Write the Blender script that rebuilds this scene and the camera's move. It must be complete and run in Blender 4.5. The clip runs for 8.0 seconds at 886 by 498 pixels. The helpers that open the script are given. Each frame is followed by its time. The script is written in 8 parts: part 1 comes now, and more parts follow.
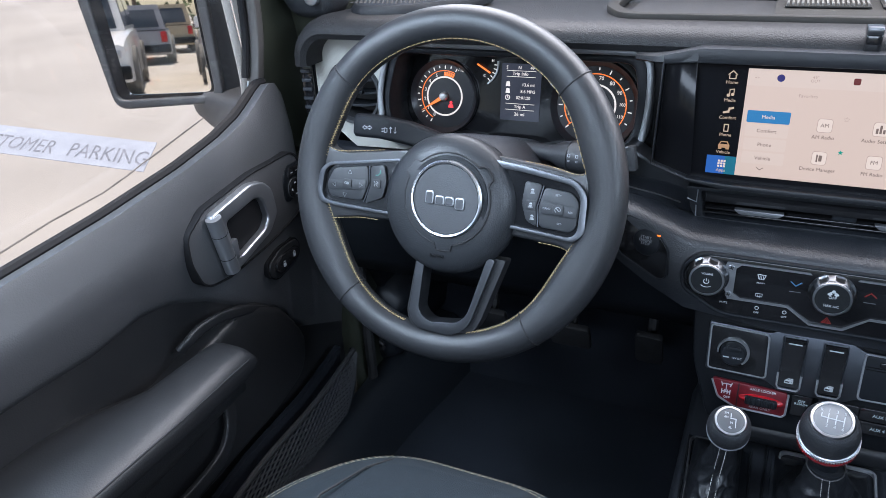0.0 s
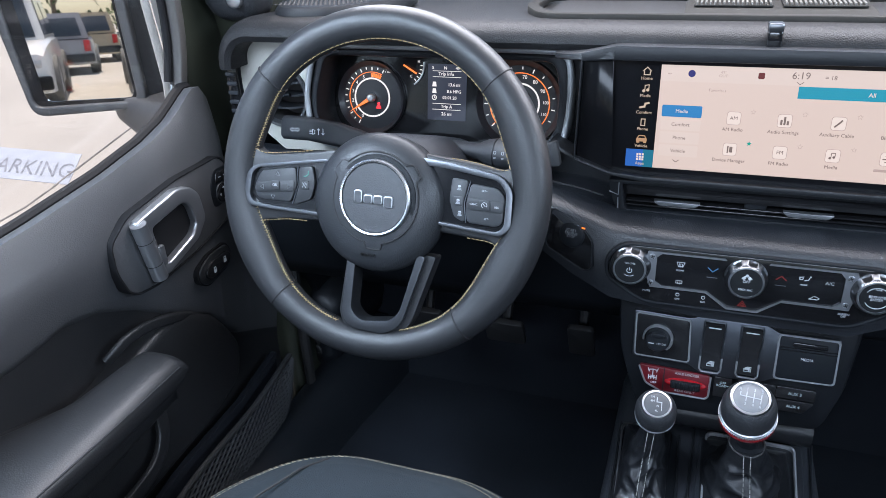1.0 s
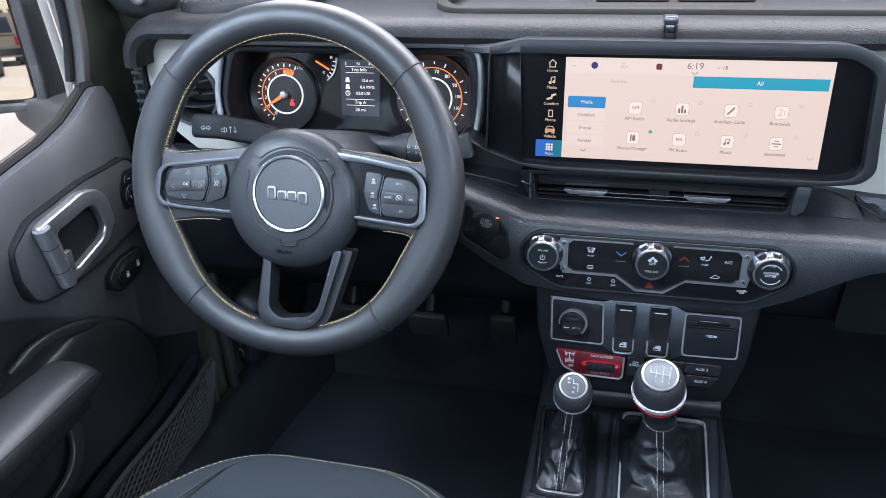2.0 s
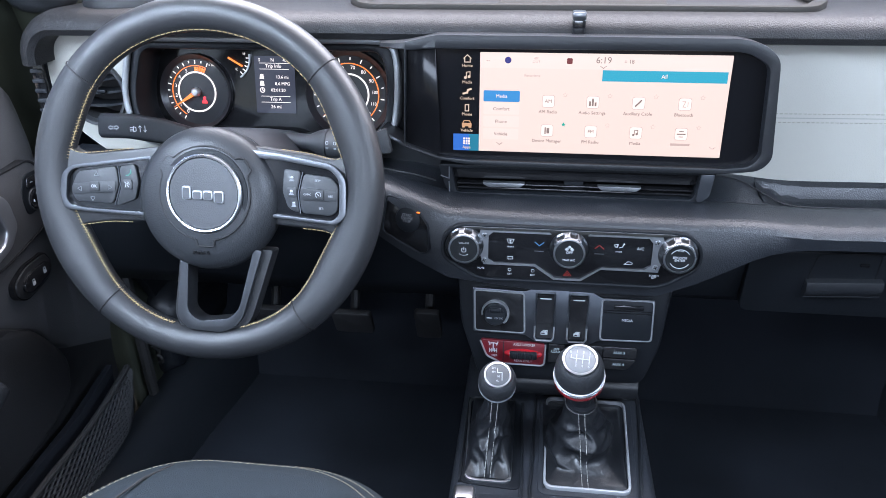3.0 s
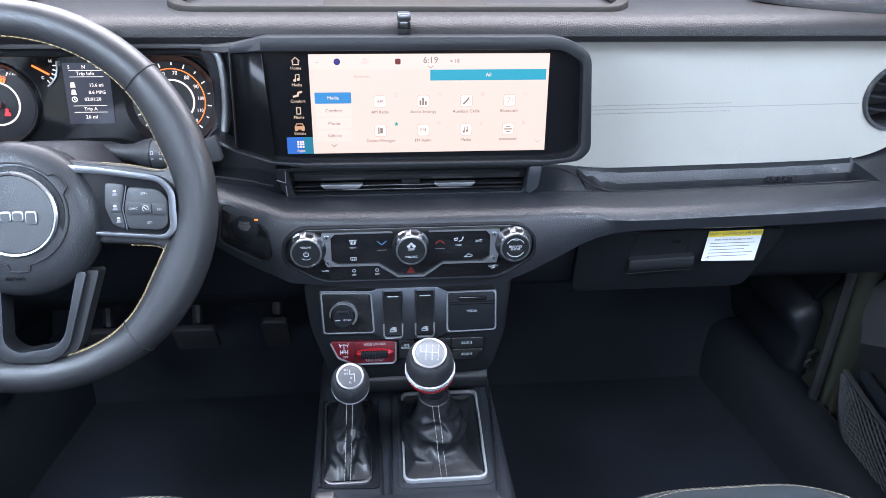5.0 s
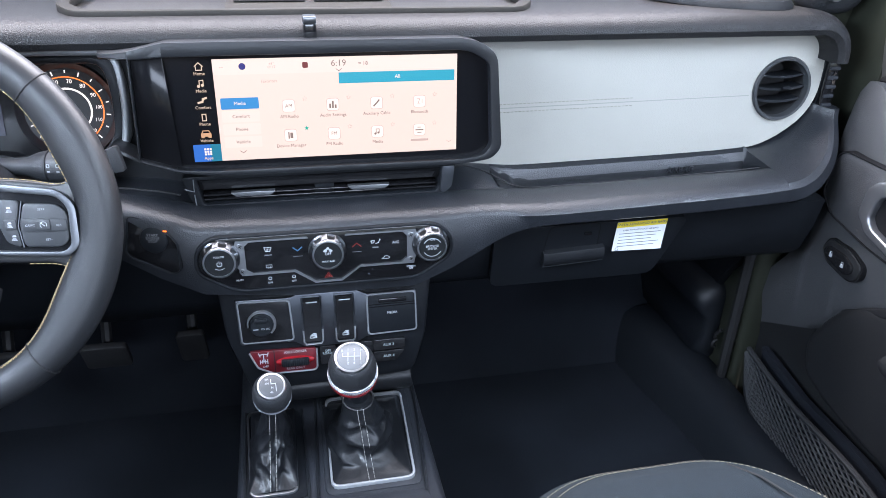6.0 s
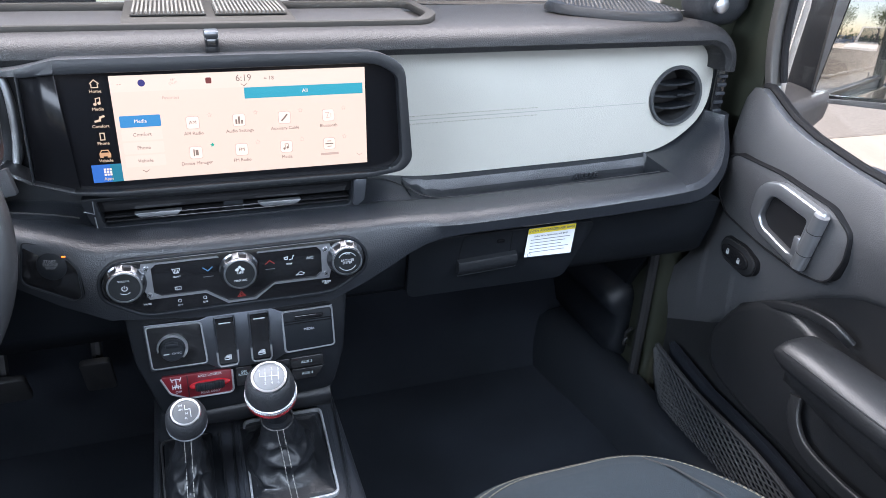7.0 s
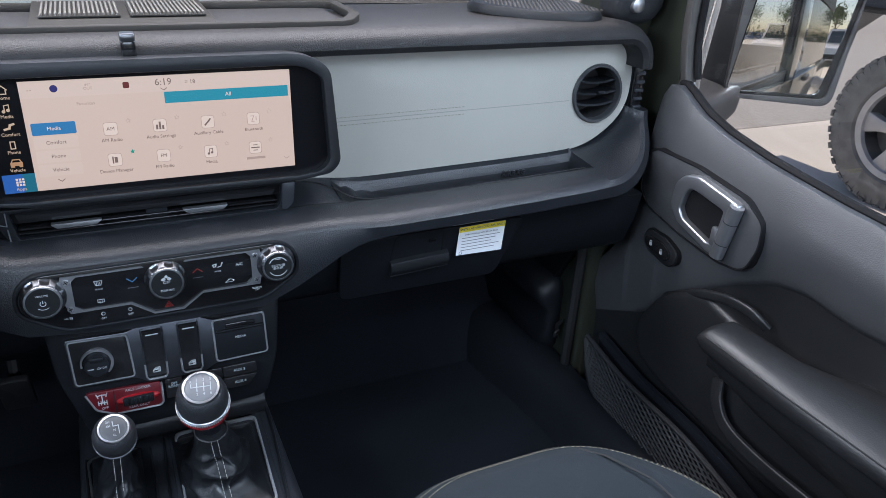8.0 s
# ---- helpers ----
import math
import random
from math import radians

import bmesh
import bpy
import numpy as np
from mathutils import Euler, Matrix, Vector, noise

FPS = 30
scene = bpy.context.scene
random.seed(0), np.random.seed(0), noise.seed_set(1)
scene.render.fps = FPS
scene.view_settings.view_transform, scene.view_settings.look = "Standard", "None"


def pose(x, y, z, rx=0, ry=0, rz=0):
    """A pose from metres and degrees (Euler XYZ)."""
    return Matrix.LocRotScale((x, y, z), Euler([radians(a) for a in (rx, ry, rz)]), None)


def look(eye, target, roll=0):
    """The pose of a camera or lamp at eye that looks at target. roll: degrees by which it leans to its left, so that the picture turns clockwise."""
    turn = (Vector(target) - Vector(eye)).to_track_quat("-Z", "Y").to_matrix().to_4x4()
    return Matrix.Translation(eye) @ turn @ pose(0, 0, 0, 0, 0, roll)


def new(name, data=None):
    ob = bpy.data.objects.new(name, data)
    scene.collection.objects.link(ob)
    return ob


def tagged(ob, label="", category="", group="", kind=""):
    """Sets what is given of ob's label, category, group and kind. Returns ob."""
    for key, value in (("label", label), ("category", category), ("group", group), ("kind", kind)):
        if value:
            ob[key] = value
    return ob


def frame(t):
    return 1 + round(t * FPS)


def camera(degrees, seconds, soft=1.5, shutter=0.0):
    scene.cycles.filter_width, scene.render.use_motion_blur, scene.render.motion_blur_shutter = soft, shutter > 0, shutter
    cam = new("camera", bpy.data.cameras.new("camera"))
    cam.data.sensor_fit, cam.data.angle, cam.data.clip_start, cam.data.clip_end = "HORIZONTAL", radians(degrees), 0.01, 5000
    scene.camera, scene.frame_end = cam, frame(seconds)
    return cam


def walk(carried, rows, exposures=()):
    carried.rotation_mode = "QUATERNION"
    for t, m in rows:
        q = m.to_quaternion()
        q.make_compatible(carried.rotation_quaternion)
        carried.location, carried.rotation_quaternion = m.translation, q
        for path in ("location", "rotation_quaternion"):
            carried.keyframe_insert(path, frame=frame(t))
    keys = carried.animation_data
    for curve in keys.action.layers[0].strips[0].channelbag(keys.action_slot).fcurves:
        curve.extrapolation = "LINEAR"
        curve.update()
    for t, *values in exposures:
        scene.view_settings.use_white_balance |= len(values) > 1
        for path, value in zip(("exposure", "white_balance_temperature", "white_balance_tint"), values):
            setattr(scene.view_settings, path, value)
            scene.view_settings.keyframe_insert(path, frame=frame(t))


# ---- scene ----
cam = camera(62.5, 8.0, soft=0.5)
PATH = [
    (0, (-0.089, -0.779, 1.485), (-0.864, 0.831, 0.586), -3.2),
    (0.5, (-0.082, -0.783, 1.482), (-0.794, 0.859, 0.589), -3.0),
    (1, (-0.075, -0.785, 1.48), (-0.701, 0.892, 0.588), -2.7),
    (1.5, (-0.063, -0.788, 1.476), (-0.601, 0.919, 0.583), -2.4),
    (3, (-0.057, -0.796, 1.477), (-0.29, 0.967, 0.563), -0.8),
    (3.5, (-0.054, -0.798, 1.476), (-0.189, 0.977, 0.565), -0.2),
    (4, (-0.053, -0.799, 1.474), (-0.087, 0.986, 0.572), 0.3),
    (4.5, (-0.051, -0.799, 1.477), (0.019, 0.982, 0.569), 0.7),
    (6, (-0.048, -0.801, 1.482), (0.348, 0.935, 0.571), 1.5),
    (6.5, (-0.046, -0.801, 1.485), (0.46, 0.913, 0.587), 1.9),
    (7, (-0.048, -0.802, 1.485), (0.573, 0.883, 0.605), 2.4),
    (7.5, (-0.048, -0.801, 1.488), (0.668, 0.845, 0.607), 2.9),
    (8, (-0.05, -0.801, 1.491), (0.746, 0.808, 0.609), 3.2),
]
walk(cam, [(t, look(eye, target, roll)) for t, eye, target, roll in PATH], exposures=[(0.0, 0.42, 6500, 16), (0.5, 0.50, 6500, 16), (1.5, 0.55, 6500, 16), (3.0, 0.97, 6500, 19), (6.5, 1.03, 6700, 19), (7.2, 1.02, 6800, 18), (7.7, 0.97, 6800, 18), (8.0, 0.20, 6600, 17)])

# ---- world and sun ----
SUN_ELEV, SUN_AZ = 78.0, 187.0   # azimuth clockwise from straight ahead
world = bpy.data.worlds.new("sky")
scene.world = world
world.use_nodes = True
wn = world.node_tree
sky = wn.nodes.new("ShaderNodeTexSky")
sky.sky_type, sky.sun_disc = "NISHITA", False
sky.sun_elevation, sky.sun_rotation = radians(SUN_ELEV), radians(SUN_AZ)
wn.links.new(sky.outputs[0], wn.nodes["Background"].inputs[0])
wn.nodes["Background"].inputs[1].default_value = 0.15
sun = new("sun", bpy.data.lights.new("sun", "SUN"))
sun.data.energy, sun.data.angle, sun.data.color = 4.6, radians(0.5), (1.0, 0.95, 0.86)
sd = Vector((math.sin(radians(SUN_AZ)) * math.cos(radians(SUN_ELEV)), math.cos(radians(SUN_AZ)) * math.cos(radians(SUN_ELEV)), math.sin(radians(SUN_ELEV))))
sun.matrix_world = look(sd * 30, (0, 0, 0))

WS_W, LEFT_W, RIGHT_W, REAR_W = 12.6, 10.8, 6.8, 9.2   # watts of the sky light in the openings


def area(name, at_, to, w, h, watts, color):
    lt = new(name, bpy.data.lights.new(name, "AREA"))
    lt.data.shape, lt.data.size, lt.data.size_y, lt.data.energy, lt.data.color = "RECTANGLE", w, h, watts, color
    lt.matrix_world = look(at_, to)
    return lt


# sky light that falls in through the upper windscreen and the window openings behind the eye
area("windscreen_sky", (0, 0.105, 1.655), (0, -0.65, 1.18), 1.20, 0.34, WS_W, (0.90, 0.94, 1.0))
for s in (-1, 1):
    area("side_window_sky", (s * 0.73, -0.62, 1.69), (0, -0.25, 1.0), 0.66, 0.20, LEFT_W if s < 0 else RIGHT_W, (0.63, 0.82, 1.0))

area("rear_window_sky", (0, -1.86, 1.71), (0, 0.0, 1.22), 1.15, 0.20, REAR_W, (0.67, 0.83, 1.0))

# ---- materials ----


def material(name, color, rough=0.5, metal=0.0, grain=0.0, scale=900.0, var=0.12, vscale=6.0, kind="noise", coat=0.0, emit=0.0, spec=0.5):
    m = bpy.data.materials.new(name)
    m.use_nodes = True
    n, lk = m.node_tree.nodes, m.node_tree.links
    b = n["Principled BSDF"]
    b.inputs["Roughness"].default_value, b.inputs["Metallic"].default_value = rough, metal
    b.inputs["Coat Weight"].default_value, b.inputs["Coat Roughness"].default_value = coat, 0.06
    b.inputs["Specular IOR Level"].default_value = spec
    tc = n.new("ShaderNodeTexCoord")
    big = n.new("ShaderNodeTexNoise")
    big.inputs["Scale"].default_value, big.inputs["Detail"].default_value = vscale, 6.0
    lk.new(tc.outputs["Object"], big.inputs["Vector"])
    ramp = n.new("ShaderNodeValToRGB")
    lo, hi = 1.0 - var, 1.0 + var
    ramp.color_ramp.elements[0].color = tuple(min(1, c * lo) for c in color) + (1,)
    ramp.color_ramp.elements[1].color = tuple(min(1, c * hi) for c in color) + (1,)
    ramp.color_ramp.elements[0].position, ramp.color_ramp.elements[1].position = 0.3, 0.7
    lk.new(big.outputs[0], ramp.inputs[0])
    lk.new(ramp.outputs[0], b.inputs["Base Color"])
    rr = n.new("ShaderNodeMapRange")
    rr.inputs["To Min"].default_value, rr.inputs["To Max"].default_value = max(0.02, rough * 0.85), min(1, rough * 1.15)
    lk.new(big.outputs[0], rr.inputs["Value"])
    lk.new(rr.outputs[0], b.inputs["Roughness"])
    if grain:
        fine = n.new("ShaderNodeTexVoronoi" if kind == "leather" else "ShaderNodeTexNoise")
        fine.inputs["Scale"].default_value = scale
        lk.new(tc.outputs["Object"], fine.inputs["Vector"])
        bump = n.new("ShaderNodeBump")
        bump.inputs["Strength"].default_value, bump.inputs["Distance"].default_value = grain, 0.0008
        lk.new(fine.outputs[0], bump.inputs["Height"])
        lk.new(bump.outputs[0], b.inputs["Normal"])
    if emit:
        for e in ramp.color_ramp.elements:
            e.color = tuple(c * 0.04 for c in color) + (1,)
        b.inputs["Emission Color"].default_value = (*color, 1)
        b.inputs["Emission Strength"].default_value = emit
    return m


PLASTIC = material("black_moulded_plastic", (0.0085, 0.0099, 0.0122), 0.42, grain=0.4, scale=1500, spec=0.22)
STACK = material("black_stack_plastic", (0.0060, 0.0070, 0.0088), 0.40, grain=0.4, scale=1500, spec=0.22)
CONSOLE_PLASTIC = material("grained_console_plastic", (0.022, 0.0245, 0.0295), 0.44, grain=0.5, scale=1500, spec=0.35)
PAD = material("soft_touch_dash_skin", (0.0118, 0.0137, 0.0172), 0.38, spec=0.6, grain=0.36, scale=680, kind="leather")
LEATHER = material("wheel_leather", (0.0185, 0.0193, 0.0212), 0.40, grain=0.16, scale=1300, kind="leather", var=0.08)
GLOSS = material("gloss_black", (0.008, 0.008, 0.009), 0.12, var=0.05)
TRIM = material("pale_grey_green_trim", (0.330, 0.322, 0.290), 0.5, grain=0.25, scale=700, kind="leather", var=0.04)
SILVER = material("satin_silver", (0.62, 0.63, 0.65), 0.28, metal=1.0, grain=0.05, var=0.05)
DARKMETAL = material("dark_satin_metal", (0.40, 0.41, 0.43), 0.42, metal=1.0, var=0.06)
CARPET = material("black_carpet", (0.0125, 0.0148, 0.0195), 0.95, spec=0.10, grain=1.0, scale=1200, var=0.25)
DOOR = material("door_skin", (0.0138, 0.0142, 0.0153), 0.42, spec=0.6, grain=0.14, scale=600, kind="leather")
# paler copy of the door skin: window light put into the colour
DOOR_LIT = material("lit_door_skin", (0.051, 0.052, 0.055), 0.42, spec=0.9, grain=0.22, scale=600, kind="leather", var=0.06)
SEALBLK = material("black_window_seal", (0.006, 0.006, 0.007), 0.7, var=0.1, spec=0.2)
POST_GREY = material("grey_outer_pillar_cover", (0.30, 0.28, 0.26), 0.4, var=0.06)
FABRIC = material("charcoal_seat_cloth", (0.0120, 0.0180, 0.0228), 0.88, grain=1.0, scale=1500, var=0.30, vscale=420, spec=0.3)
RUBBER = material("black_rubber", (0.015, 0.015, 0.016), 0.6, grain=0.3, scale=600)
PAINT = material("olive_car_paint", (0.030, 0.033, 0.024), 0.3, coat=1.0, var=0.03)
GROUND = material("pale_concrete_ground", (0.42, 0.388, 0.342), 0.9, grain=0.5, scale=60, var=0.10, vscale=0.9)
JOINT_GREY = material("dusty_slab_joint", (0.25, 0.235, 0.215), 0.9, var=0.3, vscale=6)
MIRROR = material("mirror_silvering", (0.96, 0.93, 0.86), 0.01, metal=1.0, var=0.0)
DASHTOP = material("dash_top_skin", (0.0155, 0.0155, 0.0165), 0.46, spec=0.24, grain=0.5, scale=620, kind="leather")
HEADLINER = material("grey_headliner", (0.25, 0.25, 0.25), 0.9, grain=0.4, scale=800)

FRAME_GREY = material("warm_grey_frame_paint", (0.062, 0.058, 0.055), 0.45, grain=0.2, scale=900)
VINYL = material("black_footwell_vinyl", (0.0105, 0.0125, 0.016), 0.45, spec=0.4, grain=0.15, scale=500, var=0.15)
PAD2 = material("airbag_grain", (0.024, 0.026, 0.029), 0.40, grain=0.22, scale=640, kind="leather")
VENT_RING = material("grey_vent_ring", (0.035, 0.037, 0.040), 0.4, var=0.05)
FRAMEBLK = material("satin_screen_frame", (0.012, 0.013, 0.015), 0.34, spec=0.35, grain=0.2, scale=1500)
GLOSS2 = material("gloss_black_switch", (0.012, 0.012, 0.013), 0.2, var=0.05)
BUTTON = material("matt_black_button", (0.010, 0.011, 0.012), 0.40, spec=0.3, grain=0.2, scale=2000)
KNOB = material("dark_chrome_knob", (0.16, 0.165, 0.175), 0.30, metal=1.0, var=0.05)
KNOB_SKIN = material("grey_knob_leather", (0.024, 0.0255, 0.0285), 0.42, grain=0.4, scale=900, kind="leather")
CAP_DARK = material("dark_engraved_cap", (0.050, 0.053, 0.058), 0.42, var=0.06, vscale=60, coat=0.15)
CAP = material("engraved_grey_cap", (0.125, 0.13, 0.138), 0.42, var=0.06, vscale=60, coat=0.15)
BOOT = material("black_boot_leather", (0.0095, 0.0105, 0.0125), 0.36, spec=0.5, grain=0.2, scale=500, kind="leather")
BADGE = material("ribbed_badge_plate", (0.05, 0.052, 0.056), 0.4, grain=0.35, scale=900)
PANEL_METAL = material("satin_dark_frame_metal", (0.10, 0.108, 0.122), 0.34, metal=0.9, var=0.06, vscale=30)
POD_METAL = material("satin_pod_metal", (0.115, 0.12, 0.13), 0.32, metal=0.85, var=0.05)
SWITCH_GREY = material("matt_grey_switch", (0.031, 0.033, 0.036), 0.42, spec=0.4, grain=0.2, scale=2000)
EDGE_SILVER = material("bright_satin_edge", (0.36, 0.37, 0.39), 0.36, metal=0.7, var=0.05)
SCREENBLK = material("screen_black_glass", (0.006, 0.006, 0.007), 0.10, var=0.05, spec=0.18)
SEAM = material("trim_seam_shadow", (0.24, 0.24, 0.22), 0.8, var=0.05)
SEAM_DARK = material("dark_seam", (0.010, 0.010, 0.011), 0.7, var=0.05)
THREAD = material("tan_thread", (0.36, 0.26, 0.13), 0.7, var=0.2, vscale=200)
THREAD_PALE = material("pale_thread", (0.34, 0.33, 0.31), 0.7, var=0.15, vscale=200)
THREAD_TRIM = material("dull_tan_thread", (0.25, 0.235, 0.20), 0.8, var=0.2, vscale=200)
THREAD_SEAT = material("muted_tan_thread", (0.30, 0.25, 0.17), 0.8, var=0.15, vscale=200)
WHITE_INK = material("white_print", (0.39, 0.405, 0.42), 0.5, var=0.03)
DIM_INK = material("dim_grey_print", (0.16, 0.165, 0.17), 0.5, var=0.03)
TEAL_INK = material("dull_green_print", (0.05, 0.22, 0.17), 0.5, var=0.03)
BLUE_INK = material("blue_backlit_print", (0.10, 0.38, 0.80), 0.5, var=0.03, emit=0.25)
RED_INK = material("red_print", (0.75, 0.06, 0.05), 0.5, var=0.03, emit=0.12)
BLUEWHITE_INK = material("pale_blue_backlit_print", (0.55, 0.78, 0.95), 0.5, var=0.03, emit=0.30)
RED_PANEL = material("dark_red_panel", (0.10, 0.006, 0.010), 0.35, var=0.12, vscale=40)
RED_GLOSS = material("glossy_red", (0.32, 0.010, 0.015), 0.2, var=0.08, coat=0.5)
NET = material("black_net_cord", (0.012, 0.013, 0.015), 0.7, grain=0.4, scale=1500)
GAUGE_FACE = material("black_gauge_face", (0.010, 0.010, 0.012), 0.3, var=0.05)
ALLOY = material("machined_alloy", (0.40, 0.40, 0.41), 0.45, metal=0.5, var=0.08, vscale=20)
# rubber made paler to stand in for light bounced off the ground
TYRE = material("lightened_tyre_rubber", (0.15, 0.148, 0.142), 0.85, grain=0.6, scale=220, var=0.25, vscale=14)
BAND_PAINT = material("worn_white_road_paint", (0.41, 0.44, 0.49), 0.8, grain=0.4, scale=120, var=0.10, vscale=7)
LETTER_PAINT = material("faded_grey_stencil", (0.24, 0.25, 0.28), 0.85, grain=0.5, scale=90, var=0.35, vscale=16)
ASPHALT = material("speckled_asphalt", (0.24, 0.225, 0.205), 0.9, grain=1.0, scale=140, var=0.22, vscale=40)
GLASS_DARK = material("dark_car_glass", (0.03, 0.04, 0.05), 0.05, var=0.02)
AMBER = material("amber_lens", (0.60, 0.20, 0.02), 0.15, var=0.03)
WHITE_PAINT = material("white_car_paint", (0.75, 0.75, 0.74), 0.3, coat=0.8, var=0.02)
GREY_PAINT = material("grey_car_paint", (0.28, 0.28, 0.29), 0.3, coat=0.8, var=0.02)
RED_PAINT = material("red_car_paint", (0.42, 0.02, 0.02), 0.3, coat=0.8, var=0.02)
BLUE_PAINT = material("blue_car_paint", (0.05, 0.10, 0.22), 0.3, coat=0.8, var=0.02)
TAN_PAINT = material("tan_car_paint", (0.42, 0.33, 0.20), 0.3, coat=0.8, var=0.02)
BLACK_PAINT = material("black_car_paint", (0.02, 0.02, 0.022), 0.25, coat=0.8, var=0.02)
SILVER_PAINT = material("silver_car_paint", (0.45, 0.46, 0.47), 0.3, metal=0.5, coat=0.8, var=0.02)
LEAF = material("hedge_leaf", (0.06, 0.09, 0.025), 0.7, var=0.5, vscale=3)
BARK = material("tree_bark", (0.12, 0.09, 0.06), 0.9, grain=0.8, scale=60)
TAIL = material("red_tail_lamp", (0.5, 0.02, 0.02), 0.2, var=0.05)
STICKER = material("white_sticker_paper", (0.78, 0.79, 0.80), 0.5, var=0.02)
YELLOW = material("yellow_sticker_print", (0.80, 0.62, 0.04), 0.5, var=0.02)
STICKER_INK = material("grey_sticker_print", (0.14, 0.15, 0.17), 0.6, var=0.05)
SCREEN = material("lit_screen_page", (0.96, 0.79, 0.70), 0.25, emit=0.50, var=0.0)
PAGE2 = material("lit_screen_strip", (0.98, 0.83, 0.745), 0.25, emit=0.50, var=0.0)
WHITE_UI = material("lit_white", (1.0, 0.87, 0.79), 0.25, emit=0.56, var=0.0)
GREY_UI = material("lit_grey", (0.15, 0.12, 0.11), 0.25, emit=1.0, var=0.0)
FAINT_UI = material("lit_faint_grey", (0.33, 0.265, 0.24), 0.25, emit=1.0, var=0.0)
BLUE_UI = material("lit_blue_green", (0.015, 0.30, 0.42), 0.25, emit=0.72, var=0.25, vscale=9)
BLUE2_UI = material("lit_blue", (0.03, 0.21, 0.47), 0.25, emit=0.75, var=0.35, vscale=25)
BLUE3_UI = material("lit_deep_blue", (0.018, 0.095, 0.34), 0.25, emit=1.0, var=0.3, vscale=30)
KEY_TEAL_UI = material("lit_deep_teal", (0.012, 0.17, 0.26), 0.25, emit=0.7, var=0.0)
NAVY_UI = material("lit_navy", (0.02, 0.02, 0.12), 0.25, emit=1.0, var=0.0)
MAROON_UI = material("lit_maroon", (0.10, 0.02, 0.02), 0.25, emit=1.0, var=0.0)
TEAL_UI = material("lit_teal", (0.01, 0.25, 0.20), 0.25, emit=1.0, var=0.0)
CREAM_UI = material("lit_cream", (0.90, 0.70, 0.52), 0.25, emit=0.50, var=0.0)
AMBER_UI = material("lit_amber", (0.85, 0.50, 0.28), 0.25, emit=0.42, var=0.0)
WHITE_LIT = material("lit_gauge_white", (0.85, 0.82, 0.80), 0.4, emit=0.75, var=0.0)
ORANGE_LIT = material("lit_gauge_orange", (1.0, 0.22, 0.03), 0.4, emit=0.9, var=0.0)
ORANGE_LED = material("orange_led", (1.0, 0.20, 0.02), 0.4, emit=1.5, var=0.0)
RED_LED = material("red_warning_led", (1.0, 0.03, 0.04), 0.4, emit=1.0, var=0.0)
DISPLAY = material("lit_dark_blue_display", (0.030, 0.036, 0.055), 0.15, emit=0.9, var=0.0)
SILVER_PULL = material("satin_silver_pull", (0.42, 0.43, 0.45), 0.34, metal=0.9, var=0.05)
MIRROR_SHELL = material("dark_grey_shell", (0.045, 0.045, 0.047), 0.40, spec=0.4, grain=0.2, scale=900)
ALLOY_DARK = material("dark_alloy", (0.10, 0.10, 0.105), 0.45, metal=0.8, var=0.1, vscale=20)
WINDSCREEN = bpy.data.materials.new("clear_glass")
WINDSCREEN.use_nodes = True
wb = WINDSCREEN.node_tree.nodes["Principled BSDF"]
wb.inputs["Transmission Weight"].default_value, wb.inputs["Roughness"].default_value, wb.inputs["IOR"].default_value = 1.0, 0.0, 1.45

KNOB_METAL = material("satin_knob_collar", (0.36, 0.37, 0.39), 0.32, metal=1.0, var=0.05)
TRAY_GREY = material("warm_grey_tray_plastic", (0.022, 0.0215, 0.0205), 0.6, spec=0.15, grain=0.2, scale=1200)
SLAT_GREY = material("pale_grille_slat", (0.085, 0.082, 0.076), 0.5, var=0.06)
BEZEL_GREY = material("satin_grey_gauge_bezel", (0.26, 0.27, 0.28), 0.36, metal=0.3, var=0.05)
BEZEL = material("satin_light_bezel", (0.46, 0.47, 0.49), 0.42, metal=0.55, var=0.05)

# ---- mesh helpers ----


def soften(bm, width, seg=2, angle=30):
    if width <= 0:
        return bm
    bmesh.ops.recalc_face_normals(bm, faces=bm.faces)
    es = [e for e in bm.edges if len(e.link_faces) == 2 and e.calc_face_angle(0) > radians(angle)]
    bmesh.ops.bevel(bm, geom=es, offset=width, segments=seg, profile=0.5, affect="EDGES", clamp_overlap=True)
    return bm


def box(size, at=(0, 0, 0), bev=0.0, seg=2):
    bm = bmesh.new()
    bmesh.ops.create_cube(bm, size=1.0)
    bmesh.ops.scale(bm, vec=size, verts=bm.verts)
    bmesh.ops.translate(bm, vec=at, verts=bm.verts)
    return soften(bm, bev, seg)


def plate(pts, w0, w1, bev=0.0, seg=2):
    """A polygon in the local u, v plane, thick from w0 to w1."""
    bm = bmesh.new()
    a = [bm.verts.new((u, v, w0)) for u, v in pts]
    b = [bm.verts.new((u, v, w1)) for u, v in pts]
    bm.faces.new(a[::-1])
    bm.faces.new(b)
    for i in range(len(pts)):
        j = (i + 1) % len(pts)
        bm.faces.new((a[i], a[j], b[j], b[i]))
    bmesh.ops.recalc_face_normals(bm, faces=bm.faces)
    return soften(bm, bev, seg)


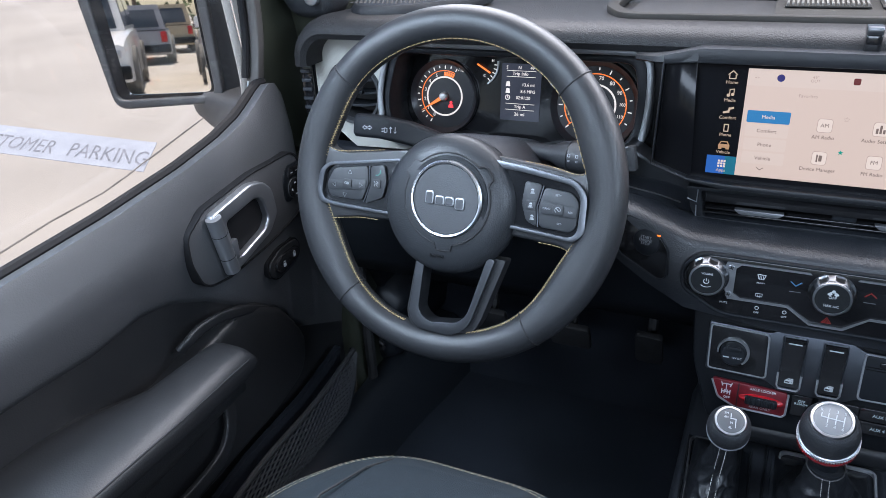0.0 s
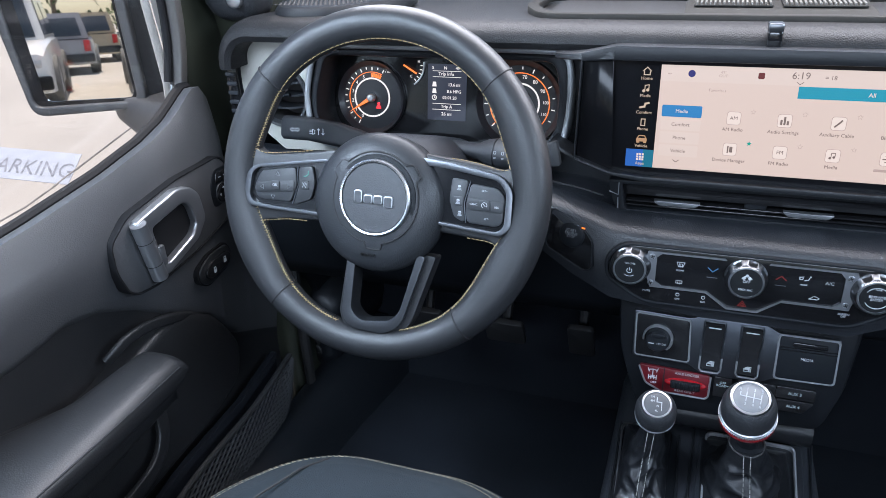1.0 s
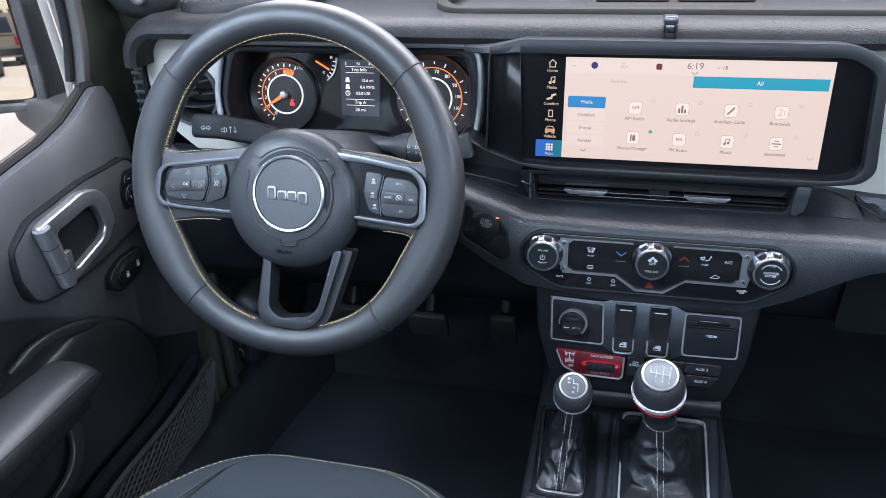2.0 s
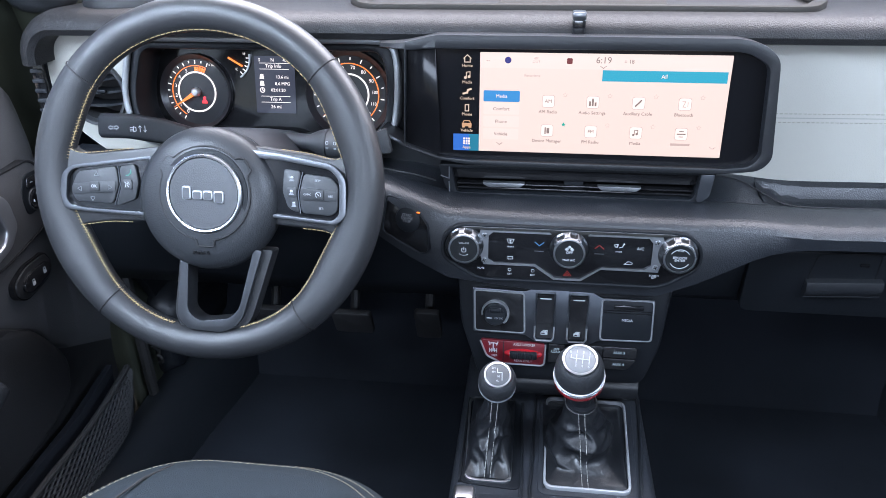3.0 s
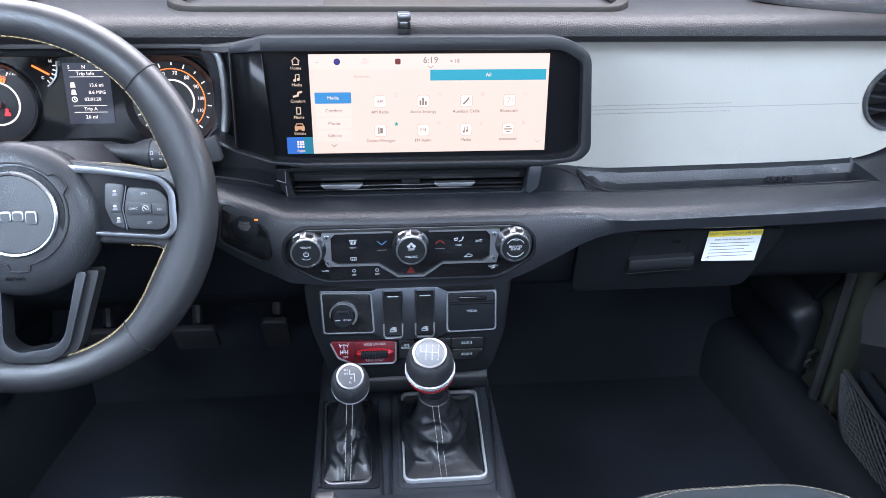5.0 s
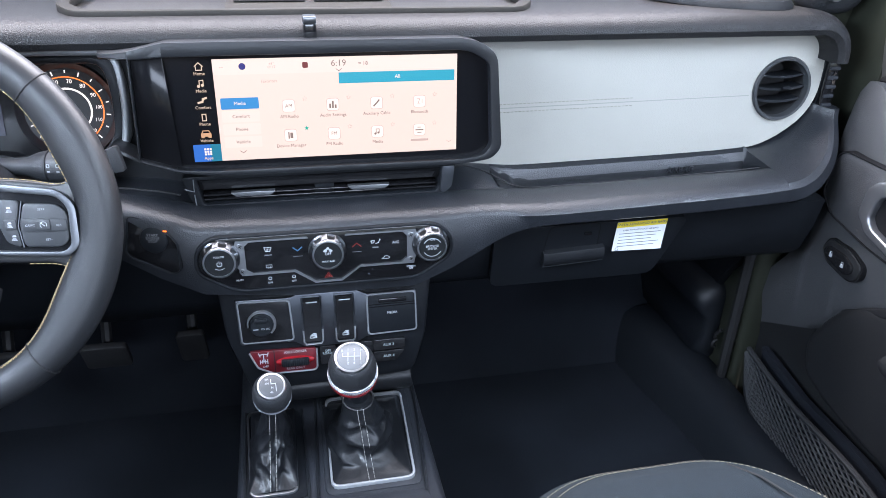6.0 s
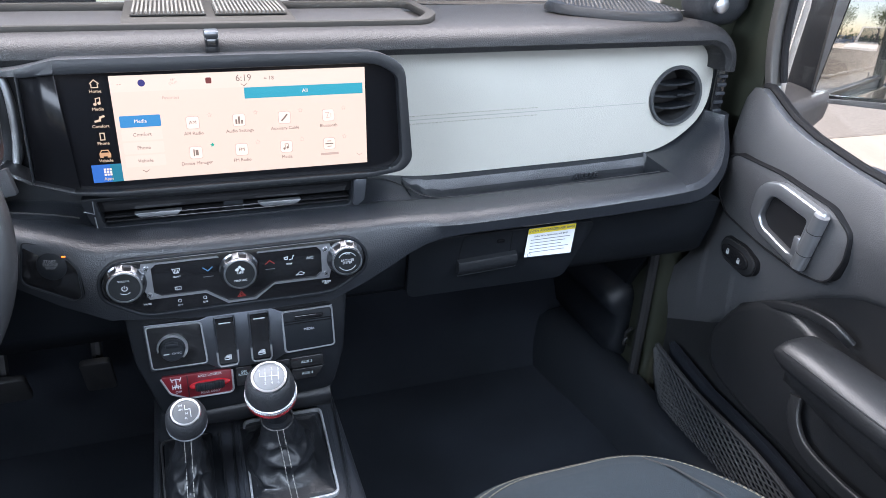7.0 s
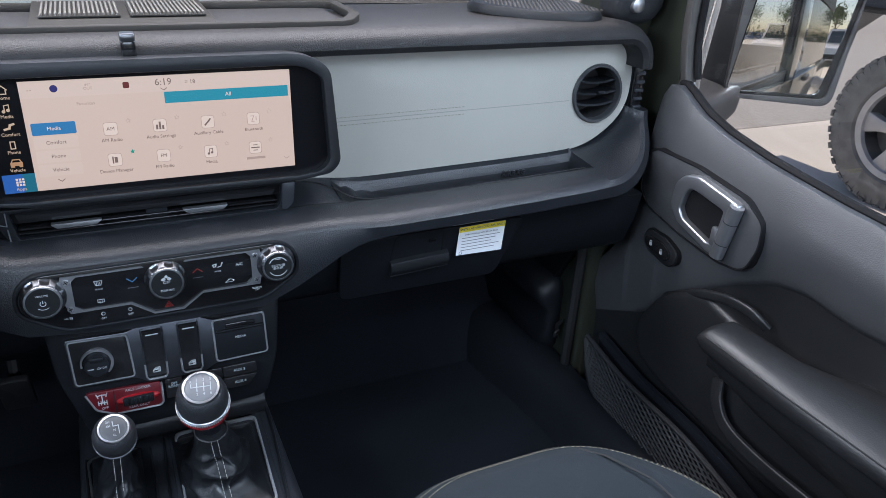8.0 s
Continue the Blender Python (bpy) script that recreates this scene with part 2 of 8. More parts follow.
def ring_plate(outer, inner, w0, w1, bev=0.0, seg=2):
    """A flat frame between two outlines with the same number of corners."""
    bm = bmesh.new()
    rows = [[bm.verts.new((u, v, w)) for u, v in loop] for loop, w in ((outer, w0), (outer, w1), (inner, w1), (inner, w0))]
    k = len(outer)
    for r in range(4):
        for i in range(k):
            j = (i + 1) % k
            bm.faces.new((rows[r][i], rows[r][j], rows[(r + 1) % 4][j], rows[(r + 1) % 4][i]))
    bmesh.ops.recalc_face_normals(bm, faces=bm.faces)
    return soften(bm, bev, seg)


def rounded(pts, r, n=5):
    """The outline with its corners rounded by r (a number, or one for each corner)."""
    out, k = [], len(pts)
    for i in range(k):
        p, a, b = Vector(pts[i]), Vector(pts[i - 1]), Vector(pts[(i + 1) % k])
        ri = r[i] if isinstance(r, (list, tuple)) else r
        da, db = (a - p), (b - p)
        t = min(ri, da.length * 0.45, db.length * 0.45)
        s, e = p + da.normalized() * t, p + db.normalized() * t
        for q in range(n + 1):
            f = q / n
            out.append(tuple(s * (1 - f) ** 2 + p * 2 * f * (1 - f) + e * f * f))
    return out


def rect(w, h, r=0.0, n=5, c=(0, 0)):
    pts = [(c[0] - w / 2, c[1] - h / 2), (c[0] + w / 2, c[1] - h / 2), (c[0] + w / 2, c[1] + h / 2), (c[0] - w / 2, c[1] + h / 2)]
    return rounded(pts, r, n) if r else pts


def circle(r, n=32, c=(0, 0)):
    return [(c[0] + r * math.cos(2 * math.pi * i / n), c[1] + r * math.sin(2 * math.pi * i / n)) for i in range(n)]


def loft(rings, closed=True, caps=True, loop=False):
    """A skin over rings of 3D points, all with the same count."""
    bm = bmesh.new()
    vs = [[bm.verts.new(p) for p in r] for r in rings]
    k = len(rings[0])
    for a in range(len(rings) if loop else len(rings) - 1):
        b = (a + 1) % len(rings)
        for i in range(k if closed else k - 1):
            j = (i + 1) % k
            bm.faces.new((vs[a][i], vs[a][j], vs[b][j], vs[b][i]))
    if caps and closed and not loop:
        bm.faces.new(vs[0][::-1])
        bm.faces.new(vs[-1])
    bmesh.ops.recalc_face_normals(bm, faces=bm.faces)
    return bm


def sweep(path, profile, ref=(0, 0, 1), loop=False, scales=None):
    """The profile (a, b) carried along a path: a sideways, b along ref."""
    rings, k = [], len(path)
    ps = [Vector(p) for p in path]
    for i, p in enumerate(ps):
        d = (ps[(i + 1) % k] - ps[i - 1]) if loop else (ps[min(i + 1, k - 1)] - ps[max(i - 1, 0)])
        side = d.cross(Vector(ref)).normalized()
        up = side.cross(d).normalized()
        s = scales[i] if scales else 1.0
        rings.append([p + side * (a * s) + up * (b * s) for a, b in profile])
    return loft(rings, loop=loop)


def tube(path, r, n=8, loop=False, ref=(0.13, 0.21, 0.97), scales=None):
    return sweep(path, circle(r, n), ref, loop, scales)


def lathe(profile, n=40):
    """The outline (radius, w) turned round the local w axis."""
    return loft([[(r * math.cos(2 * math.pi * i / n), r * math.sin(2 * math.pi * i / n), w) for r, w in profile] for i in range(n)], closed=False, loop=True)


def spline(pts, n=8, loop=False):
    """A smooth line through the points (Catmull-Rom)."""
    ps, out, k = [Vector(p) for p in pts], [], len(pts)
    for i in range(k if loop else k - 1):
        if loop:
            a, b, c, d = ps[i - 1], ps[i], ps[(i + 1) % k], ps[(i + 2) % k]
        else:
            a, b, c, d = ps[max(i - 1, 0)], ps[i], ps[i + 1], ps[min(i + 2, k - 1)]
        for q in range(n):
            t = q / n
            out.append(0.5 * (2 * b + (c - a) * t + (2 * a - 5 * b + 4 * c - d) * t * t + (3 * b - a - 3 * c + d) * t ** 3))
    if not loop:
        out.append(ps[-1])
    return out


def joined(*bms):
    """Several pieces of one part in one mesh."""
    out = bms[0]
    for b in bms[1:]:
        me = bpy.data.meshes.new("tmp")
        b.to_mesh(me)
        out.from_mesh(me)
        b.free()
        bpy.data.meshes.remove(me)
    return out


def moved(bm, m):
    bmesh.ops.transform(bm, matrix=m, verts=bm.verts)
    return bm


def panel(x, y, z, back=0.0, yaw=0.0):
    """A frame on a face that looks at the driver: u right, v up, w out; back: degrees by which it leans back."""
    return pose(x, y, z, 90 - back, 0, yaw)


def mesh(name, bm, mat, m=None, sharp=38):
    if m is not None:
        bmesh.ops.transform(bm, matrix=m, verts=bm.verts)
        if m.determinant() < 0:
            bmesh.ops.reverse_faces(bm, faces=bm.faces)
    me = bpy.data.meshes.new(name)
    bm.to_mesh(me)
    bm.free()
    me.materials.append(mat)
    me.polygons.foreach_set("use_smooth", [True] * len(me.polygons))
    me.set_sharp_from_angle(angle=radians(sharp))
    return new(name, me)


def thing(name, at, label, category, group="", kind=""):
    e = new(name)
    e.empty_display_size = 0.02
    e.location = at
    return tagged(e, label, category, group, kind)


def part(name, bm, mat, parent, label="", m=None, sharp=38):
    ob = mesh(name, bm, mat, m, sharp)
    ob.parent = parent
    ob.matrix_parent_inverse = Matrix.Translation(-parent.location)
    if label:
        ob["label"] = label
    return ob


def solo(name, bm, mat, label, category, m=None, kind="", group="", sharp=38):
    return tagged(mesh(name, bm, mat, m, sharp), label, category, group, kind)


from mathutils import noise
from mathutils.geometry import tessellate_polygon


def plate_holes(outer, holes, w0, w1, bev=0.0):
    """A plate with openings that go through it."""
    bm = bmesh.new()
    loops = [[Vector((u, v, 0)) for u, v in loop] for loop in (outer, *holes)]
    vs = [bm.verts.new((p.x, p.y, w1)) for loop in loops for p in loop]
    for a, c, d in tessellate_polygon(loops):
        if len({a, c, d}) == 3:
            bm.faces.new((vs[a], vs[c], vs[d]))
    top = list(bm.faces)
    r = bmesh.ops.extrude_face_region(bm, geom=top)
    bmesh.ops.translate(bm, vec=(0, 0, w0 - w1), verts=[g for g in r["geom"] if isinstance(g, bmesh.types.BMVert)])
    bmesh.ops.recalc_face_normals(bm, faces=bm.faces)
    return soften(bm, bev, 2, 60) if bev else bm


def text(name, body, size, mat, parent, m, label="", align="CENTER", thick=0.0002, wide=1.0):
    cu = bpy.data.curves.new(name, "FONT")
    cu.body, cu.size, cu.extrude, cu.resolution_u = body, size * (0.80 if mat is WHITE_INK else 0.86 if mat is BLUEWHITE_INK else 1.0), thick, 2
    cu.align_x, cu.align_y, cu.space_line = align, "CENTER", 0.85
    tmp = new("tmp", cu)
    me = bpy.data.meshes.new_from_object(tmp.evaluated_get(bpy.context.evaluated_depsgraph_get()))
    bpy.data.objects.remove(tmp)
    bpy.data.curves.remove(cu)
    bm = bmesh.new()
    bm.from_mesh(me)
    bpy.data.meshes.remove(me)
    bmesh.ops.scale(bm, vec=(wide, 1, 1), verts=bm.verts)
    return part(name, bm, mat, parent, label, m)


def at(u, v, w=0.0, turn=0.0):
    return pose(u, v, w, 0, 0, turn)


def bar(p, q, t, w0=0.0, w1=0.0004):
    """A straight stroke of width t between two points of the u, v plane."""
    d = (Vector(q) - Vector(p)).normalized() * (t / 2)
    n = Vector((-d.y, d.x))
    return plate([tuple(Vector(p) - d + n), tuple(Vector(p) - d - n), tuple(Vector(q) + d - n), tuple(Vector(q) + d + n)][::-1], w0, w1)


def strokes(lines, t, w0=0.0, w1=0.0004):
    return joined(*[bar(l[i], l[i + 1], t, w0, w1) for l in lines for i in range(len(l) - 1)])


def arc(r, a0, a1, n=24, c=(0, 0)):
    return [(c[0] + r * math.cos(radians(a0 + (a1 - a0) * i / n)), c[1] + r * math.sin(radians(a0 + (a1 - a0) * i / n))) for i in range(n + 1)]


def band(r0, r1, a0, a1, n=32, w0=0.0, w1=0.0005):
    return plate(arc(r1, a0, a1, n) + arc(r0, a1, a0, n), w0, w1)


def stitches(path, length, gap, t, ref, lift=0.0006):
    """A row of short threads along a path."""
    ps = [Vector(p) for p in path]
    out, need, on, start = [], 0.0, True, ps[0]
    bms = []
    seg = []
    dist = [0.0]
    for a, b in zip(ps, ps[1:]):
        dist.append(dist[-1] + (b - a).length)
    xs = [[p[k] for p in ps] for k in range(3)]
    s = 0.0
    while s + length < dist[-1]:
        a = Vector([np.interp(s, dist, xs[k]) for k in range(3)])
        b = Vector([np.interp(s + length, dist, xs[k]) for k in range(3)])
        up = Vector(ref)
        mid = (a + b) / 2 + up * lift
        seg.append((a, mid, b))
        s += length + gap
    bm = bmesh.new()
    for a, mid, b in seg:
        d = (b - a).normalized()
        side = d.cross(Vector(ref)).normalized() * t / 2
        upv = side.cross(d).normalized() * t / 2
        rows = [[bm.verts.new(p + side * i + upv * j) for i, j in ((1, 0), (0, 1), (-1, 0), (0, -1))] for p in (a, mid, b)]
        for r in range(2):
            for i in range(4):
                bm.faces.new((rows[r][i], rows[r][(i + 1) % 4], rows[r + 1][(i + 1) % 4], rows[r + 1][i]))
        bm.faces.new(rows[0][::-1])
        bm.faces.new(rows[2])
    bmesh.ops.recalc_face_normals(bm, faces=bm.faces)
    return bm


def side_frame(s, x=0.72):
    """Door frame: u ahead, v up, w inward."""
    return Matrix(((0, 0, -s, s * x), (1, 0, 0, 0), (0, 1, 0, 0), (0, 0, 0, 1)))


# ---- cabin shell ----
solo("ground", plate(circle(400, 64), -0.05, 0.0), GROUND, "pale dusty concrete parking lot", "ground", kind="structure")
solo("floor", plate([(-0.72, -1.9), (0.72, -1.9), (0.72, 0.45), (-0.72, 0.45)], 0.59, 0.62), CARPET, "black carpeted cabin floor", "floor", kind="structure")
solo("wall_front", loft([[(x, y, z) for y, z in ((0.28, 0.60), (0.44, 0.78), (0.44, 1.25), (0.50, 1.25), (0.50, 0.60))] for x in (-0.74, 0.74)]), CARPET,
     "black carpeted bulkhead below the dashboard", "bulkhead", kind="structure")
solo("wall_rear", box((1.44, 0.04, 0.62), (0, -1.9, 0.90)), PLASTIC, "black rear cabin wall", "wall", kind="structure")
solo("ceiling", box((1.46, 1.85, 0.04), (0, -1.0, 1.86), 0.01), HEADLINER, "pale grey hardtop headliner", "ceiling", kind="structure")
solo("cowl", box((1.46, 0.22, 0.10), (0, 0.43, 1.245), 0.012), PLASTIC, "black plastic cowl at the foot of the windscreen", "cowl", kind="structure")
for s, nm in ((-1, "left"), (1, "right")):
    solo("wall_" + nm, joined(box((0.05, 0.94, 0.48), (s * 0.745, -1.45, 0.83), 0.01), box((0.06, 0.10, 0.64), (s * 0.74, -1.03, 1.53), 0.01), box((0.06, 0.10, 0.64), (s * 0.74, -1.86, 1.53), 0.01)),
         PLASTIC, "black rear side wall with its pillars", "wall", kind="structure")
    pil = [(s * 0.732, 0.165, 0.60), (s * 0.732, 0.165, 1.00), (s * 0.726, 0.175, 1.22), (s * 0.718, 0.165, 1.34), (s * 0.70, 0.09, 1.56), (s * 0.67, -0.05, 1.86)]
    solo("pillar_" + nm, sweep(spline(pil, 5), rounded([(-0.048, -0.06), (0.048, -0.06), (0.048, 0.06), (-0.048, 0.06)], 0.02, 3), (0, 1, 0)), PAINT,
         "dark olive painted windscreen pillar", "pillar", kind="structure")
    # grab handle on the windscreen pillar, its foot just above the dash end
    gh = thing("grab_handle", (s * 0.69, 0.105, 1.33), "dark grey grab handle with a rounded foot on the pillar", "grab handle", group="grab handles")
    part("foot", loft([[(s * (cx_ + a_ * k * 1.25), cy_ + b_ * k, z) for a_, b_ in rounded([(-0.034, -0.032), (0.034, -0.032), (0.034, 0.032), (-0.034, 0.032)], 0.020, 4)] for cx_, cy_, z, k in ((0.684, 0.110, 1.326, 0.50), (0.684, 0.108, 1.329, 0.68), (0.684, 0.105, 1.338, 0.86), (0.683, 0.102, 1.352, 1.0), (0.680, 0.094, 1.385, 1.0), (0.676, 0.084, 1.42, 0.80), (0.670, 0.070, 1.45, 0.55))]), KNOB_SKIN, gh, "", sharp=60)
    part("screw_cap", lathe([(0.0, 0.004), (0.008, 0.0036), (0.0105, 0.002), (0.011, -0.006)], 24), DARKMETAL, gh, "small satin screw cap", panel(s * 0.668, 0.066, 1.357, 0))
    part("grip", tube(spline([(s * 0.672, 0.076, 1.43), (s * 0.655, 0.045, 1.50), (s * 0.635, 0.0, 1.60), (s * 0.625, -0.03, 1.68), (s * 0.640, -0.02, 1.74)], 5), 0.015, 14), KNOB_SKIN, gh)
    # seal along the front of the door opening
    solo("door_seal", tube(spline([(s * 0.672, 0.118, 0.70), (s * 0.674, 0.118, 0.95), (s * 0.676, 0.118, 1.20), (s * 0.676, 0.10, 1.32), (s * 0.662, 0.06, 1.48), (s * 0.64, -0.02, 1.70)], 6), 0.009, 8), RUBBER,
         "black rubber door seal on the pillar", "door seal", kind="structure")
    # kick panel and inner sill
    solo("kick_panel", loft([[(s * (0.672 + (x - 0.672) * k), y, 0.79 + (z - 0.79) * k) for x, z in ((0.690, 0.856), (0.672, 0.860), (0.650, 0.854), (0.634, 0.842), (0.630, 0.826), (0.636, 0.810), (0.650, 0.796), (0.654, 0.745), (0.650, 0.715), (0.690, 0.69))] for y, k in ((0.166, 0.55), (0.170, 0.78), (0.178, 0.92), (0.190, 1.0), (0.26, 1.0), (0.44, 1.0))]), VINYL,
         "black moulded kick panel in the footwell", "trim", kind="structure", sharp=70)
    solo("wall_footwell", plate([(0.070, 1.10), (0.070, 1.03), (0.119, 0.949), (0.163, 0.891), (0.197, 0.827), (0.205, 0.741), (0.20, 0.62), (0.46, 0.62), (0.46, 1.25), (0.20, 1.25)], 0.0, 0.03, 0.004), PLASTIC, "black plastic footwell side", "wall", m=side_frame(s, 0.70), kind="structure")
    solo("door_sill", loft([[(s * 0.682, y, 0.700 + h), (s * 0.660, y, 0.706 + h), (s * (0.640 - k), y, 0.702 + h), (s * (0.627 - 1.4 * k), y, 0.692 + h), (s * (0.616 - 1.8 * k), y, 0.674), (s * (0.606 - 2.2 * k), y, 0.650), (s * (0.598 - 2.6 * k), y, 0.62), (s * 0.682, y, 0.62)] for y, k, h in ((-1.0, 0, 0), (-0.4, 0, 0), (-0.1, 0, 0), (0.0, 0, 0), (0.08, 0.002, 0.001), (0.15, 0.005, 0.003), (0.21, 0.009, 0.004), (0.27, 0.012, 0.004), (0.36, 0.016, 0.004))]), VINYL,
         "black glossy vinyl door sill and carpet edge", "sill", kind="structure", sharp=60)
    chk = thing("door_check", (s * 0.668, 0.145, 0.76), "small black door check strap and hook", "hook")
    part("strap", tube([(s * 0.668, 0.150, 0.762), (s * 0.664, 0.146, 0.775), (s * 0.668, 0.138, 0.788)], 0.0032, 8), RUBBER, chk)
    part("hook", tube(spline([(s * 0.668, 0.146, 0.748), (s * 0.660, 0.143, 0.752), (s * 0.659, 0.141, 0.762), (s * 0.666, 0.142, 0.766)], 4), 0.0026, 8), RUBBER, chk)

# ---- dashboard ----
dash = thing("dashboard", (0, 0.2, 1.0), "dark grey dashboard with pale grey-green trim and stitching", "dashboard")


def pad_ring(x, z, nx, nz):
    prof = [(0.305, -0.020), (0.298, -0.010), (0.10, -0.002), (0.060, 0.0), (0.044, -0.0015), (0.032, -0.006), (0.025, -0.013), (0.0235, -0.020), (0.028, -0.027), (0.040, -0.030), (0.060, -0.030), (0.10, -0.032), (0.305, -0.05)]
    return [(x + nx * q, y, z + nz * q) for y, q in prof]


corner = [(0.631 + 0.058 * math.sin(radians(a)), 1.281 + 0.058 * math.cos(radians(a)), math.sin(radians(a)), math.cos(radians(a))) for a in range(0, 91, 9)]
half = [(x, 1.339, 0, 1) for x in (0.0, 0.15, 0.3, 0.45, 0.55)] + corner + [(0.6893, 1.275, 1, 0)]
rings = [pad_ring(-x, z, -nx, nz) for x, z, nx, nz in half[::-1]] + [pad_ring(*h) for h in half[1:]]
part("top_pad", loft(rings), DASHTOP, dash, "grained soft dash top with a rolled front edge")

TR = panel(0, 0.06, 1.227, 2)
pas = rounded([(0.13, -0.080), (0.22, -0.083), (0.60, -0.073), (0.672, -0.022), (0.672, 0.082), (0.13, 0.082)], [0.0, 0.02, 0.05, 0.05, 0.05, 0.0], 6)
part("trim_panel", plate_holes(pas, [circle(0.0425, 40, (0.613, 0.008))], -0.02, 0.0, 0.0015), TRIM, dash, "pale grey-green stitched passenger trim", TR)
drv = rounded([(-0.222, 0.082), (-0.672, 0.082), (-0.672, -0.022), (-0.60, -0.080), (-0.256, -0.085), (-0.229, -0.030), (-0.222, -0.015)], [0.0, 0.05, 0.06, 0.03, 0.0, 0.0, 0.0], 6)
clus = rounded([(-0.555, 0.068), (-0.235, 0.068), (-0.235, -0.03), (-0.26, -0.064), (-0.535, -0.064), (-0.555, -0.02)], 0.02, 4)
part("trim_panel", plate_holes(drv, [circle(0.0425, 40, (-0.614, 0.008)), clus], -0.02, 0.0, 0.0015), TRIM, dash, "pale grey-green driver trim round the gauges", TR)
part("centre_panel", plate([(-0.2555, -0.085), (-0.128, -0.085), (-0.128, 0.082), (-0.2215, 0.082), (-0.2215, -0.015), (-0.2285, -0.030)], -0.02, 0.0, 0.001), FRAMEBLK, dash, "dark panel between gauges and screen", TR)
part("seam", joined(bar((0.20, -0.0045), (0.565, 0.0005), 0.0010, -0.0003, 0.0004)), SEAM, dash, "", TR)
for dv in (-0.0050, 0.0050):
    part("stitching", moved(stitches([(0.20, -0.0045 + dv, 0.0004), (0.40, -0.0018 + dv, 0.0004)], 0.0036, 0.0016, 0.0010, (0, 0, 1), 0.0004), TR), THREAD_TRIM, dash, "pale tan stitching")
for s in (-1, 1):
    # end column of the dash with a small side demister grille
    part("end_column", loft([[(s * x, y, z) for x, y in ((0.668, 0.076), (0.673, 0.060), (0.688, 0.057), (0.697, 0.066), (0.697, 0.20), (0.668, 0.20))] for z in (1.12, 1.16, 1.20, 1.292)]), PLASTIC, dash)
    gr = part("demister_grille", box((0.017, 0.006, 0.068), (s * 0.6810, 0.054, 1.238), 0.002), GLOSS, dash)
    for k in range(5):
        part("slat", box((0.015, 0.005, 0.0050), (s * 0.6810, 0.0505, 1.213 + 0.0125 * k), 0.0012), CONSOLE_PLASTIC, gr)


def bolster_ring(x, zb, zc, zd, yf, zf, zlow, yl):
    """zb: at the trim; zc, zd: channel floor, back and front; yf, zf: the front roll; zlow, yl: its lower edge."""
    return [(x, max(y, yf), z) for y, z in ((0.075, zb), (0.058, zb), (0.051, zb - (zb - zc) * 0.25), (0.047, zc), (0.006, zd), (0.0, zf + 0.001), (-0.003, zf + 0.005), (-0.010, zf + 0.006), (yf + 0.018, zf + 0.004),
            (yf + 0.006, zf + 0.001), (yf, zf - 0.006), (yf + 0.002, zlow + 0.006), (yf + 0.012, zlow), (yl, zlow - 0.01), (0.075, zlow - 0.01))]


bs = [(-0.66, 1.16, 1.155, 1.150, 0.0, 1.144, 1.10, 0.04), (-0.50, 1.155, 1.15, 1.148, -0.01, 1.144, 1.09, 0.03), (-0.30, 1.155, 1.15, 1.150, -0.02, 1.148, 1.09, 0.02), (-0.238, 1.16, 1.157, 1.160, -0.035, 1.160, 1.092, 0.0),
      (-0.195, 1.155, 1.152, 1.154, -0.050, 1.152, 1.071, 0.0), (-0.15, 1.145, 1.143, 1.142, -0.060, 1.139, 1.052, 0.0), (-0.05, 1.140, 1.139, 1.140, -0.062, 1.137, 1.042, 0.0), (0.09, 1.140, 1.139, 1.140, -0.062, 1.137, 1.042, 0.0),
      (0.13, 1.149, 1.147, 1.142, -0.062, 1.137, 1.060, 0.0), (0.165, 1.154, 1.152, 1.143, -0.062, 1.138, 1.080, 0.0), (0.185, 1.153, 1.151, 1.143, -0.062, 1.137, 1.092, 0.0), (0.205, 1.151, 1.143, 1.140, -0.062, 1.136, 1.101, 0.0), (0.225, 1.149, 1.130, 1.132, -0.062, 1.135, 1.106, 0.0),
      (0.245, 1.148, 1.118, 1.118, -0.062, 1.134, 1.108, 0.0), (0.27, 1.148, 1.112, 1.112, -0.062, 1.134, 1.109, 0.0), (0.45, 1.151, 1.116, 1.116, -0.060, 1.138, 1.110, 0.0), (0.53, 1.153, 1.121, 1.121, -0.057, 1.140, 1.112, 0.01), (0.571, 1.1555, 1.123, 1.123, -0.0535, 1.1414, 1.112, 0.019), (0.574, 1.156, 1.150, 1.147, -0.053, 1.1415, 1.112, 0.02)]
rings = [bolster_ring(*q) for q in bs]
part("bolster", loft(rings), PAD, dash, "dark grained padded dash bolster", sharp=46)
# the bolster's end swings up round the vent as a narrowing band
inner = [(0.574, 1.1530), (0.594, 1.1555), (0.616, 1.162), (0.636, 1.172), (0.650, 1.183), (0.659, 1.193), (0.6645, 1.202), (0.6675, 1.212)]
outer = [(0.574, 1.112), (0.608, 1.114), (0.640, 1.124), (0.665, 1.144), (0.680, 1.166), (0.688, 1.184), (0.692, 1.199), (0.694, 1.212)]
f0 = [(0.0, 0.058), (0.10, 0.0), (0.13, -0.010), (0.25, -0.047), (0.42, -0.053), (0.85, -0.051), (1.0, -0.041), (1.0, 0.085), (0.0, 0.085)]
f1 = [(0.0, 0.058), (0.06, 0.056), (0.16, 0.050), (0.34, 0.034), (0.52, 0.030), (0.86, 0.033), (1.0, 0.044), (1.0, 0.085), (0.0, 0.085)]
rings = []
pin, pout = (spline([(x, 0, z) for x, z in pts], 5) for pts in (inner, outer))
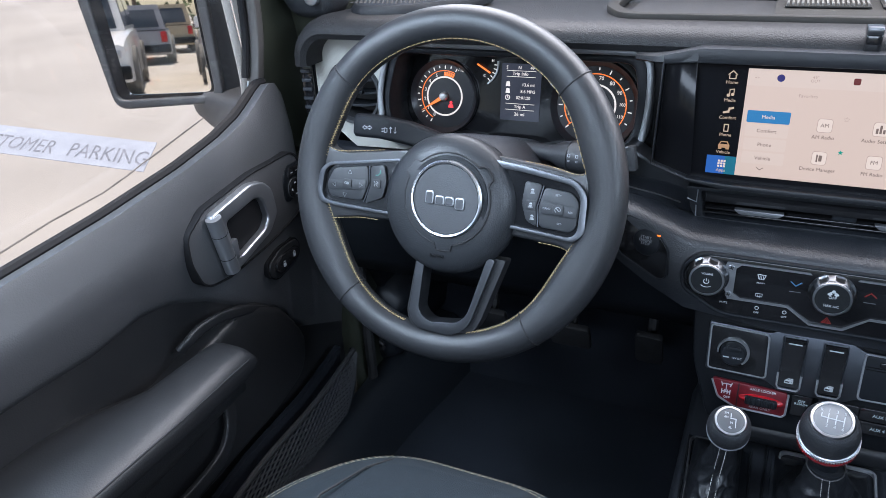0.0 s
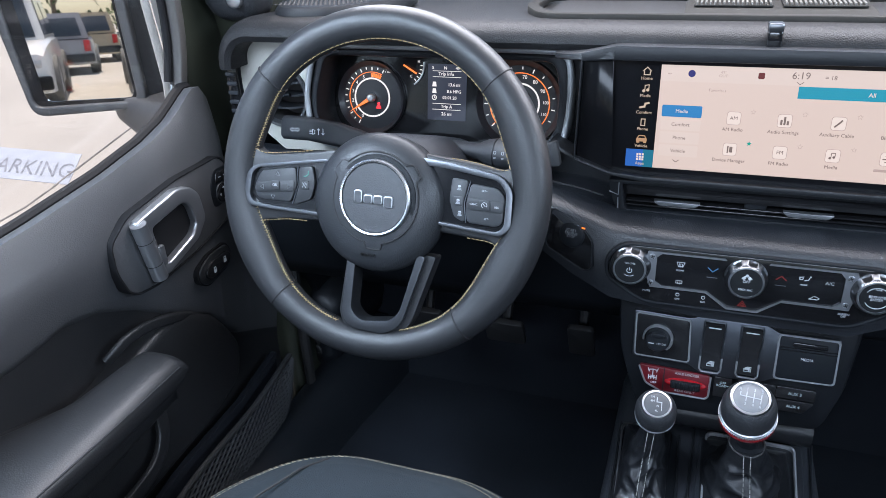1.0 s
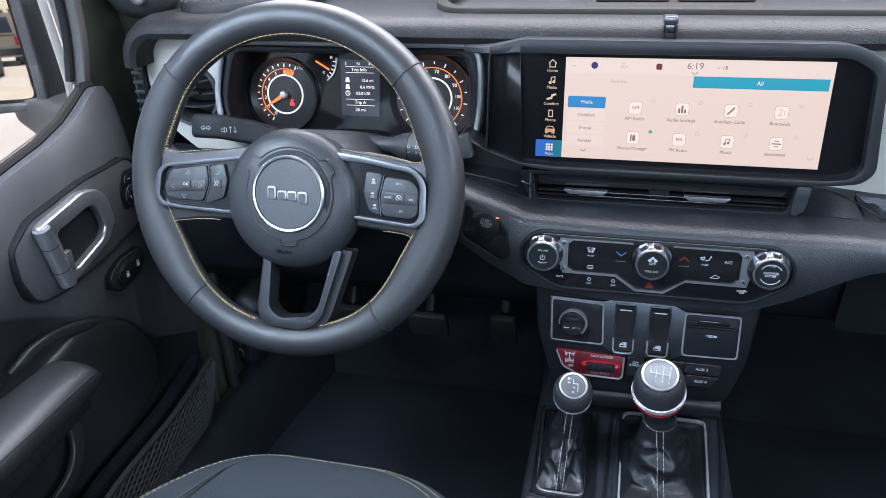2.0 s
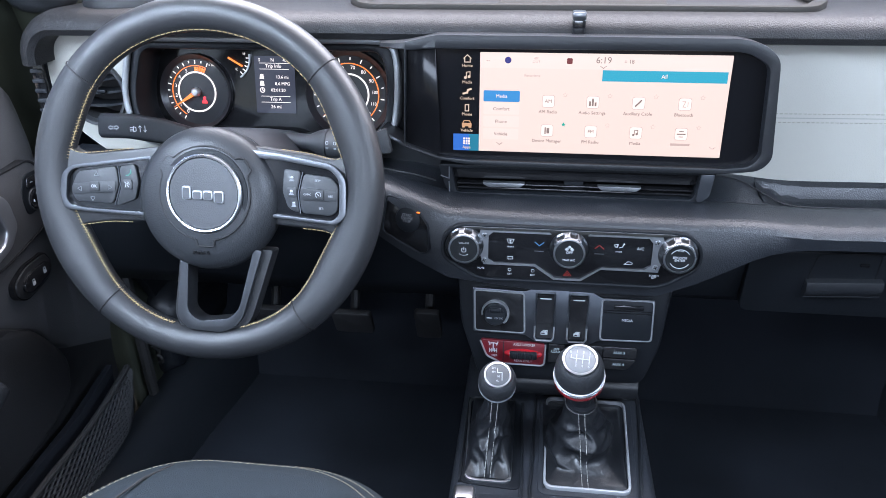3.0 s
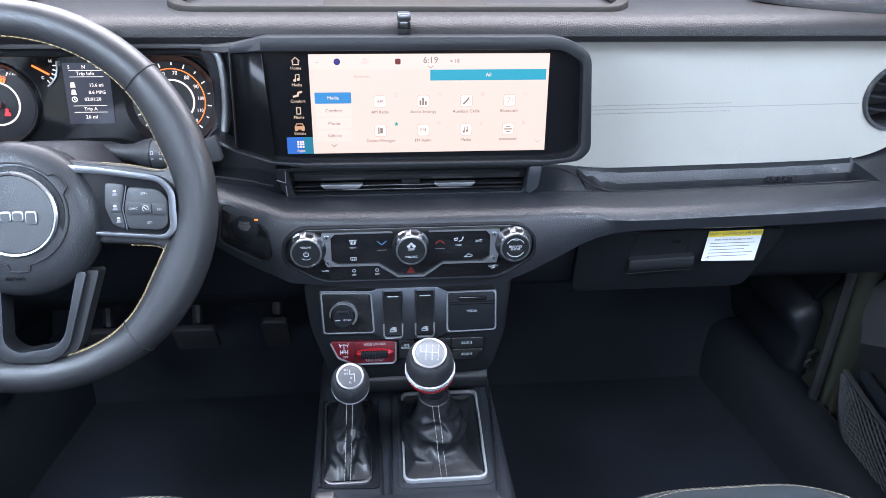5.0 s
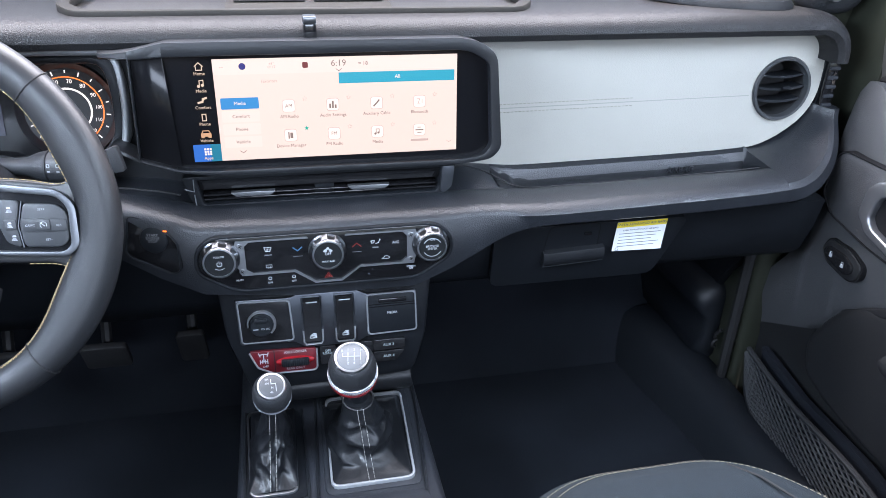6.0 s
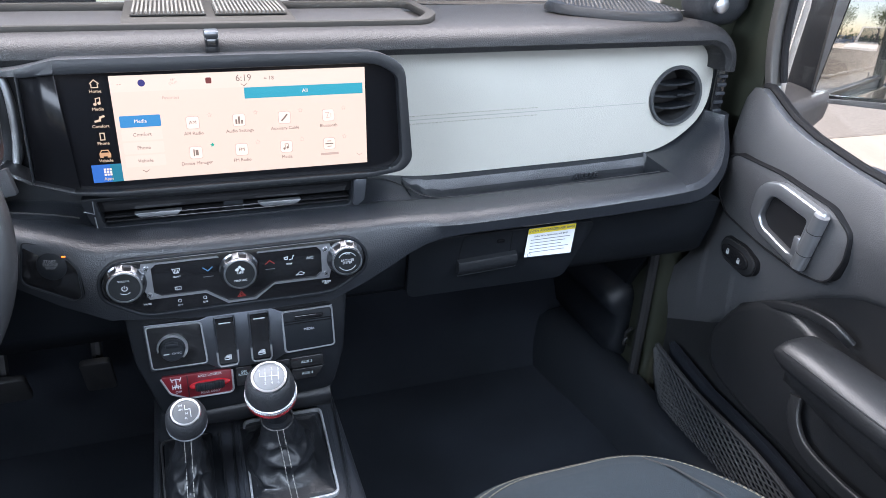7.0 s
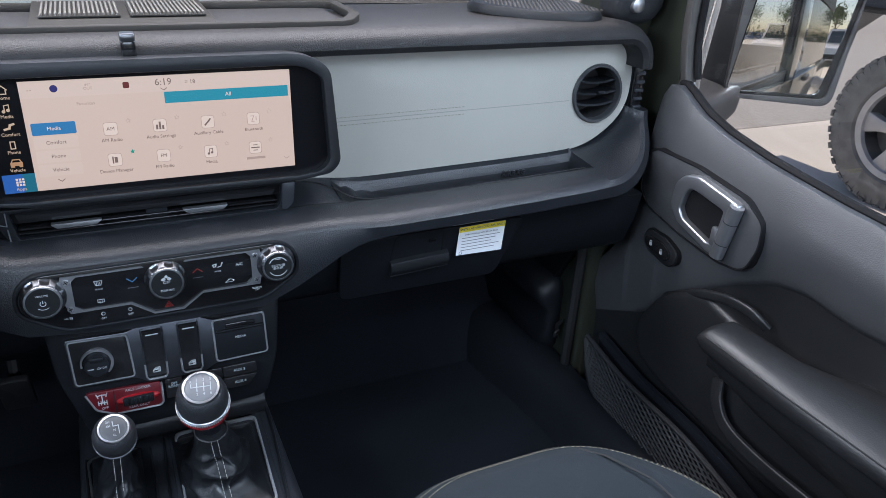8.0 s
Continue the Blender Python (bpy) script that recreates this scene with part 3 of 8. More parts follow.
for i, (p0, p1) in enumerate(zip(pin, pout)):
    q = i / (len(pin) - 1)
    e = q * q * (3 - 2 * q)
    rings.append([(p0.x + (p1.x - p0.x) * (a[0] * (1 - e) + b[0] * e), a[1] * (1 - e) + b[1] * e, p0.z + (p1.z - p0.z) * (a[0] * (1 - e) + b[0] * e)) for a, b in zip(f0, f1)])
part("piping", tube(spline([(0.128, 0.052, 1.1515), (0.165, 0.050, 1.1530), (0.188, 0.042, 1.1505), (0.208, 0.024, 1.1445), (0.228, 0.006, 1.1395), (0.27, -0.0015, 1.1390), (0.45, -0.0015, 1.1430), (0.562, -0.0015, 1.1470)], 5), 0.0009, 6), SEAM_DARK, dash, "fine dark piping")
lined = [q for q in bs if 0.20 < q[0] < 0.572]
part("channel_liner", loft([[(x, 0.0550, zb + 0.0004), (x, 0.0455, zc + 0.0022), (x, 0.0075, zd + 0.0022), (x, 0.0022, zf - 0.0015), (x, 0.0022, zd - 0.002), (x, 0.0550, zc - 0.003)] for x, zb, zc, zd, yf, zf, zlow, yl in lined]), PLASTIC, dash, "black liner of the dash channel", sharp=50)
part("crease", tube(spline([(-0.262, 0.024, 1.1555), (-0.238, 0.022, 1.1592), (-0.215, 0.021, 1.1562), (-0.195, 0.019, 1.1535), (-0.172, 0.018, 1.1480)], 4), 0.0015, 6), SEAM_DARK, dash, "dark crease where the pad meets the column panel")
part("bolster_end", loft(rings), PAD, dash, "", sharp=34)
text("airbag_lettering", "AIRBAG", 0.0115, PAD, dash, panel(0.475, 0.0468, 1.131, 6) @ at(0, 0, 0.0012), "embossed dark lettering", thick=0.0008)
part("lower_panel", loft([[(x, 0.0, 1.10), (x, -0.012, 1.098), (x, -0.004, 1.055), (x, 0.012, 1.012), (x, 0.026, 0.998), (x, 0.05, 0.990), (x, 0.12, 0.985), (x, 0.12, 1.10)] for x in (0.06, 0.24, 0.45, 0.56, 0.63, 0.668)]), PLASTIC, dash, "black plastic panel under the bolster")
GB = panel(0.31, -0.010, 1.05, -12)
glove = part("glovebox_door", plate(rounded([(-0.115, 0.045), (0.150, 0.045), (0.118, -0.050), (-0.112, -0.050)], 0.014, 4), -0.01, 0.003, 0.002), PLASTIC, dash, "", GB)
part("latch_recess", ring_plate(rounded([(-0.047, 0.002), (0.028, 0.004), (0.026, 0.0465), (-0.043, 0.0445)], 0.008, 4), rounded([(-0.0455, 0.004), (0.0265, 0.006), (0.0245, 0.0445), (-0.0415, 0.0425)], 0.007, 4), 0.0025, 0.0036, 0.0004), SEALBLK, glove, "", GB)
part("latch", loft([[(u0, v + dv0, w) for v, w in ((0.006, 0.003), (0.005, 0.010), (-0.002, 0.014), (-0.012, 0.013), (-0.0145, 0.010), (-0.014, 0.003))] for u0, dv0 in ((-0.0475, 0.0), (-0.044, 0.0005), (0.030, 0.0045), (0.0345, 0.005))]), FRAMEBLK, glove, "black latch grip", GB, sharp=50)
# bright strip painting the highlight on the latch's lower lip
part("latch_highlight", tube([(-0.0475, -0.0142, 0.0118), (0.0345, -0.0092, 0.0118)], 0.0008, 6), PANEL_METAL, glove, "highlight painted along the lower edge", GB)
part("keyhole", plate(rect(0.010, 0.004, 0.001, 2, (0.010, 0.030)), 0.003, 0.005), GLOSS, glove, "", GB)
part("knee_panel", loft([[(x, 0.02, 1.10), (x, 0.01, 1.08), (x, 0.03, 1.0), (x, 0.08, 0.95), (x, 0.14, 0.94), (x, 0.14, 1.10)] for x in (-0.66, -0.40, -0.14)]), PLASTIC, dash, "black knee panel under the wheel")
SW = panel(-0.013, -0.05, 1.0, 8)
stack = part("stack_housing", plate(rounded([(-0.128, 0.06), (-0.122, -0.01), (-0.098, -0.085), (0.100, -0.080), (0.117, -0.028), (0.126, 0.06)], 0.012, 4), -0.16, -0.004, 0.005), STACK, dash, "black centre stack", SW)
part("stack_foot", loft([[(x, y, z) for y, z in ((-0.022, 0.906), (-0.031, 0.900), (-0.0355, 0.891), (-0.034, 0.880), (-0.026, 0.871), (0.06, 0.812), (0.12, 0.812), (0.12, 0.906))] for x in (-0.100, -0.094, 0.082, 0.088)]), FRAMEBLK, dash, "", sharp=60)

# dash top: tray with two bins and slotted grilles
TOPZ = 1.339
tray = thing("dash_tray", (0, 0.13, TOPZ), "grey dash-top tray with two bins and slotted grilles", "dash tray")
part("rim", ring_plate(rounded([(-0.262, 0.066), (0.240, 0.066), (0.272, 0.125), (0.272, 0.235), (-0.292, 0.235), (-0.292, 0.125)], 0.02, 4), rounded([(-0.248, 0.076), (0.228, 0.076), (0.258, 0.128), (0.258, 0.225), (-0.278, 0.225), (-0.278, 0.128)], 0.018, 4), TOPZ - 0.004, TOPZ + 0.006, 0.002), TRAY_GREY, tray)
for u0, u1 in ((-0.262, -0.105), (0.085, 0.244)):
    part("bin_mat", plate(rounded([(u0, 0.085), (u1, 0.085), (u1, 0.215), (u0, 0.215)], 0.012, 4), TOPZ - 0.004, TOPZ - 0.0015), RUBBER, tray)
part("grille_bed", loft([[(-0.105, 0.078, TOPZ), (-0.105, 0.095, TOPZ + 0.006), (-0.105, 0.225, TOPZ + 0.009), (-0.105, 0.225, TOPZ - 0.004)], [(0.085, 0.078, TOPZ), (0.085, 0.095, TOPZ + 0.006), (0.085, 0.225, TOPZ + 0.009), (0.085, 0.225, TOPZ - 0.004)]]), TRAY_GREY, tray)
for c in (-0.055, 0.037):
    g = part("grille", box((0.082, 0.09, 0.002), (c, 0.155, TOPZ + 0.0085), 0.0005), TRAY_GREY, tray)
    for k in range(17):
        part("slat", box((0.0024, 0.088, 0.004), (c - 0.038 + 0.00475 * k, 0.155, TOPZ + 0.0105), 0.0006), SLAT_GREY, g)
for s in (-1, 1):
    spk = thing("speaker_cover", (s * 0.55, 0.12, TOPZ), "dark perforated dash-top speaker cover", "speaker", group="dash speakers")
    part("shell", loft([[(s * (0.545 + u * k), 0.135 + v * k, TOPZ + w) for u, v in rounded([(-0.085, 0.075), (-0.09, 0.02), (-0.02, -0.075), (0.055, -0.085), (0.085, -0.03), (0.085, 0.075)], 0.03, 4)] for k, w in ((1.0, -0.002), (1.0, 0.004), (0.95, 0.010), (0.90, 0.011))]), PLASTIC, spk)
    bm = bmesh.new()
    for i in range(22):
        for j in range(20):
            u, v = -0.07 + i * 0.0065 + (0.003 if j % 2 else 0), -0.06 + j * 0.0065
            if v < 0.06 and u < 0.068 and (v > -0.055 or u > -0.0) and u + v * 0.7 > -0.062:
                r = bmesh.ops.create_cone(bm, cap_ends=True, segments=6, radius1=0.0024, radius2=0.0018, depth=0.0010, matrix=Matrix.Translation((s * (0.545 + u), 0.135 + v, TOPZ + 0.0113)))
    part("mesh_grille", bm, RUBBER, spk)
clip = thing("dash_clip", (-0.013, 0.03, 1.32), "small gloss black clip with a metal top in the dash seam", "clip")
part("body", box((0.0145, 0.014, 0.020), (-0.0145, 0.0255, 1.3275), 0.002), GLOSS, clip)
part("cap", box((0.0148, 0.016, 0.009), (-0.0145, 0.0270, 1.3400), 0.002), KNOB, clip)
part("seam", box((0.0012, 0.25, 0.0012), (-0.013, 0.17, 1.3385)), RUBBER, clip)

# round vents at both ends of the dash
for u in (-0.614, 0.613):
    V = TR @ at(u, 0.008)
    vent = thing("air_vent", tuple(V.translation), "round black air vent with three blades in a grey ring", "air vent", group="dash vents")
    part("ring", lathe([(0.0425, -0.004), (0.0435, 0.002), (0.0420, 0.0045), (0.0385, 0.0040), (0.0370, -0.002), (0.0372, -0.006)], 48), VENT_RING, vent, "", V)
    part("throat", lathe([(0.0, -0.045), (0.036, -0.045), (0.0374, -0.005)], 32), RUBBER, vent, "", V)
    for k in (-1, 0, 1):
        hw = math.sqrt(0.0366 ** 2 - (0.0165 * k) ** 2)
        part("blade", loft([[(x, 0.0165 * k + z, y) for z, y in ((0.0014 - dip, -0.004), (-0.0012 - dip, -0.002), (-0.0012 - dip, -0.030), (0.0014 - dip, -0.032))] for x, dip in ((-hw, -0.002), (-hw * 0.5, 0.001), (0, 0.002), (hw * 0.5, 0.001), (hw, -0.002))]), PLASTIC, vent, "", V)
    part("thumb_tab", box((0.012, 0.004, 0.005), (0.008, 0.001, -0.001), 0.001), PLASTIC, vent, "", V)

# centre vents below the screen
CV = panel(0, -0.004, 1.157, 0)
cvent = thing("centre_vents", (-0.01, 0.02, 1.14), "black centre air vents with two satin metal tabs", "air vent")
part("housing", ring_plate(rounded([(-0.165, 0.022), (0.146, 0.022), (0.142, -0.006), (0.132, -0.016), (-0.150, -0.017), (-0.158, -0.004)], 0.004, 3), rounded([(-0.150, 0.018), (0.128, 0.018), (0.126, -0.005), (0.122, -0.0115), (-0.144, -0.012), (-0.146, -0.004)], 0.003, 3), -0.06, 0.004, 0.0015), PLASTIC, cvent, "", CV)
part("throat", plate(rect(0.29, 0.04, 0, c=(-0.01, 0.002)), -0.05, -0.04), GLOSS, cvent, "", CV)
part("end_bracket", plate(rounded([(0.129, 0.020), (0.144, 0.020), (0.141, -0.006), (0.132, -0.014), (0.127, -0.011)], 0.002, 3), 0.003, 0.0065, 0.001), PANEL_METAL, cvent, "satin grey end bracket", CV)
part("face", plate(rounded([(-0.150, 0.018), (0.128, 0.018), (0.127, 0.003), (-0.149, 0.003)], 0.002, 3), -0.030, -0.004, 0.001), GLOSS, cvent, "gloss black upper face", CV)
for ln in ([(-0.1524, 0.0195), (-0.1527, 0.0049), (-0.1627, 0.0086)], [(-0.1528, 0.0014), (-0.1521, -0.0128)]):
    part("bracket_line", tube([(u, v, 0.0050) for u, v in ln], 0.0007, 6), DARKMETAL, cvent, "thin satin bracket at the vent end", CV)
for v in (-0.0035, -0.0085):
    part("blade", box((0.270, 0.0022, 0.028), (-0.010, v, -0.016), 0.0008), GLOSS, cvent, "", CV)
part("divider", box((0.022, 0.03, 0.02), (-0.009, 0.003, -0.016), 0.001), PLASTIC, cvent, "", CV)
for u in (-0.0895, 0.042):
    part("tab", plate(rounded([(u - 0.025, 0.0005), (u + 0.025, 0.0005), (u + 0.019, -0.0045), (u - 0.019, -0.0045)], 0.0015, 3), -0.004, 0.0035, 0.0012), DARKMETAL, cvent, "satin metal tab", CV)

# start button pod
ST = panel(-0.196, -0.049, 1.122, 8, -14)
start = thing("start_button", (-0.196, -0.04, 1.10), "round black start button in a gloss black pod", "start button")
part("pod", plate(rounded([(-0.0255, 0.0300), (0.0074, 0.0226), (0.0256, 0.0007), (0.0276, -0.0307), (0.0194, -0.0351), (-0.028, -0.0165), (-0.0312, -0.010)], 0.006, 4), -0.02, 0.0015, 0.002), GLOSS, start, "", ST)
part("pod_edge", tube([(u, v, 0.0015) for u, v in rounded([(-0.0255, 0.0300), (0.0074, 0.0226), (0.0256, 0.0007), (0.0276, -0.0307), (0.0194, -0.0351), (-0.028, -0.0165), (-0.0312, -0.010)], 0.006, 4)], 0.0012, 6, True), PLASTIC, start, "", ST)
part("button", lathe([(0.0, 0.004), (0.012, 0.004), (0.0145, 0.003), (0.016, 0.0)], 32), PLASTIC, start, "", ST @ at(0.0005, 0.0040))
text("lettering", "START\nENGINE\nSTOP", 0.0042, DIM_INK, start, ST @ at(0.0005, 0.0062, 0.0043), "white lettering")
part("indicator", box((0.004, 0.0016, 0.0008), (0.0138, 0.0145, 0.003), 0.0003), ORANGE_LED, start, "glowing orange indicator", ST @ at(0, 0, 0))

# ---- touch screen ----
SC = panel(0, 0, 1.25, 5)
screen = thing("touch_screen", (0, 0.05, 1.18), "wide black-framed touch screen showing a pale menu page", "touch screen")
outer = rounded([(-0.2005, 0.0655), (-0.1643, 0.0737), (0.1480, 0.0733), (0.1700, 0.0690), (0.1905, 0.0548), (0.1985, -0.053), (0.1869, -0.0655), (0.1494, -0.0702), (-0.1285, -0.0685), (-0.1672, -0.0632), (-0.2035, -0.0500)], [0.001, 0.004, 0.008, 0.012, 0.012, 0.010, 0.010, 0.008, 0.008, 0.004, 0.001], 4)
inner = rounded([(-0.1990, 0.0570), (-0.1655, 0.0592), (0.1450, 0.0604), (0.1600, 0.0580), (0.1815, 0.0455), (0.1860, -0.050), (0.1760, -0.0610), (0.1500, -0.0640), (-0.1285, -0.0630), (-0.1656, -0.0600), (-0.2020, -0.0480)], [0.001, 0.003, 0.006, 0.008, 0.008, 0.008, 0.008, 0.006, 0.006, 0.003, 0.001], 4)
part("frame", ring_plate(outer, inner, -0.055, 0.012, 0.0035), FRAMEBLK, screen, "satin dark grey frame", SC)
part("glass", plate(inner, -0.03, 0.0), SCREENBLK, screen, "gloss black glass", SC)
part("side_panel", plate(rounded([(-0.1985, 0.0562), (-0.1672, 0.0585), (-0.1614, -0.0598), (-0.2012, -0.0478)], 0.002, 3), 0.0, 0.004, 0.001), SCREENBLK, screen, "gloss black end panel", SC)
# the frame's upper and lower bars run on towards the gauges
part("upper_link", loft([[tuple(SC @ Vector((u, v0 + dv, w))) for dv, w in ((0.0, w0), (0.0015, w0 + 0.004), (h, w0 + 0.003), (h + 0.002, w0 - 0.004), (h, w0 - 0.04), (0.0, w0 - 0.04))] for u, v0, h, w0 in ((-0.1665, 0.0592, 0.0125, 0.009), (-0.2000, 0.0570, 0.0080, 0.007), (-0.2150, 0.0568, 0.0062, 0.000), (-0.2320, 0.0566, 0.0055, -0.012))]), FRAMEBLK, screen, "satin dark grey bar")
part("lower_link", loft([[tuple(SC @ Vector((u, v0 + dv, w))) for dv, w in ((0.0, w0), (0.0010, w0 + 0.003), (h, w0 + 0.002), (h + 0.001, w0 - 0.004), (h, w0 - 0.04), (0.0, w0 - 0.04))] for u, v0, h, w0 in ((-0.1665, -0.0632, 0.0040, 0.009), (-0.2035, -0.0505, 0.0040, 0.008), (-0.2180, -0.0435, 0.0045, 0.004), (-0.2330, -0.0390, 0.0045, -0.006))]), FRAMEBLK, screen, "satin dark grey bar")
page = part("menu_page", plate(rect(0.265, 0.1095, 0, c=(0.0136, 0)), 0.0002, 0.0006), SCREEN, screen, "lit pale pink menu page", SC)
S1 = SC @ at(0, 0, 0.0007)
part("header_strip", plate(rect(0.265, 0.0165, 0, c=(0.0136, 0.0465)), 0, 0.0002), PAGE2, page, "", S1)
part("selected_tab", plate(rect(0.1300, 0.0118, 0, c=(0.0780, 0.0318)), 0, 0.0004), BLUE_UI, page, "lit blue-green tab", S1)
text("lettering", "All", 0.0058, WHITE_UI, page, S1 @ at(0.078, 0.0318, 0.0005))
text("lettering", "Favorites", 0.0046, FAINT_UI, page, S1 @ at(-0.062, 0.0305))
text("clock_digits", "6:19", 0.0098, GREY_UI, page, S1 @ at(0.0134, 0.0478, 0.0003))
text("lettering", "49°\nOUT", 0.0040, FAINT_UI, page, S1 @ at(-0.058, 0.0470, 0.0003))
text("lettering", "= 18", 0.0058, GREY_UI, page, S1 @ at(0.040, 0.0468, 0.0003))
text("lettering", "--", 0.0070, FAINT_UI, page, S1 @ at(-0.110, 0.0465, 0.0003))
part("icon", lathe([(0.0, 0.0004), (0.0034, 0.0004), (0.0036, 0.0)], 24), NAVY_UI, page, "", S1 @ at(-0.0885, 0.0467, 0.0002))
part("icon", plate(rect(0.006, 0.0062, 0.0015, 3), 0, 0.0004), MAROON_UI, page, "", S1 @ at(-0.0225, 0.0467, 0.0002))
part("arrow", strokes([[(-0.003, 0.001), (0, -0.0012), (0.003, 0.001)]], 0.0006), GREY_UI, page, "", S1 @ at(0.0134, 0.0408, 0.0002))
part("arrow", strokes([[(-0.003, 0.001), (0, -0.0012), (0.003, 0.001)]], 0.0006), GREY_UI, page, "", S1 @ at(-0.0955, -0.0455, 0.0002))
part("arrow", strokes([[(-0.003, 0.001), (0, -0.0012), (0.003, 0.001)]], 0.0005), FAINT_UI, page, "", S1 @ at(0.137, -0.0440, 0.0002))
for v, wd, on in ((0.0077, "Media", 1), (-0.0064, "Comfort", 0), (-0.0205, "Phone", 0), (-0.0346, "Vehicle", 0)):
    part("side_tab", plate(rect(0.0400, 0.0122, 0.0015, 3, c=(-0.0945, v)), 0, 0.0003), BLUE2_UI if on else PAGE2, page, "lit blue tab" if on else "", S1)
    text("lettering", wd, 0.0052, WHITE_UI if on else GREY_UI, page, S1 @ at(-0.0945, v, 0.0004))
APPS = (("AM Radio", -0.043, 0.0032), ("Audio Settings", 0.005, 0.0032), ("Auxiliary Cable", 0.0538, 0.0032), ("Bluetooth", 0.1026, 0.0032),
        ("Device Manager", -0.043, -0.0294), ("FM Radio", 0.005, -0.0294), ("Media", 0.0538, -0.0294), ("", 0.1023, -0.0294))
for k, (wd, u, v) in enumerate(APPS):
    tile = part("app_tile", plate(rect(0.0130, 0.0130, 0.003, 4, c=(u, v)), 0, 0.0004), WHITE_UI, page, "", S1)
    part("tile_edge", ring_plate(rect(0.0136, 0.0136, 0.003, 4, c=(u, v)), rect(0.0128, 0.0128, 0.0028, 4, c=(u, v)), 0, 0.0006), FAINT_UI, tile, "", S1)
    T = S1 @ at(u, v, 0.0005)
    if k in (0, 5):
        text("lettering", wd[:2], 0.0054, GREY_UI, tile, T)
    elif k == 1:
        part("icon", joined(bar((-0.003, -0.003), (-0.003, 0.0), 0.002), bar((0, -0.003), (0, 0.003), 0.002), bar((0.003, -0.003), (0.003, -0.001), 0.002)), GREY_UI, tile, "", T)
    elif k == 2:
        part("icon", strokes([[(-0.003, -0.003), (0.001, 0.001)], [(0.0, 0.0), (0.0025, 0.003)]], 0.0016), GREY_UI, tile, "", T)
    elif k == 3:
        part("icon", strokes([[(-0.003, 0.003), (0.0005, 0.003), (-0.002, -0.003), (0.001, -0.003)], [(0.003, 0.002), (0.003, -0.002)]], 0.0006), FAINT_UI, tile, "", T)
    elif k == 4:
        part("icon", joined(bar((-0.002, -0.003), (-0.002, 0.003), 0.0014), bar((0.001, -0.0015), (0.001, 0.0015), 0.003)), GREY_UI, tile, "", T)
    elif k == 6:
        part("icon", joined(strokes([[(-0.0015, -0.002), (-0.0015, 0.003), (0.002, 0.003), (0.002, -0.001)]], 0.0007), plate(circle(0.0013, 12, (-0.0024, -0.0022)), 0, 0.0004), plate(circle(0.0013, 12, (0.0011, -0.0012)), 0, 0.0004)), GREY_UI, tile, "", T)
    else:
        part("icon", joined(bar((-0.004, 0.0), (0.004, 0.0), 0.0012), bar((-0.002, 0.003), (0.002, 0.003), 0.0008), bar((-0.002, -0.003), (0.002, -0.003), 0.0008)), GREY_UI, tile, "", T)
    if wd:
        text("lettering", wd, 0.0050, GREY_UI, tile, S1 @ at(u, v - 0.0118))
    else:
        part("label_bar", bar((u - 0.009, v - 0.0118), (u + 0.009, v - 0.0118), 0.0026), FAINT_UI, tile, "", S1)
    star = [((0.0026 if i % 2 == 0 else 0.0012) * math.sin(math.pi * i / 5), (0.0026 if i % 2 == 0 else 0.0012) * math.cos(math.pi * i / 5)) for i in range(10)]
    part("star", plate(star[::-1], 0, 0.0004) if k == 4 else tube([(a, b, 0.0) for a, b in star], 0.0002, 4, True, (0, 0, 1)), TEAL_UI if k == 4 else FAINT_UI, tile, "", S1 @ at(u + 0.0178, v + 0.0072))
# icon column
part("apps_key", plate(rect(0.0290, 0.0190, 0, c=(-0.1335, -0.0452)), 0.0004, 0.0008), BLUE3_UI, screen, "lit blue key", SC)
part("apps_key_end", plate(rect(0.0110, 0.0190, 0, c=(-0.1245, -0.0452)), 0.0005, 0.0010), KEY_TEAL_UI, screen, "lit teal end of the key", SC)
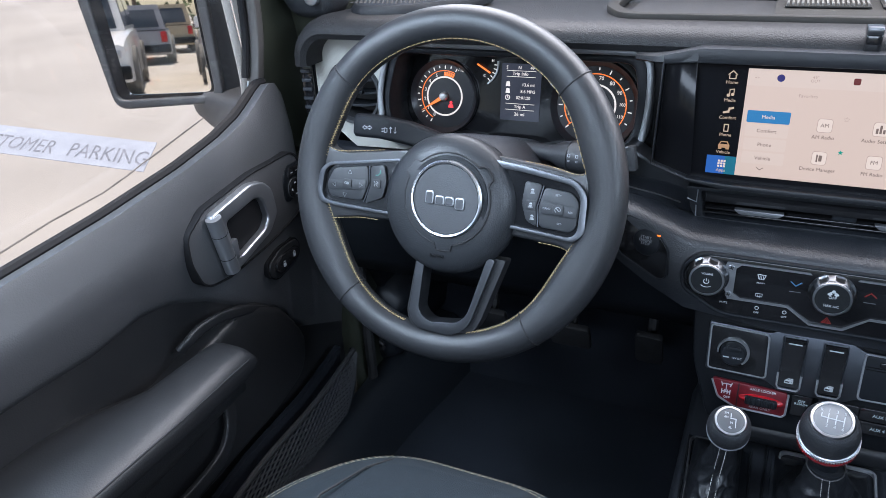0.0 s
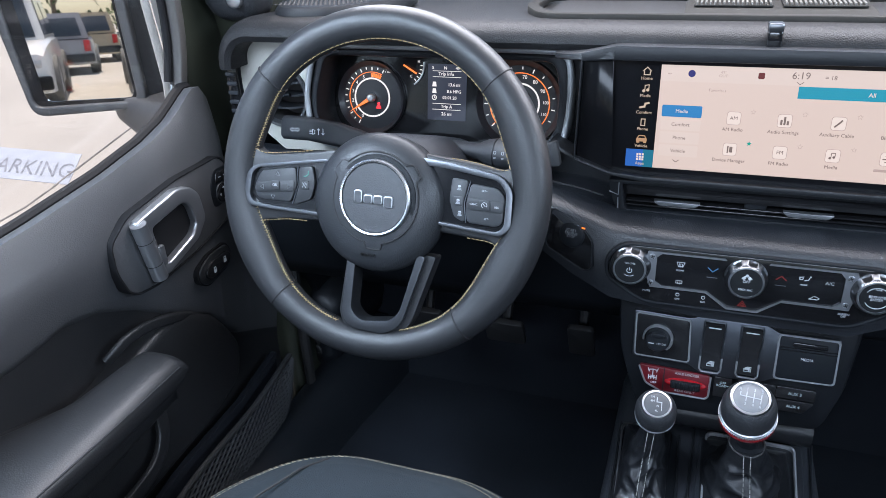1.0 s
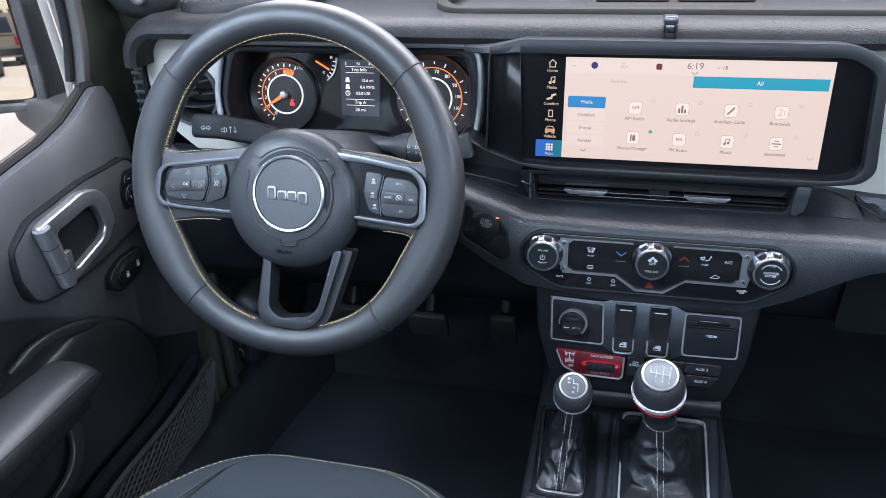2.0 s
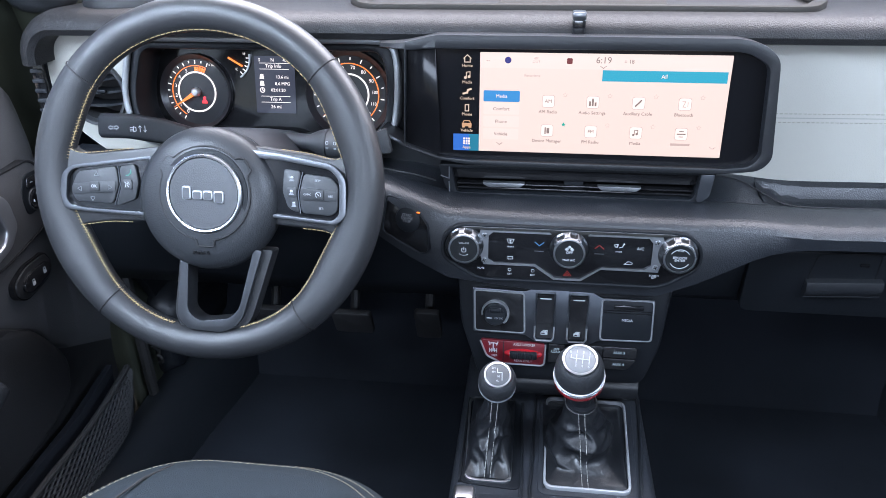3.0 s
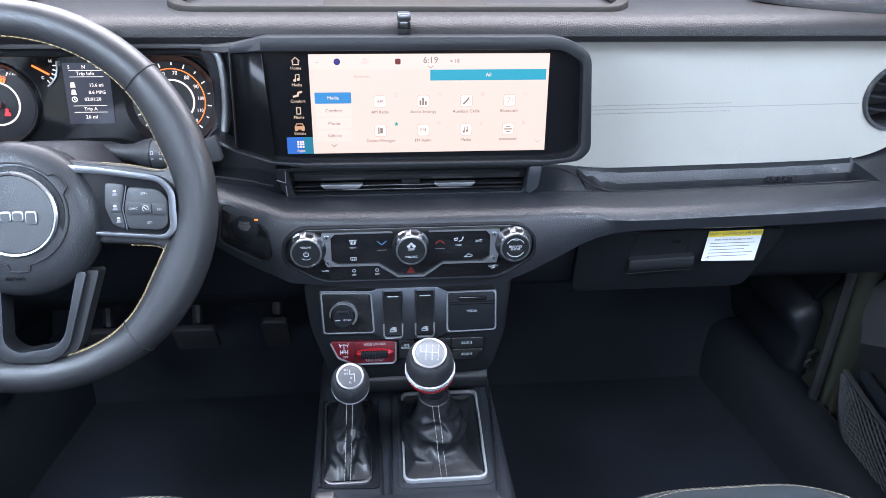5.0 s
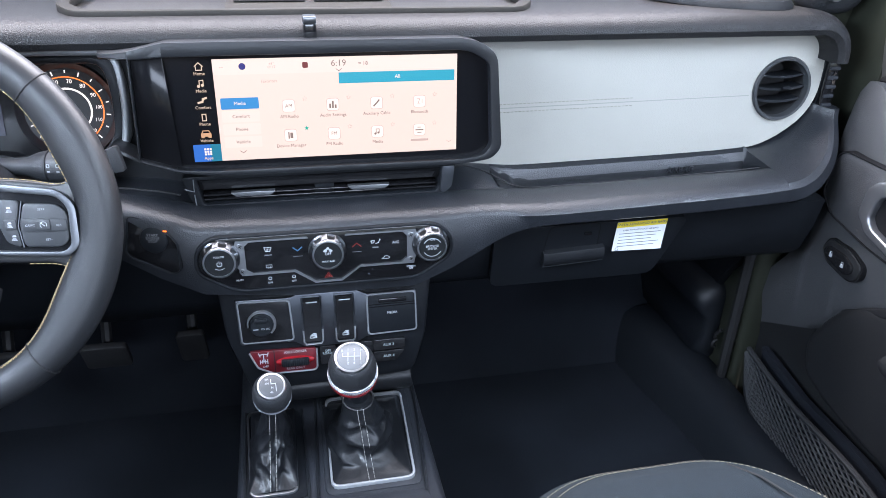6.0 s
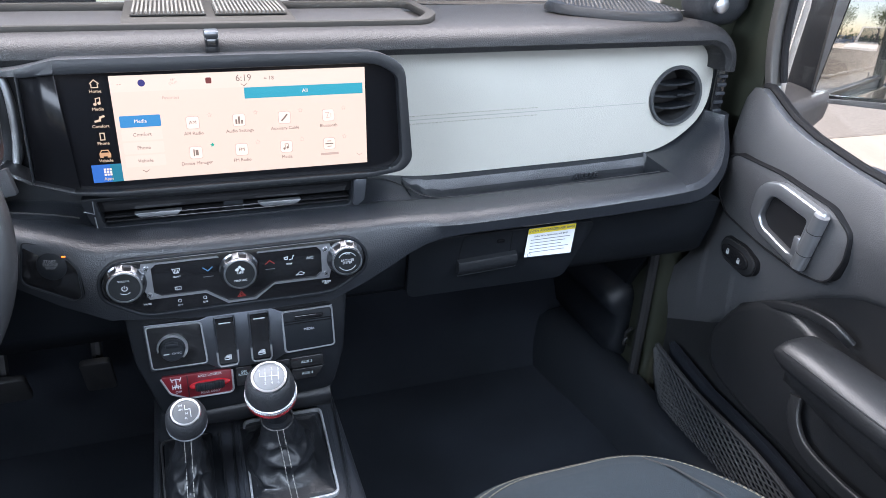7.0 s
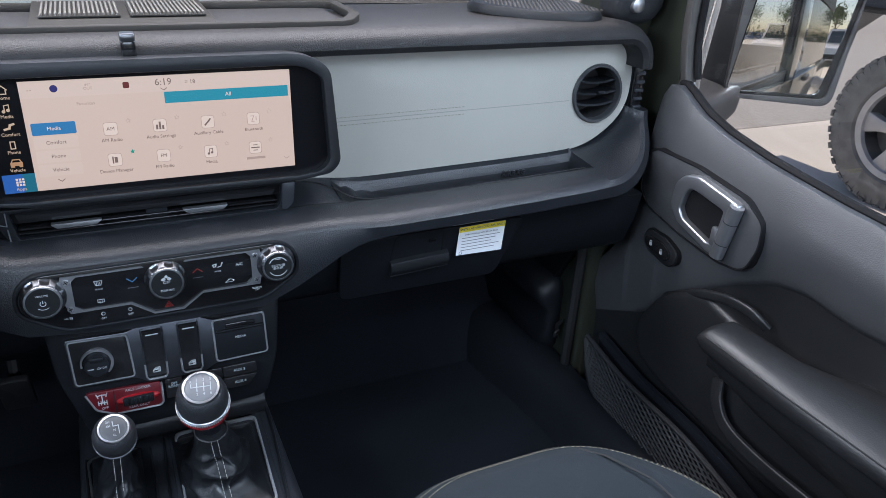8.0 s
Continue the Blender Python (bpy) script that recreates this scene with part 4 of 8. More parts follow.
for k, (wd, v) in enumerate((("Home", 0.0440), ("Media", 0.0260), ("Comfort", 0.0083), ("Phone", -0.0095), ("Vehicle", -0.0278), ("Apps", -0.0472))):
    T = SC @ at(-0.1328, v + 0.0035, 0.0009)
    text("lettering", wd, 0.0046, CREAM_UI, screen, SC @ at(-0.1328, v - 0.0038, 0.0009))
    if k == 0:
        ic = strokes([[(-0.004, 0.0005), (0, 0.0042), (0.004, 0.0005)], [(-0.003, 0), (-0.003, -0.0035), (0.003, -0.0035), (0.003, 0)]], 0.0009)
    elif k == 1:
        ic = joined(strokes([[(-0.001, -0.002), (-0.001, 0.0035), (0.003, 0.0042), (0.003, -0.001)]], 0.0008), plate(circle(0.0016, 12, (-0.002, -0.0022)), 0, 0.0004), plate(circle(0.0016, 12, (0.002, -0.0012)), 0, 0.0004))
    elif k == 2:
        ic = strokes([[(-0.004, -0.002), (0.0, -0.001), (0.001, 0.002), (0.004, 0.003)]], 0.0020)
    elif k == 3:
        ic = strokes([[(-0.002, -0.0035), (-0.002, 0.0035), (0.002, 0.0035), (0.002, -0.0035), (-0.002, -0.0035)]], 0.0009)
    elif k == 4:
        ic = joined(plate(rounded([(-0.0055, -0.0025), (0.0055, -0.0025), (0.0055, 0.0012), (-0.0055, 0.0012)], 0.001, 3), 0, 0.0004), strokes([[(-0.0045, 0.001), (-0.003, 0.0038), (0.003, 0.0038), (0.0045, 0.001)]], 0.0009), bar((-0.0042, -0.003), (-0.003, -0.003), 0.002), bar((0.003, -0.003), (0.0042, -0.003), 0.002))
    else:
        ic = joined(*[plate(rect(0.0020, 0.0020, 0, c=(a, b)), 0, 0.0004) for a in (-0.0028, 0, 0.0028) for b in (-0.0028, 0, 0.0028)])
    part("icon", ic, WHITE_UI if k == 5 else AMBER_UI if k == 4 else CREAM_UI, screen, "", T)

# ---- instrument cluster ----
CL = panel(-0.4, 0.07, 1.24, 10)
cluster = thing("instrument_cluster", (-0.40, 0.10, 1.17), "black instrument cluster with orange and white gauges", "gauges")
hood_o = rounded([(-0.164, 0.0), (-0.150, 0.058), (0.172, 0.058), (0.178, 0.02), (0.176, -0.034), (0.146, -0.066), (-0.142, -0.066), (-0.163, -0.03)], 0.016, 5)
hood_i = rounded([(-0.152, 0.0), (-0.139, 0.0485), (0.160, 0.0485), (0.166, 0.015), (0.164, -0.032), (0.140, -0.058), (-0.134, -0.058), (-0.152, -0.03)], 0.014, 5)
part("hood", ring_plate(hood_o, hood_i, -0.04, 0.022, 0.004), PLASTIC, cluster, "", CL)
part("bezel", ring_plate([(0.006 + (u - 0.006) * 1.035, -0.004 + (v + 0.004) * 1.07) for u, v in hood_o], hood_o, 0.004, 0.024, 0.004), BEZEL_GREY, cluster, "pale satin bezel round the gauges", CL)
# pale tube added where window light catches the hood's edge
part("hood_highlight", tube(spline([(-0.161, -0.030, 0.026), (-0.163, 0.0, 0.026), (-0.154, 0.045, 0.027), (-0.143, 0.0590, 0.028), (-0.10, 0.0610, 0.029), (0.0, 0.0610, 0.029), (0.14, 0.0610, 0.029), (0.166, 0.0585, 0.028), (0.178, 0.045, 0.027), (0.180, 0.0, 0.026), (0.176, -0.036, 0.026)], 6), 0.0038, 10), BEZEL_GREY, cluster, "pale band painting the light on the gauge hood's rounded edge", CL)
part("brow", loft([[(x, 0.058 + b, w) for b, w in ((0.0, -0.03), (0.001, 0.026), (0.006, 0.034), (0.011, 0.030), (0.013, -0.03))] for x in (-0.150, 0.0, 0.172)]), BEZEL_GREY, cluster, "grey upper lip of the gauge hood", CL)
part("back", plate(hood_i, -0.045, -0.030), GLOSS, cluster, "", CL)
GZ = -0.0295


def gauge(nm, c, r, marks, needle, label):
    G = CL @ at(c[0], c[1], GZ)
    g = part("gauge", lathe([(0.0, 0.0), (r * 1.02, 0.0), (r * 1.13, 0.005), (r * 1.17, 0.007), (r * 1.19, 0.003), (r * 1.18, 0.0)], 64), GAUGE_FACE, cluster, label, G)
    part("ring", lathe([(0.0240, 0.001), (0.0244, 0.0022), (0.0257, 0.0022), (0.0262, 0.001)], 48), WHITE_LIT, g, "pale lit ring", G)
    part("scale_arc", band(r * 0.80, r * 0.825, *needle[1:], n=48, w0=0.0005, w1=0.0012), ORANGE_LIT, g, "lit orange scale", G)
    a0, a1 = marks[0][1], marks[-1][1]
    for k in range(15):
        a = a0 + (a1 - a0) * k / 14
        rr = 0.885 if k % 2 == 0 else 0.92
        part("tick", bar((r * rr * math.cos(radians(a)), r * rr * math.sin(radians(a))), (r * 0.96 * math.cos(radians(a)), r * 0.96 * math.sin(radians(a))), 0.0013, 0.0005, 0.001), WHITE_LIT, g, "", G)
    for wd, a in marks:
        text("numeral", wd, 0.0066 if len(wd) < 3 else 0.0056, WHITE_LIT, g, G @ at(r * 0.71 * math.cos(radians(a)), r * 0.71 * math.sin(radians(a)), 0.0008), wide=0.95)
    na = needle[0]
    part("needle", joined(plate([(0.003 * math.sin(radians(na)), -0.003 * math.cos(radians(na))), (r * 0.93 * math.cos(radians(na)), r * 0.93 * math.sin(radians(na))), (-0.003 * math.sin(radians(na)), 0.003 * math.cos(radians(na)))], 0.004, 0.005)), ORANGE_LIT, g, "glowing orange needle", G)
    part("cap", lathe([(0.0, 0.009), (0.004, 0.0088), (0.0055, 0.007), (0.0058, 0.002)], 24), SILVER, g, "", G)
    return g


tach = gauge("tachometer", (-0.0955, -0.0072), 0.0410, [(str(n), 240 - 25 * n) for n in range(8)], (212, 65, 240), "round tachometer")
part("red_zone", joined(*[band(0.0268, 0.0318, a, a + 4.2, 4, 0.0006, 0.0016) for a in range(64, 94, 6)]), ORANGE_LIT, tach, "hatched orange red zone", CL @ at(-0.0955, -0.0072, GZ))
text("lettering", "RPM\n× 1000", 0.0040, WHITE_LIT, tach, CL @ at(-0.0715, 0.0285, GZ + 0.0008))
part("warning_lamp", joined(plate(circle(0.0020, 16, (0, 0.0016)), 0, 0.0006), plate([(-0.0036, -0.0052), (0.0036, -0.0052), (0.0030, -0.0015), (0.0010, -0.0004), (-0.0010, -0.0004), (-0.0030, -0.0015)], 0, 0.0006)), RED_LED, tach, "glowing red seat belt warning lamp", CL @ at(-0.0860, -0.0165, GZ + 0.0008))
sp_marks = [(str(n), 220 - 1.9 * n) for n in range(0, 60, 10)] + [(str(n), 106 - 2.53 * (n - 60)) for n in range(60, 130, 10)]
speedo = gauge("speedometer", (0.1075, -0.006), 0.0470, sp_marks, (219, -46, 220), "round speedometer")
text("lettering", "MPH", 0.0040, WHITE_LIT, speedo, CL @ at(0.097, -0.030, GZ + 0.0008))
dsp = part("trip_display", plate(rect(0.0525, 0.0715, 0.001, 2, (0.0105, 0.0038)), -0.030, -0.0285), DISPLAY, cluster, "dark blue lit trip display", CL)
D1 = CL @ at(0.0105, 0.0046, -0.0284)
for wd, u, v, sz in (("S", -0.019, 0.0300, 0.0056), ("N", -0.002, 0.0300, 0.0056), ("49°F", 0.017, 0.0300, 0.0056), ("Trip Info", -0.001, 0.0225, 0.0060), ("13.6 mi", 0.010, 0.0090, 0.0056), ("8.6 MPG", 0.010, 0.0005, 0.0056), ("02:01:20", 0.004, -0.0075, 0.0056), ("Trip A", 0.0, -0.0190, 0.0058), ("26 mi", 0.0, -0.0285, 0.0062)):
    text("lettering", wd, sz, WHITE_LIT, dsp, D1 @ at(u, v, 0.0002))
for v in (0.0262, 0.0188, -0.0152, -0.0228):
    part("rule", bar((-0.019, v), (0.019, v), 0.0006), WHITE_LIT, dsp, "", D1)
for v in (0.0095, 0.0010):
    part("icon", plate(rounded([(-0.003, -0.003), (0.003, -0.003), (0.002, 0.003), (-0.002, 0.003)], 0.0005, 2), 0, 0.0004), WHITE_LIT, dsp, "", D1 @ at(-0.017, v))
part("icon", joined(ring_plate(circle(0.0034, 16), circle(0.0025, 16), 0, 0.0004), strokes([[(0, 0.002), (0, 0), (0.0015, -0.001)]], 0.0007)), WHITE_LIT, dsp, "", D1 @ at(-0.017, -0.0075))
for k, c, nm in ((1, (-0.0500, 0.0375), "temperature gauge"), (-1, (0.0715, 0.0375), "fuel gauge")):
    G = CL @ at(c[0], c[1], GZ) @ Matrix.Diagonal((k, 1, 1, 1))
    L_ = CL @ at(c[0], c[1], GZ)
    g = part("small_gauge", band(0.0283, 0.0300, -58, 8, 20, 0.0, 0.003), SILVER, cluster, "small " + nm, G)
    part("needle", bar((0.002, -0.001), (0.0185, -0.0105), 0.0022, 0.003, 0.004), ORANGE_LIT, g, "glowing orange needle", G)
    for a in (-50, -38, -26, -14, -2):
        part("tick", bar((0.0240 * math.cos(radians(a)), 0.0240 * math.sin(radians(a))), (0.0272 * math.cos(radians(a)), 0.0272 * math.sin(radians(a))), 0.0011), WHITE_LIT, g, "", G)
    text("lettering", "C" if k > 0 else "E", 0.0048, WHITE_LIT, g, L_ @ at(k * 0.0105, -0.0150, 0.0006))
    text("lettering", "H" if k > 0 else "F", 0.0048, WHITE_LIT, g, L_ @ at(k * 0.0215, 0.0040, 0.0006))

# ---- steering wheel ----
WH = panel(-0.395, -0.122, 1.1915, 18)
wheel = thing("steering_wheel", (-0.395, -0.06, 1.17), "dark grey leather steering wheel with tan stitching", "steering wheel")
RM, RA, RB = 0.1732, 0.0165, 0.0172


def rim_radius(a):
    """How much fuller the inner side of the rim is at this angle: the grips widen beside the spokes."""
    g = math.degrees(a) % 360
    g = g if g <= 90 or g >= 270 else (180 - g) % 360
    g = g - 360 if g > 180 else g
    return 1.0 + 0.16 + 0.42 * math.exp(-((g - 22) / 17.0) ** 2) + 0.75 * math.exp(-((g + 27) / 22.0) ** 2)


def rim_point(a, b, k=1.0):
    c = math.cos(b)
    r = RM + k * (RA * c if c > 0 else RA * rim_radius(a) * c)
    return (r * math.cos(a), r * math.sin(a), RB * k * math.sin(b))


part("rim", loft([[rim_point(a, b) for b in [2 * math.pi * j / 24 for j in range(24)]]
                  for a in [2 * math.pi * i / 120 for i in range(120)]], loop=True), LEATHER, wheel, "", WH)
for a in (140, 43, 230, 308):
    ca, sa = math.cos(radians(a)), math.sin(radians(a))
    part("seam", tube([rim_point(radians(a), b, 1.012) for b in [2 * math.pi * j / 24 for j in range(24)]], 0.0009, 6, True), SEAM_DARK, wheel, "", WH)


def rim_path(a0, a1, b, n=60, k=1.0):
    return [rim_point(radians(a), radians(b), k) for a in np.linspace(a0, a1, n)]


for a0, a1 in ((12, 168), (192, 256), (284, 345)):
    part("stitching", moved(stitches(rim_path(a0, a1, 160, 90, 1.005), 0.0046, 0.0014, 0.0010, (0, 0, 1), 0.0006), WH), THREAD, wheel, "tan stitching")
    zig = []
    for i, a in enumerate(np.linspace(a0, a1, int(abs(a1 - a0) * 1.7))):
        zig.append(rim_path(a, a + 0.01, 167 if i % 2 else 153, 1, 1.010)[0])
    if a0 != 12:
        part("stitching", moved(tube(zig, 0.0005, 4), WH), THREAD, wheel, "tan cross stitching")
part("stitching", moved(tube([rim_path(a, a + 0.01, 167 if i % 2 else 153, 1, 1.010)[0] for i, a in enumerate(np.linspace(140, 172, 54))], 0.0004, 4), WH), THREAD, wheel, "tan cross stitching")
SPOKES = {
    -1: dict(skin=[(-0.040, 0.0385), (-0.1265, 0.0275), (-0.1480, 0.0310), (-0.1545, 0.058), (-0.168, 0.060), (-0.172, 0.0), (-0.164, -0.070), (-0.150, -0.072), (-0.1395, -0.0475), (-0.103, -0.0420), (-0.040, -0.0410)],
             rim=[(-0.050, 0.0280), (-0.142, 0.0156), (-0.1530, 0.0080), (-0.1580, -0.0190), (-0.1516, -0.0307), (-0.1291, -0.0325), (-0.050, -0.0355)],
             well=[(-0.050, 0.0248), (-0.1405, 0.0122), (-0.1475, 0.0055), (-0.1502, -0.0190), (-0.1455, -0.0265), (-0.1280, -0.0290), (-0.050, -0.0320)],
             big=[(-0.1367, 0.0091), (-0.0935, 0.0159), (-0.0912, -0.0030), (-0.0985, -0.0234), (-0.1403, -0.0223), (-0.1455, -0.0094)],
             cross=[(-0.1420, -0.0040), (-0.0935, 0.0010), (-0.0945, -0.0110), (-0.1435, -0.0150)],
             small=[(-0.0900, 0.0155), (-0.0727, 0.0187), (-0.0690, 0.0), (-0.0732, -0.0180), (-0.0950, -0.0262), (-0.0885, -0.004)], mid=(-0.1171, -0.0057), key=(-0.0810, -0.0028)),
    1: dict(skin=[(0.050, 0.0420), (0.0837, 0.0376), (0.1124, 0.0345), (0.1385, 0.0290), (0.1541, 0.0370), (0.158, 0.062), (0.168, 0.060), (0.172, 0.0), (0.164, -0.070), (0.152, -0.072), (0.1446, -0.0535), (0.1300, -0.0430), (0.050, -0.0380)],
            rim=[(0.050, 0.0375), (0.0833, 0.0340), (0.1400, 0.0248), (0.1525, 0.0110), (0.1530, -0.0274), (0.1428, -0.0365), (0.050, -0.0285)],
            well=[(0.050, 0.0300), (0.0851, 0.0275), (0.1372, 0.0195), (0.1462, 0.0085), (0.1458, -0.0262), (0.1388, -0.0325), (0.050, -0.0255)],
            big=[(0.1085, 0.0149), (0.1370, 0.0121), (0.1440, 0.0040), (0.1451, -0.0035), (0.1439, -0.0224), (0.1373, -0.0275), (0.1060, -0.0256), (0.1035, -0.006)],
            cross=[(0.1055, 0.0010), (0.1440, -0.0020), (0.1435, -0.0130), (0.1065, -0.0120)],
            small=[(0.0879, 0.0191), (0.1060, 0.0171), (0.1012, -0.006), (0.1040, -0.0260), (0.0920, -0.0210), (0.0860, -0.004)], mid=(0.1245, -0.0060), key=(0.0961, -0.0044)),
}
for s, q in SPOKES.items():
    part("spoke", plate(rounded(q["skin"], 0.010, 4), -0.012, 0.006, 0.004, 3), LEATHER, wheel, "leather-wrapped spoke", WH)
    pod = part("switch_pod", plate(rounded(q["well"], 0.006, 4), 0.003, 0.0075, 0.0), GLOSS, wheel, "gloss black switch pod", WH)
    part("pod_frame", ring_plate(rounded(q["rim"], 0.008, 4), rounded(q["well"], 0.007, 4), 0.002, 0.0125, 0.0014), POD_METAL, pod, "satin dark metal frame", WH)
    big = part("button_pad", plate(rounded(q["big"], 0.005, 4), 0.0075, 0.0112, 0.0014), SWITCH_GREY, pod, "", WH)
    part("button", plate(rounded(q["cross"], 0.003, 3), 0.0112, 0.0124, 0.0006), SWITCH_GREY, big, "", WH)
    part("centre_key", plate(rect(0.0110, 0.0095, 0.002, 3, q["mid"]), 0.0124, 0.0138, 0.0006), SWITCH_GREY, big, "", WH)
    small = part("button_pad", plate(rounded(q["small"], 0.004, 4), 0.0075, 0.0110, 0.0012), SWITCH_GREY, pod, "", WH)
    part("key", plate(rect(0.0105, 0.0100, 0.002, 3, q["key"]), 0.0110, 0.0122, 0.0006), SWITCH_GREY, small, "", WH)
    part("gap_line", tube([(*((Vector(q["small"][i]) * 0.5 + Vector(q["big"][j]) * 0.5)), 0.0098) for i, j in (((0, 1), (5, 2), (4, 3)) if s < 0 else ((1, 0), (2, 7), (3, 6)))], 0.0007, 6), PANEL_METAL, pod, "thin bright gap", WH)
    if s < 0:
        text("lettering", "OK", 0.0056, WHITE_INK, big, WH @ at(-0.1171, -0.0057, 0.0139))
        for (u, v), d, w in (((-0.1154, 0.0070), 90, 0.0114), ((-0.1206, -0.0190), 270, 0.0114), ((-0.1341, -0.0087), 180, 0.0126), ((-0.1004, -0.0063), 0, 0.0126)):
            part("arrow", tube([(0.0024 * math.cos(radians(d)), 0.0024 * math.sin(radians(d)), 0), (0.0030 * math.cos(radians(d + 125)), 0.0030 * math.sin(radians(d + 125)), 0), (0.0030 * math.cos(radians(d - 125)), 0.0030 * math.sin(radians(d - 125)), 0)], 0.00030, 4, True, (0, 0, 1)), WHITE_INK, big, "", WH @ at(u, v, w))
        part("icon", strokes([[(-0.0025, 0.0024), (-0.0010, 0.0010), (-0.0020, -0.0026)], [(0.0004, 0.0028), (0.0022, 0.0016), (0.0024, 0.0)], [(0.0, -0.0006), (0.0018, -0.0026)], [(0.0006, 0.0012), (0.0010, 0.0002)]], 0.0006), WHITE_INK, small, "", WH @ at(-0.0810, -0.0028, 0.0123))
        part("icon", strokes([[(0.002, 0.003), (0.0022, 0.0), (-0.001, -0.0028), (-0.003, -0.0028)]], 0.0012), TEAL_INK, small, "dull green call icon", WH @ at(-0.0792, 0.0094, 0.0111))
    else:
        for wd, u, v, w in (("SET+", 0.1233, 0.0081, 0.0113), ("SET-", 0.1270, -0.0200, 0.0113), ("CANC", 0.1128, -0.0060, 0.0125), ("RES", 0.1370, -0.0073, 0.0125)):
            text("lettering", wd, 0.0036, WHITE_INK, big, WH @ at(u, v, w))
        part("icon", joined(tube([(0.0028 * math.cos(g), 0.0028 * math.sin(g), 0) for g in np.linspace(-0.6, 4.2, 14)], 0.0003, 4, False, (0, 0, 1)), bar((-0.0015, 0.0015), (0.001, -0.001), 0.0006)), WHITE_INK, big, "", WH @ at(0.1245, -0.0060, 0.0139))
        for u, v, w in ((0.0964, 0.0096, 0.0111), (0.0961, -0.0044, 0.0123), (0.0983, -0.0165, 0.0111)):
            part("icon", joined(plate(rounded([(-0.0022, 0.0008), (0.0022, 0.0008), (0.0014, 0.0030), (-0.0014, 0.0030)], 0.0005, 2), 0, 0.0004), strokes([[(-0.0016, -0.0006), (0.0016, -0.0006)], [(-0.0022, -0.0018), (0.0022, -0.0018)], [(-0.0028, -0.0030), (0.0028, -0.0030)]], 0.0005)), WHITE_INK, small, "", WH @ at(u, v, w) @ Matrix.Diagonal((0.8, 0.8, 1, 1)))
for pth_ in ([(-0.1570, 0.058), (-0.1530, 0.044), (-0.1490, 0.0350), (-0.1430, 0.0305), (-0.1265, 0.0290), (-0.075, 0.0350)], [(0.1580, 0.054), (0.1560, 0.043), (0.1500, 0.0335), (0.1385, 0.0300), (0.1124, 0.0353), (0.0837, 0.0384)], [(-0.1530, -0.064), (-0.1480, -0.056), (-0.1400, -0.0490), (-0.1290, -0.0468), (-0.103, -0.0432), (-0.078, -0.0430)], [(0.1520, -0.066), (0.1475, -0.0560), (0.1400, -0.0492), (0.1290, -0.0440), (0.105, -0.0420)]):
    part("stitching", moved(stitches(spline([(u, v, 0.0052) for u, v in pth_], 6), 0.0034, 0.0014, 0.0009, (0, 0, 1), 0.0006), WH), THREAD, wheel, "tan stitching")
hubp = [(0.0, 0.0285), (0.020, 0.0283), (0.040, 0.0270), (0.054, 0.0245), (0.064, 0.0205), (0.0715, 0.0140), (0.0745, 0.006), (0.0735, -0.010), (0.066, -0.024), (0.0, -0.028)]
HB = WH @ at(0.006, -0.0150)
hub = part("airbag_cover", lathe(hubp, 72), PAD2, wheel, "grained airbag cover", HB)
# recessed rim round the badge, with three small notches
shield = []
for i in range(120):
    a = 2 * math.pi * i / 120
    d = min(abs((math.degrees(a) - c + 180) % 360 - 180) for c in (35, 145, 270))
    shield.append((0.0480 + (0.0062 if d < 9 else 0.0062 * max(0.0, 1 - (d - 9) / 3.0))))
LB = HB @ at(0.004, 0.0072, -0.0130)
part("badge_groove", tube([(r * math.cos(2 * math.pi * i / 120), r * math.sin(2 * math.pi * i / 120), 0.0134 + float(np.interp(math.hypot(r * math.cos(2 * math.pi * i / 120), r * math.sin(2 * math.pi * i / 120) + 0.0072), [q[0] for q in hubp[:7]], [q[1] for q in hubp[:7]]))) for i, r in enumerate(shield)], 0.0010, 6, True), SEAM_DARK, hub, "", LB)
part("badge_dish", lathe([(0.0, 0.0400), (0.0350, 0.0398), (0.0365, 0.0400), (0.0450, 0.0388), (0.0462, 0.0360)], 64), PLASTIC, hub, "", LB)
part("badge_plate", lathe([(0.0, 0.0420), (0.0358, 0.0418), (0.0366, 0.0405)], 64), BADGE, hub, "fine-ribbed dark badge plate", LB)
part("badge_ring", lathe([(0.0364, 0.0405), (0.0369, 0.0428), (0.0386, 0.0432), (0.0401, 0.0420), (0.0405, 0.0400)], 64), SILVER, hub, "bright metal badge ring", LB)
for u, v, w_, h_ in ((-0.0175, 0.0005, 0.0095, 0.0140), (-0.0060, -0.0015, 0.0105, 0.0095), (0.0050, -0.0015, 0.0105, 0.0095), (0.0165, -0.0030, 0.0105, 0.0125)):
    eb = part("emblem_bar", plate(rect(w_, h_, 0.0030, 4, (u, v)), 0.0415, 0.0436, 0.0006), DARKMETAL, hub, "plain metal emblem shape", LB)
    part("emblem_face", plate(rect(w_ - 0.0026, h_ - 0.0026, 0.0020, 4, (u, v)), 0.0436, 0.0440), CAP_DARK, eb, "", LB)
text("airbag_lettering", "AIRBAG", 0.0052, SEAM_DARK, hub, HB @ at(-0.002, -0.0540, 0.0250) @ pose(0, 0, 0, 28, 0, 0), "faint embossed lettering", thick=0.0006)
ls_o = rounded([(-0.0235, -0.066), (0.0640, -0.066), (0.0405, -0.1435), (0.0216, -0.1565), (-0.0190, -0.1545), (-0.0305, -0.1415)][::-1], [0.008, 0.008, 0.012, 0.012, 0.004, 0.004], 5)
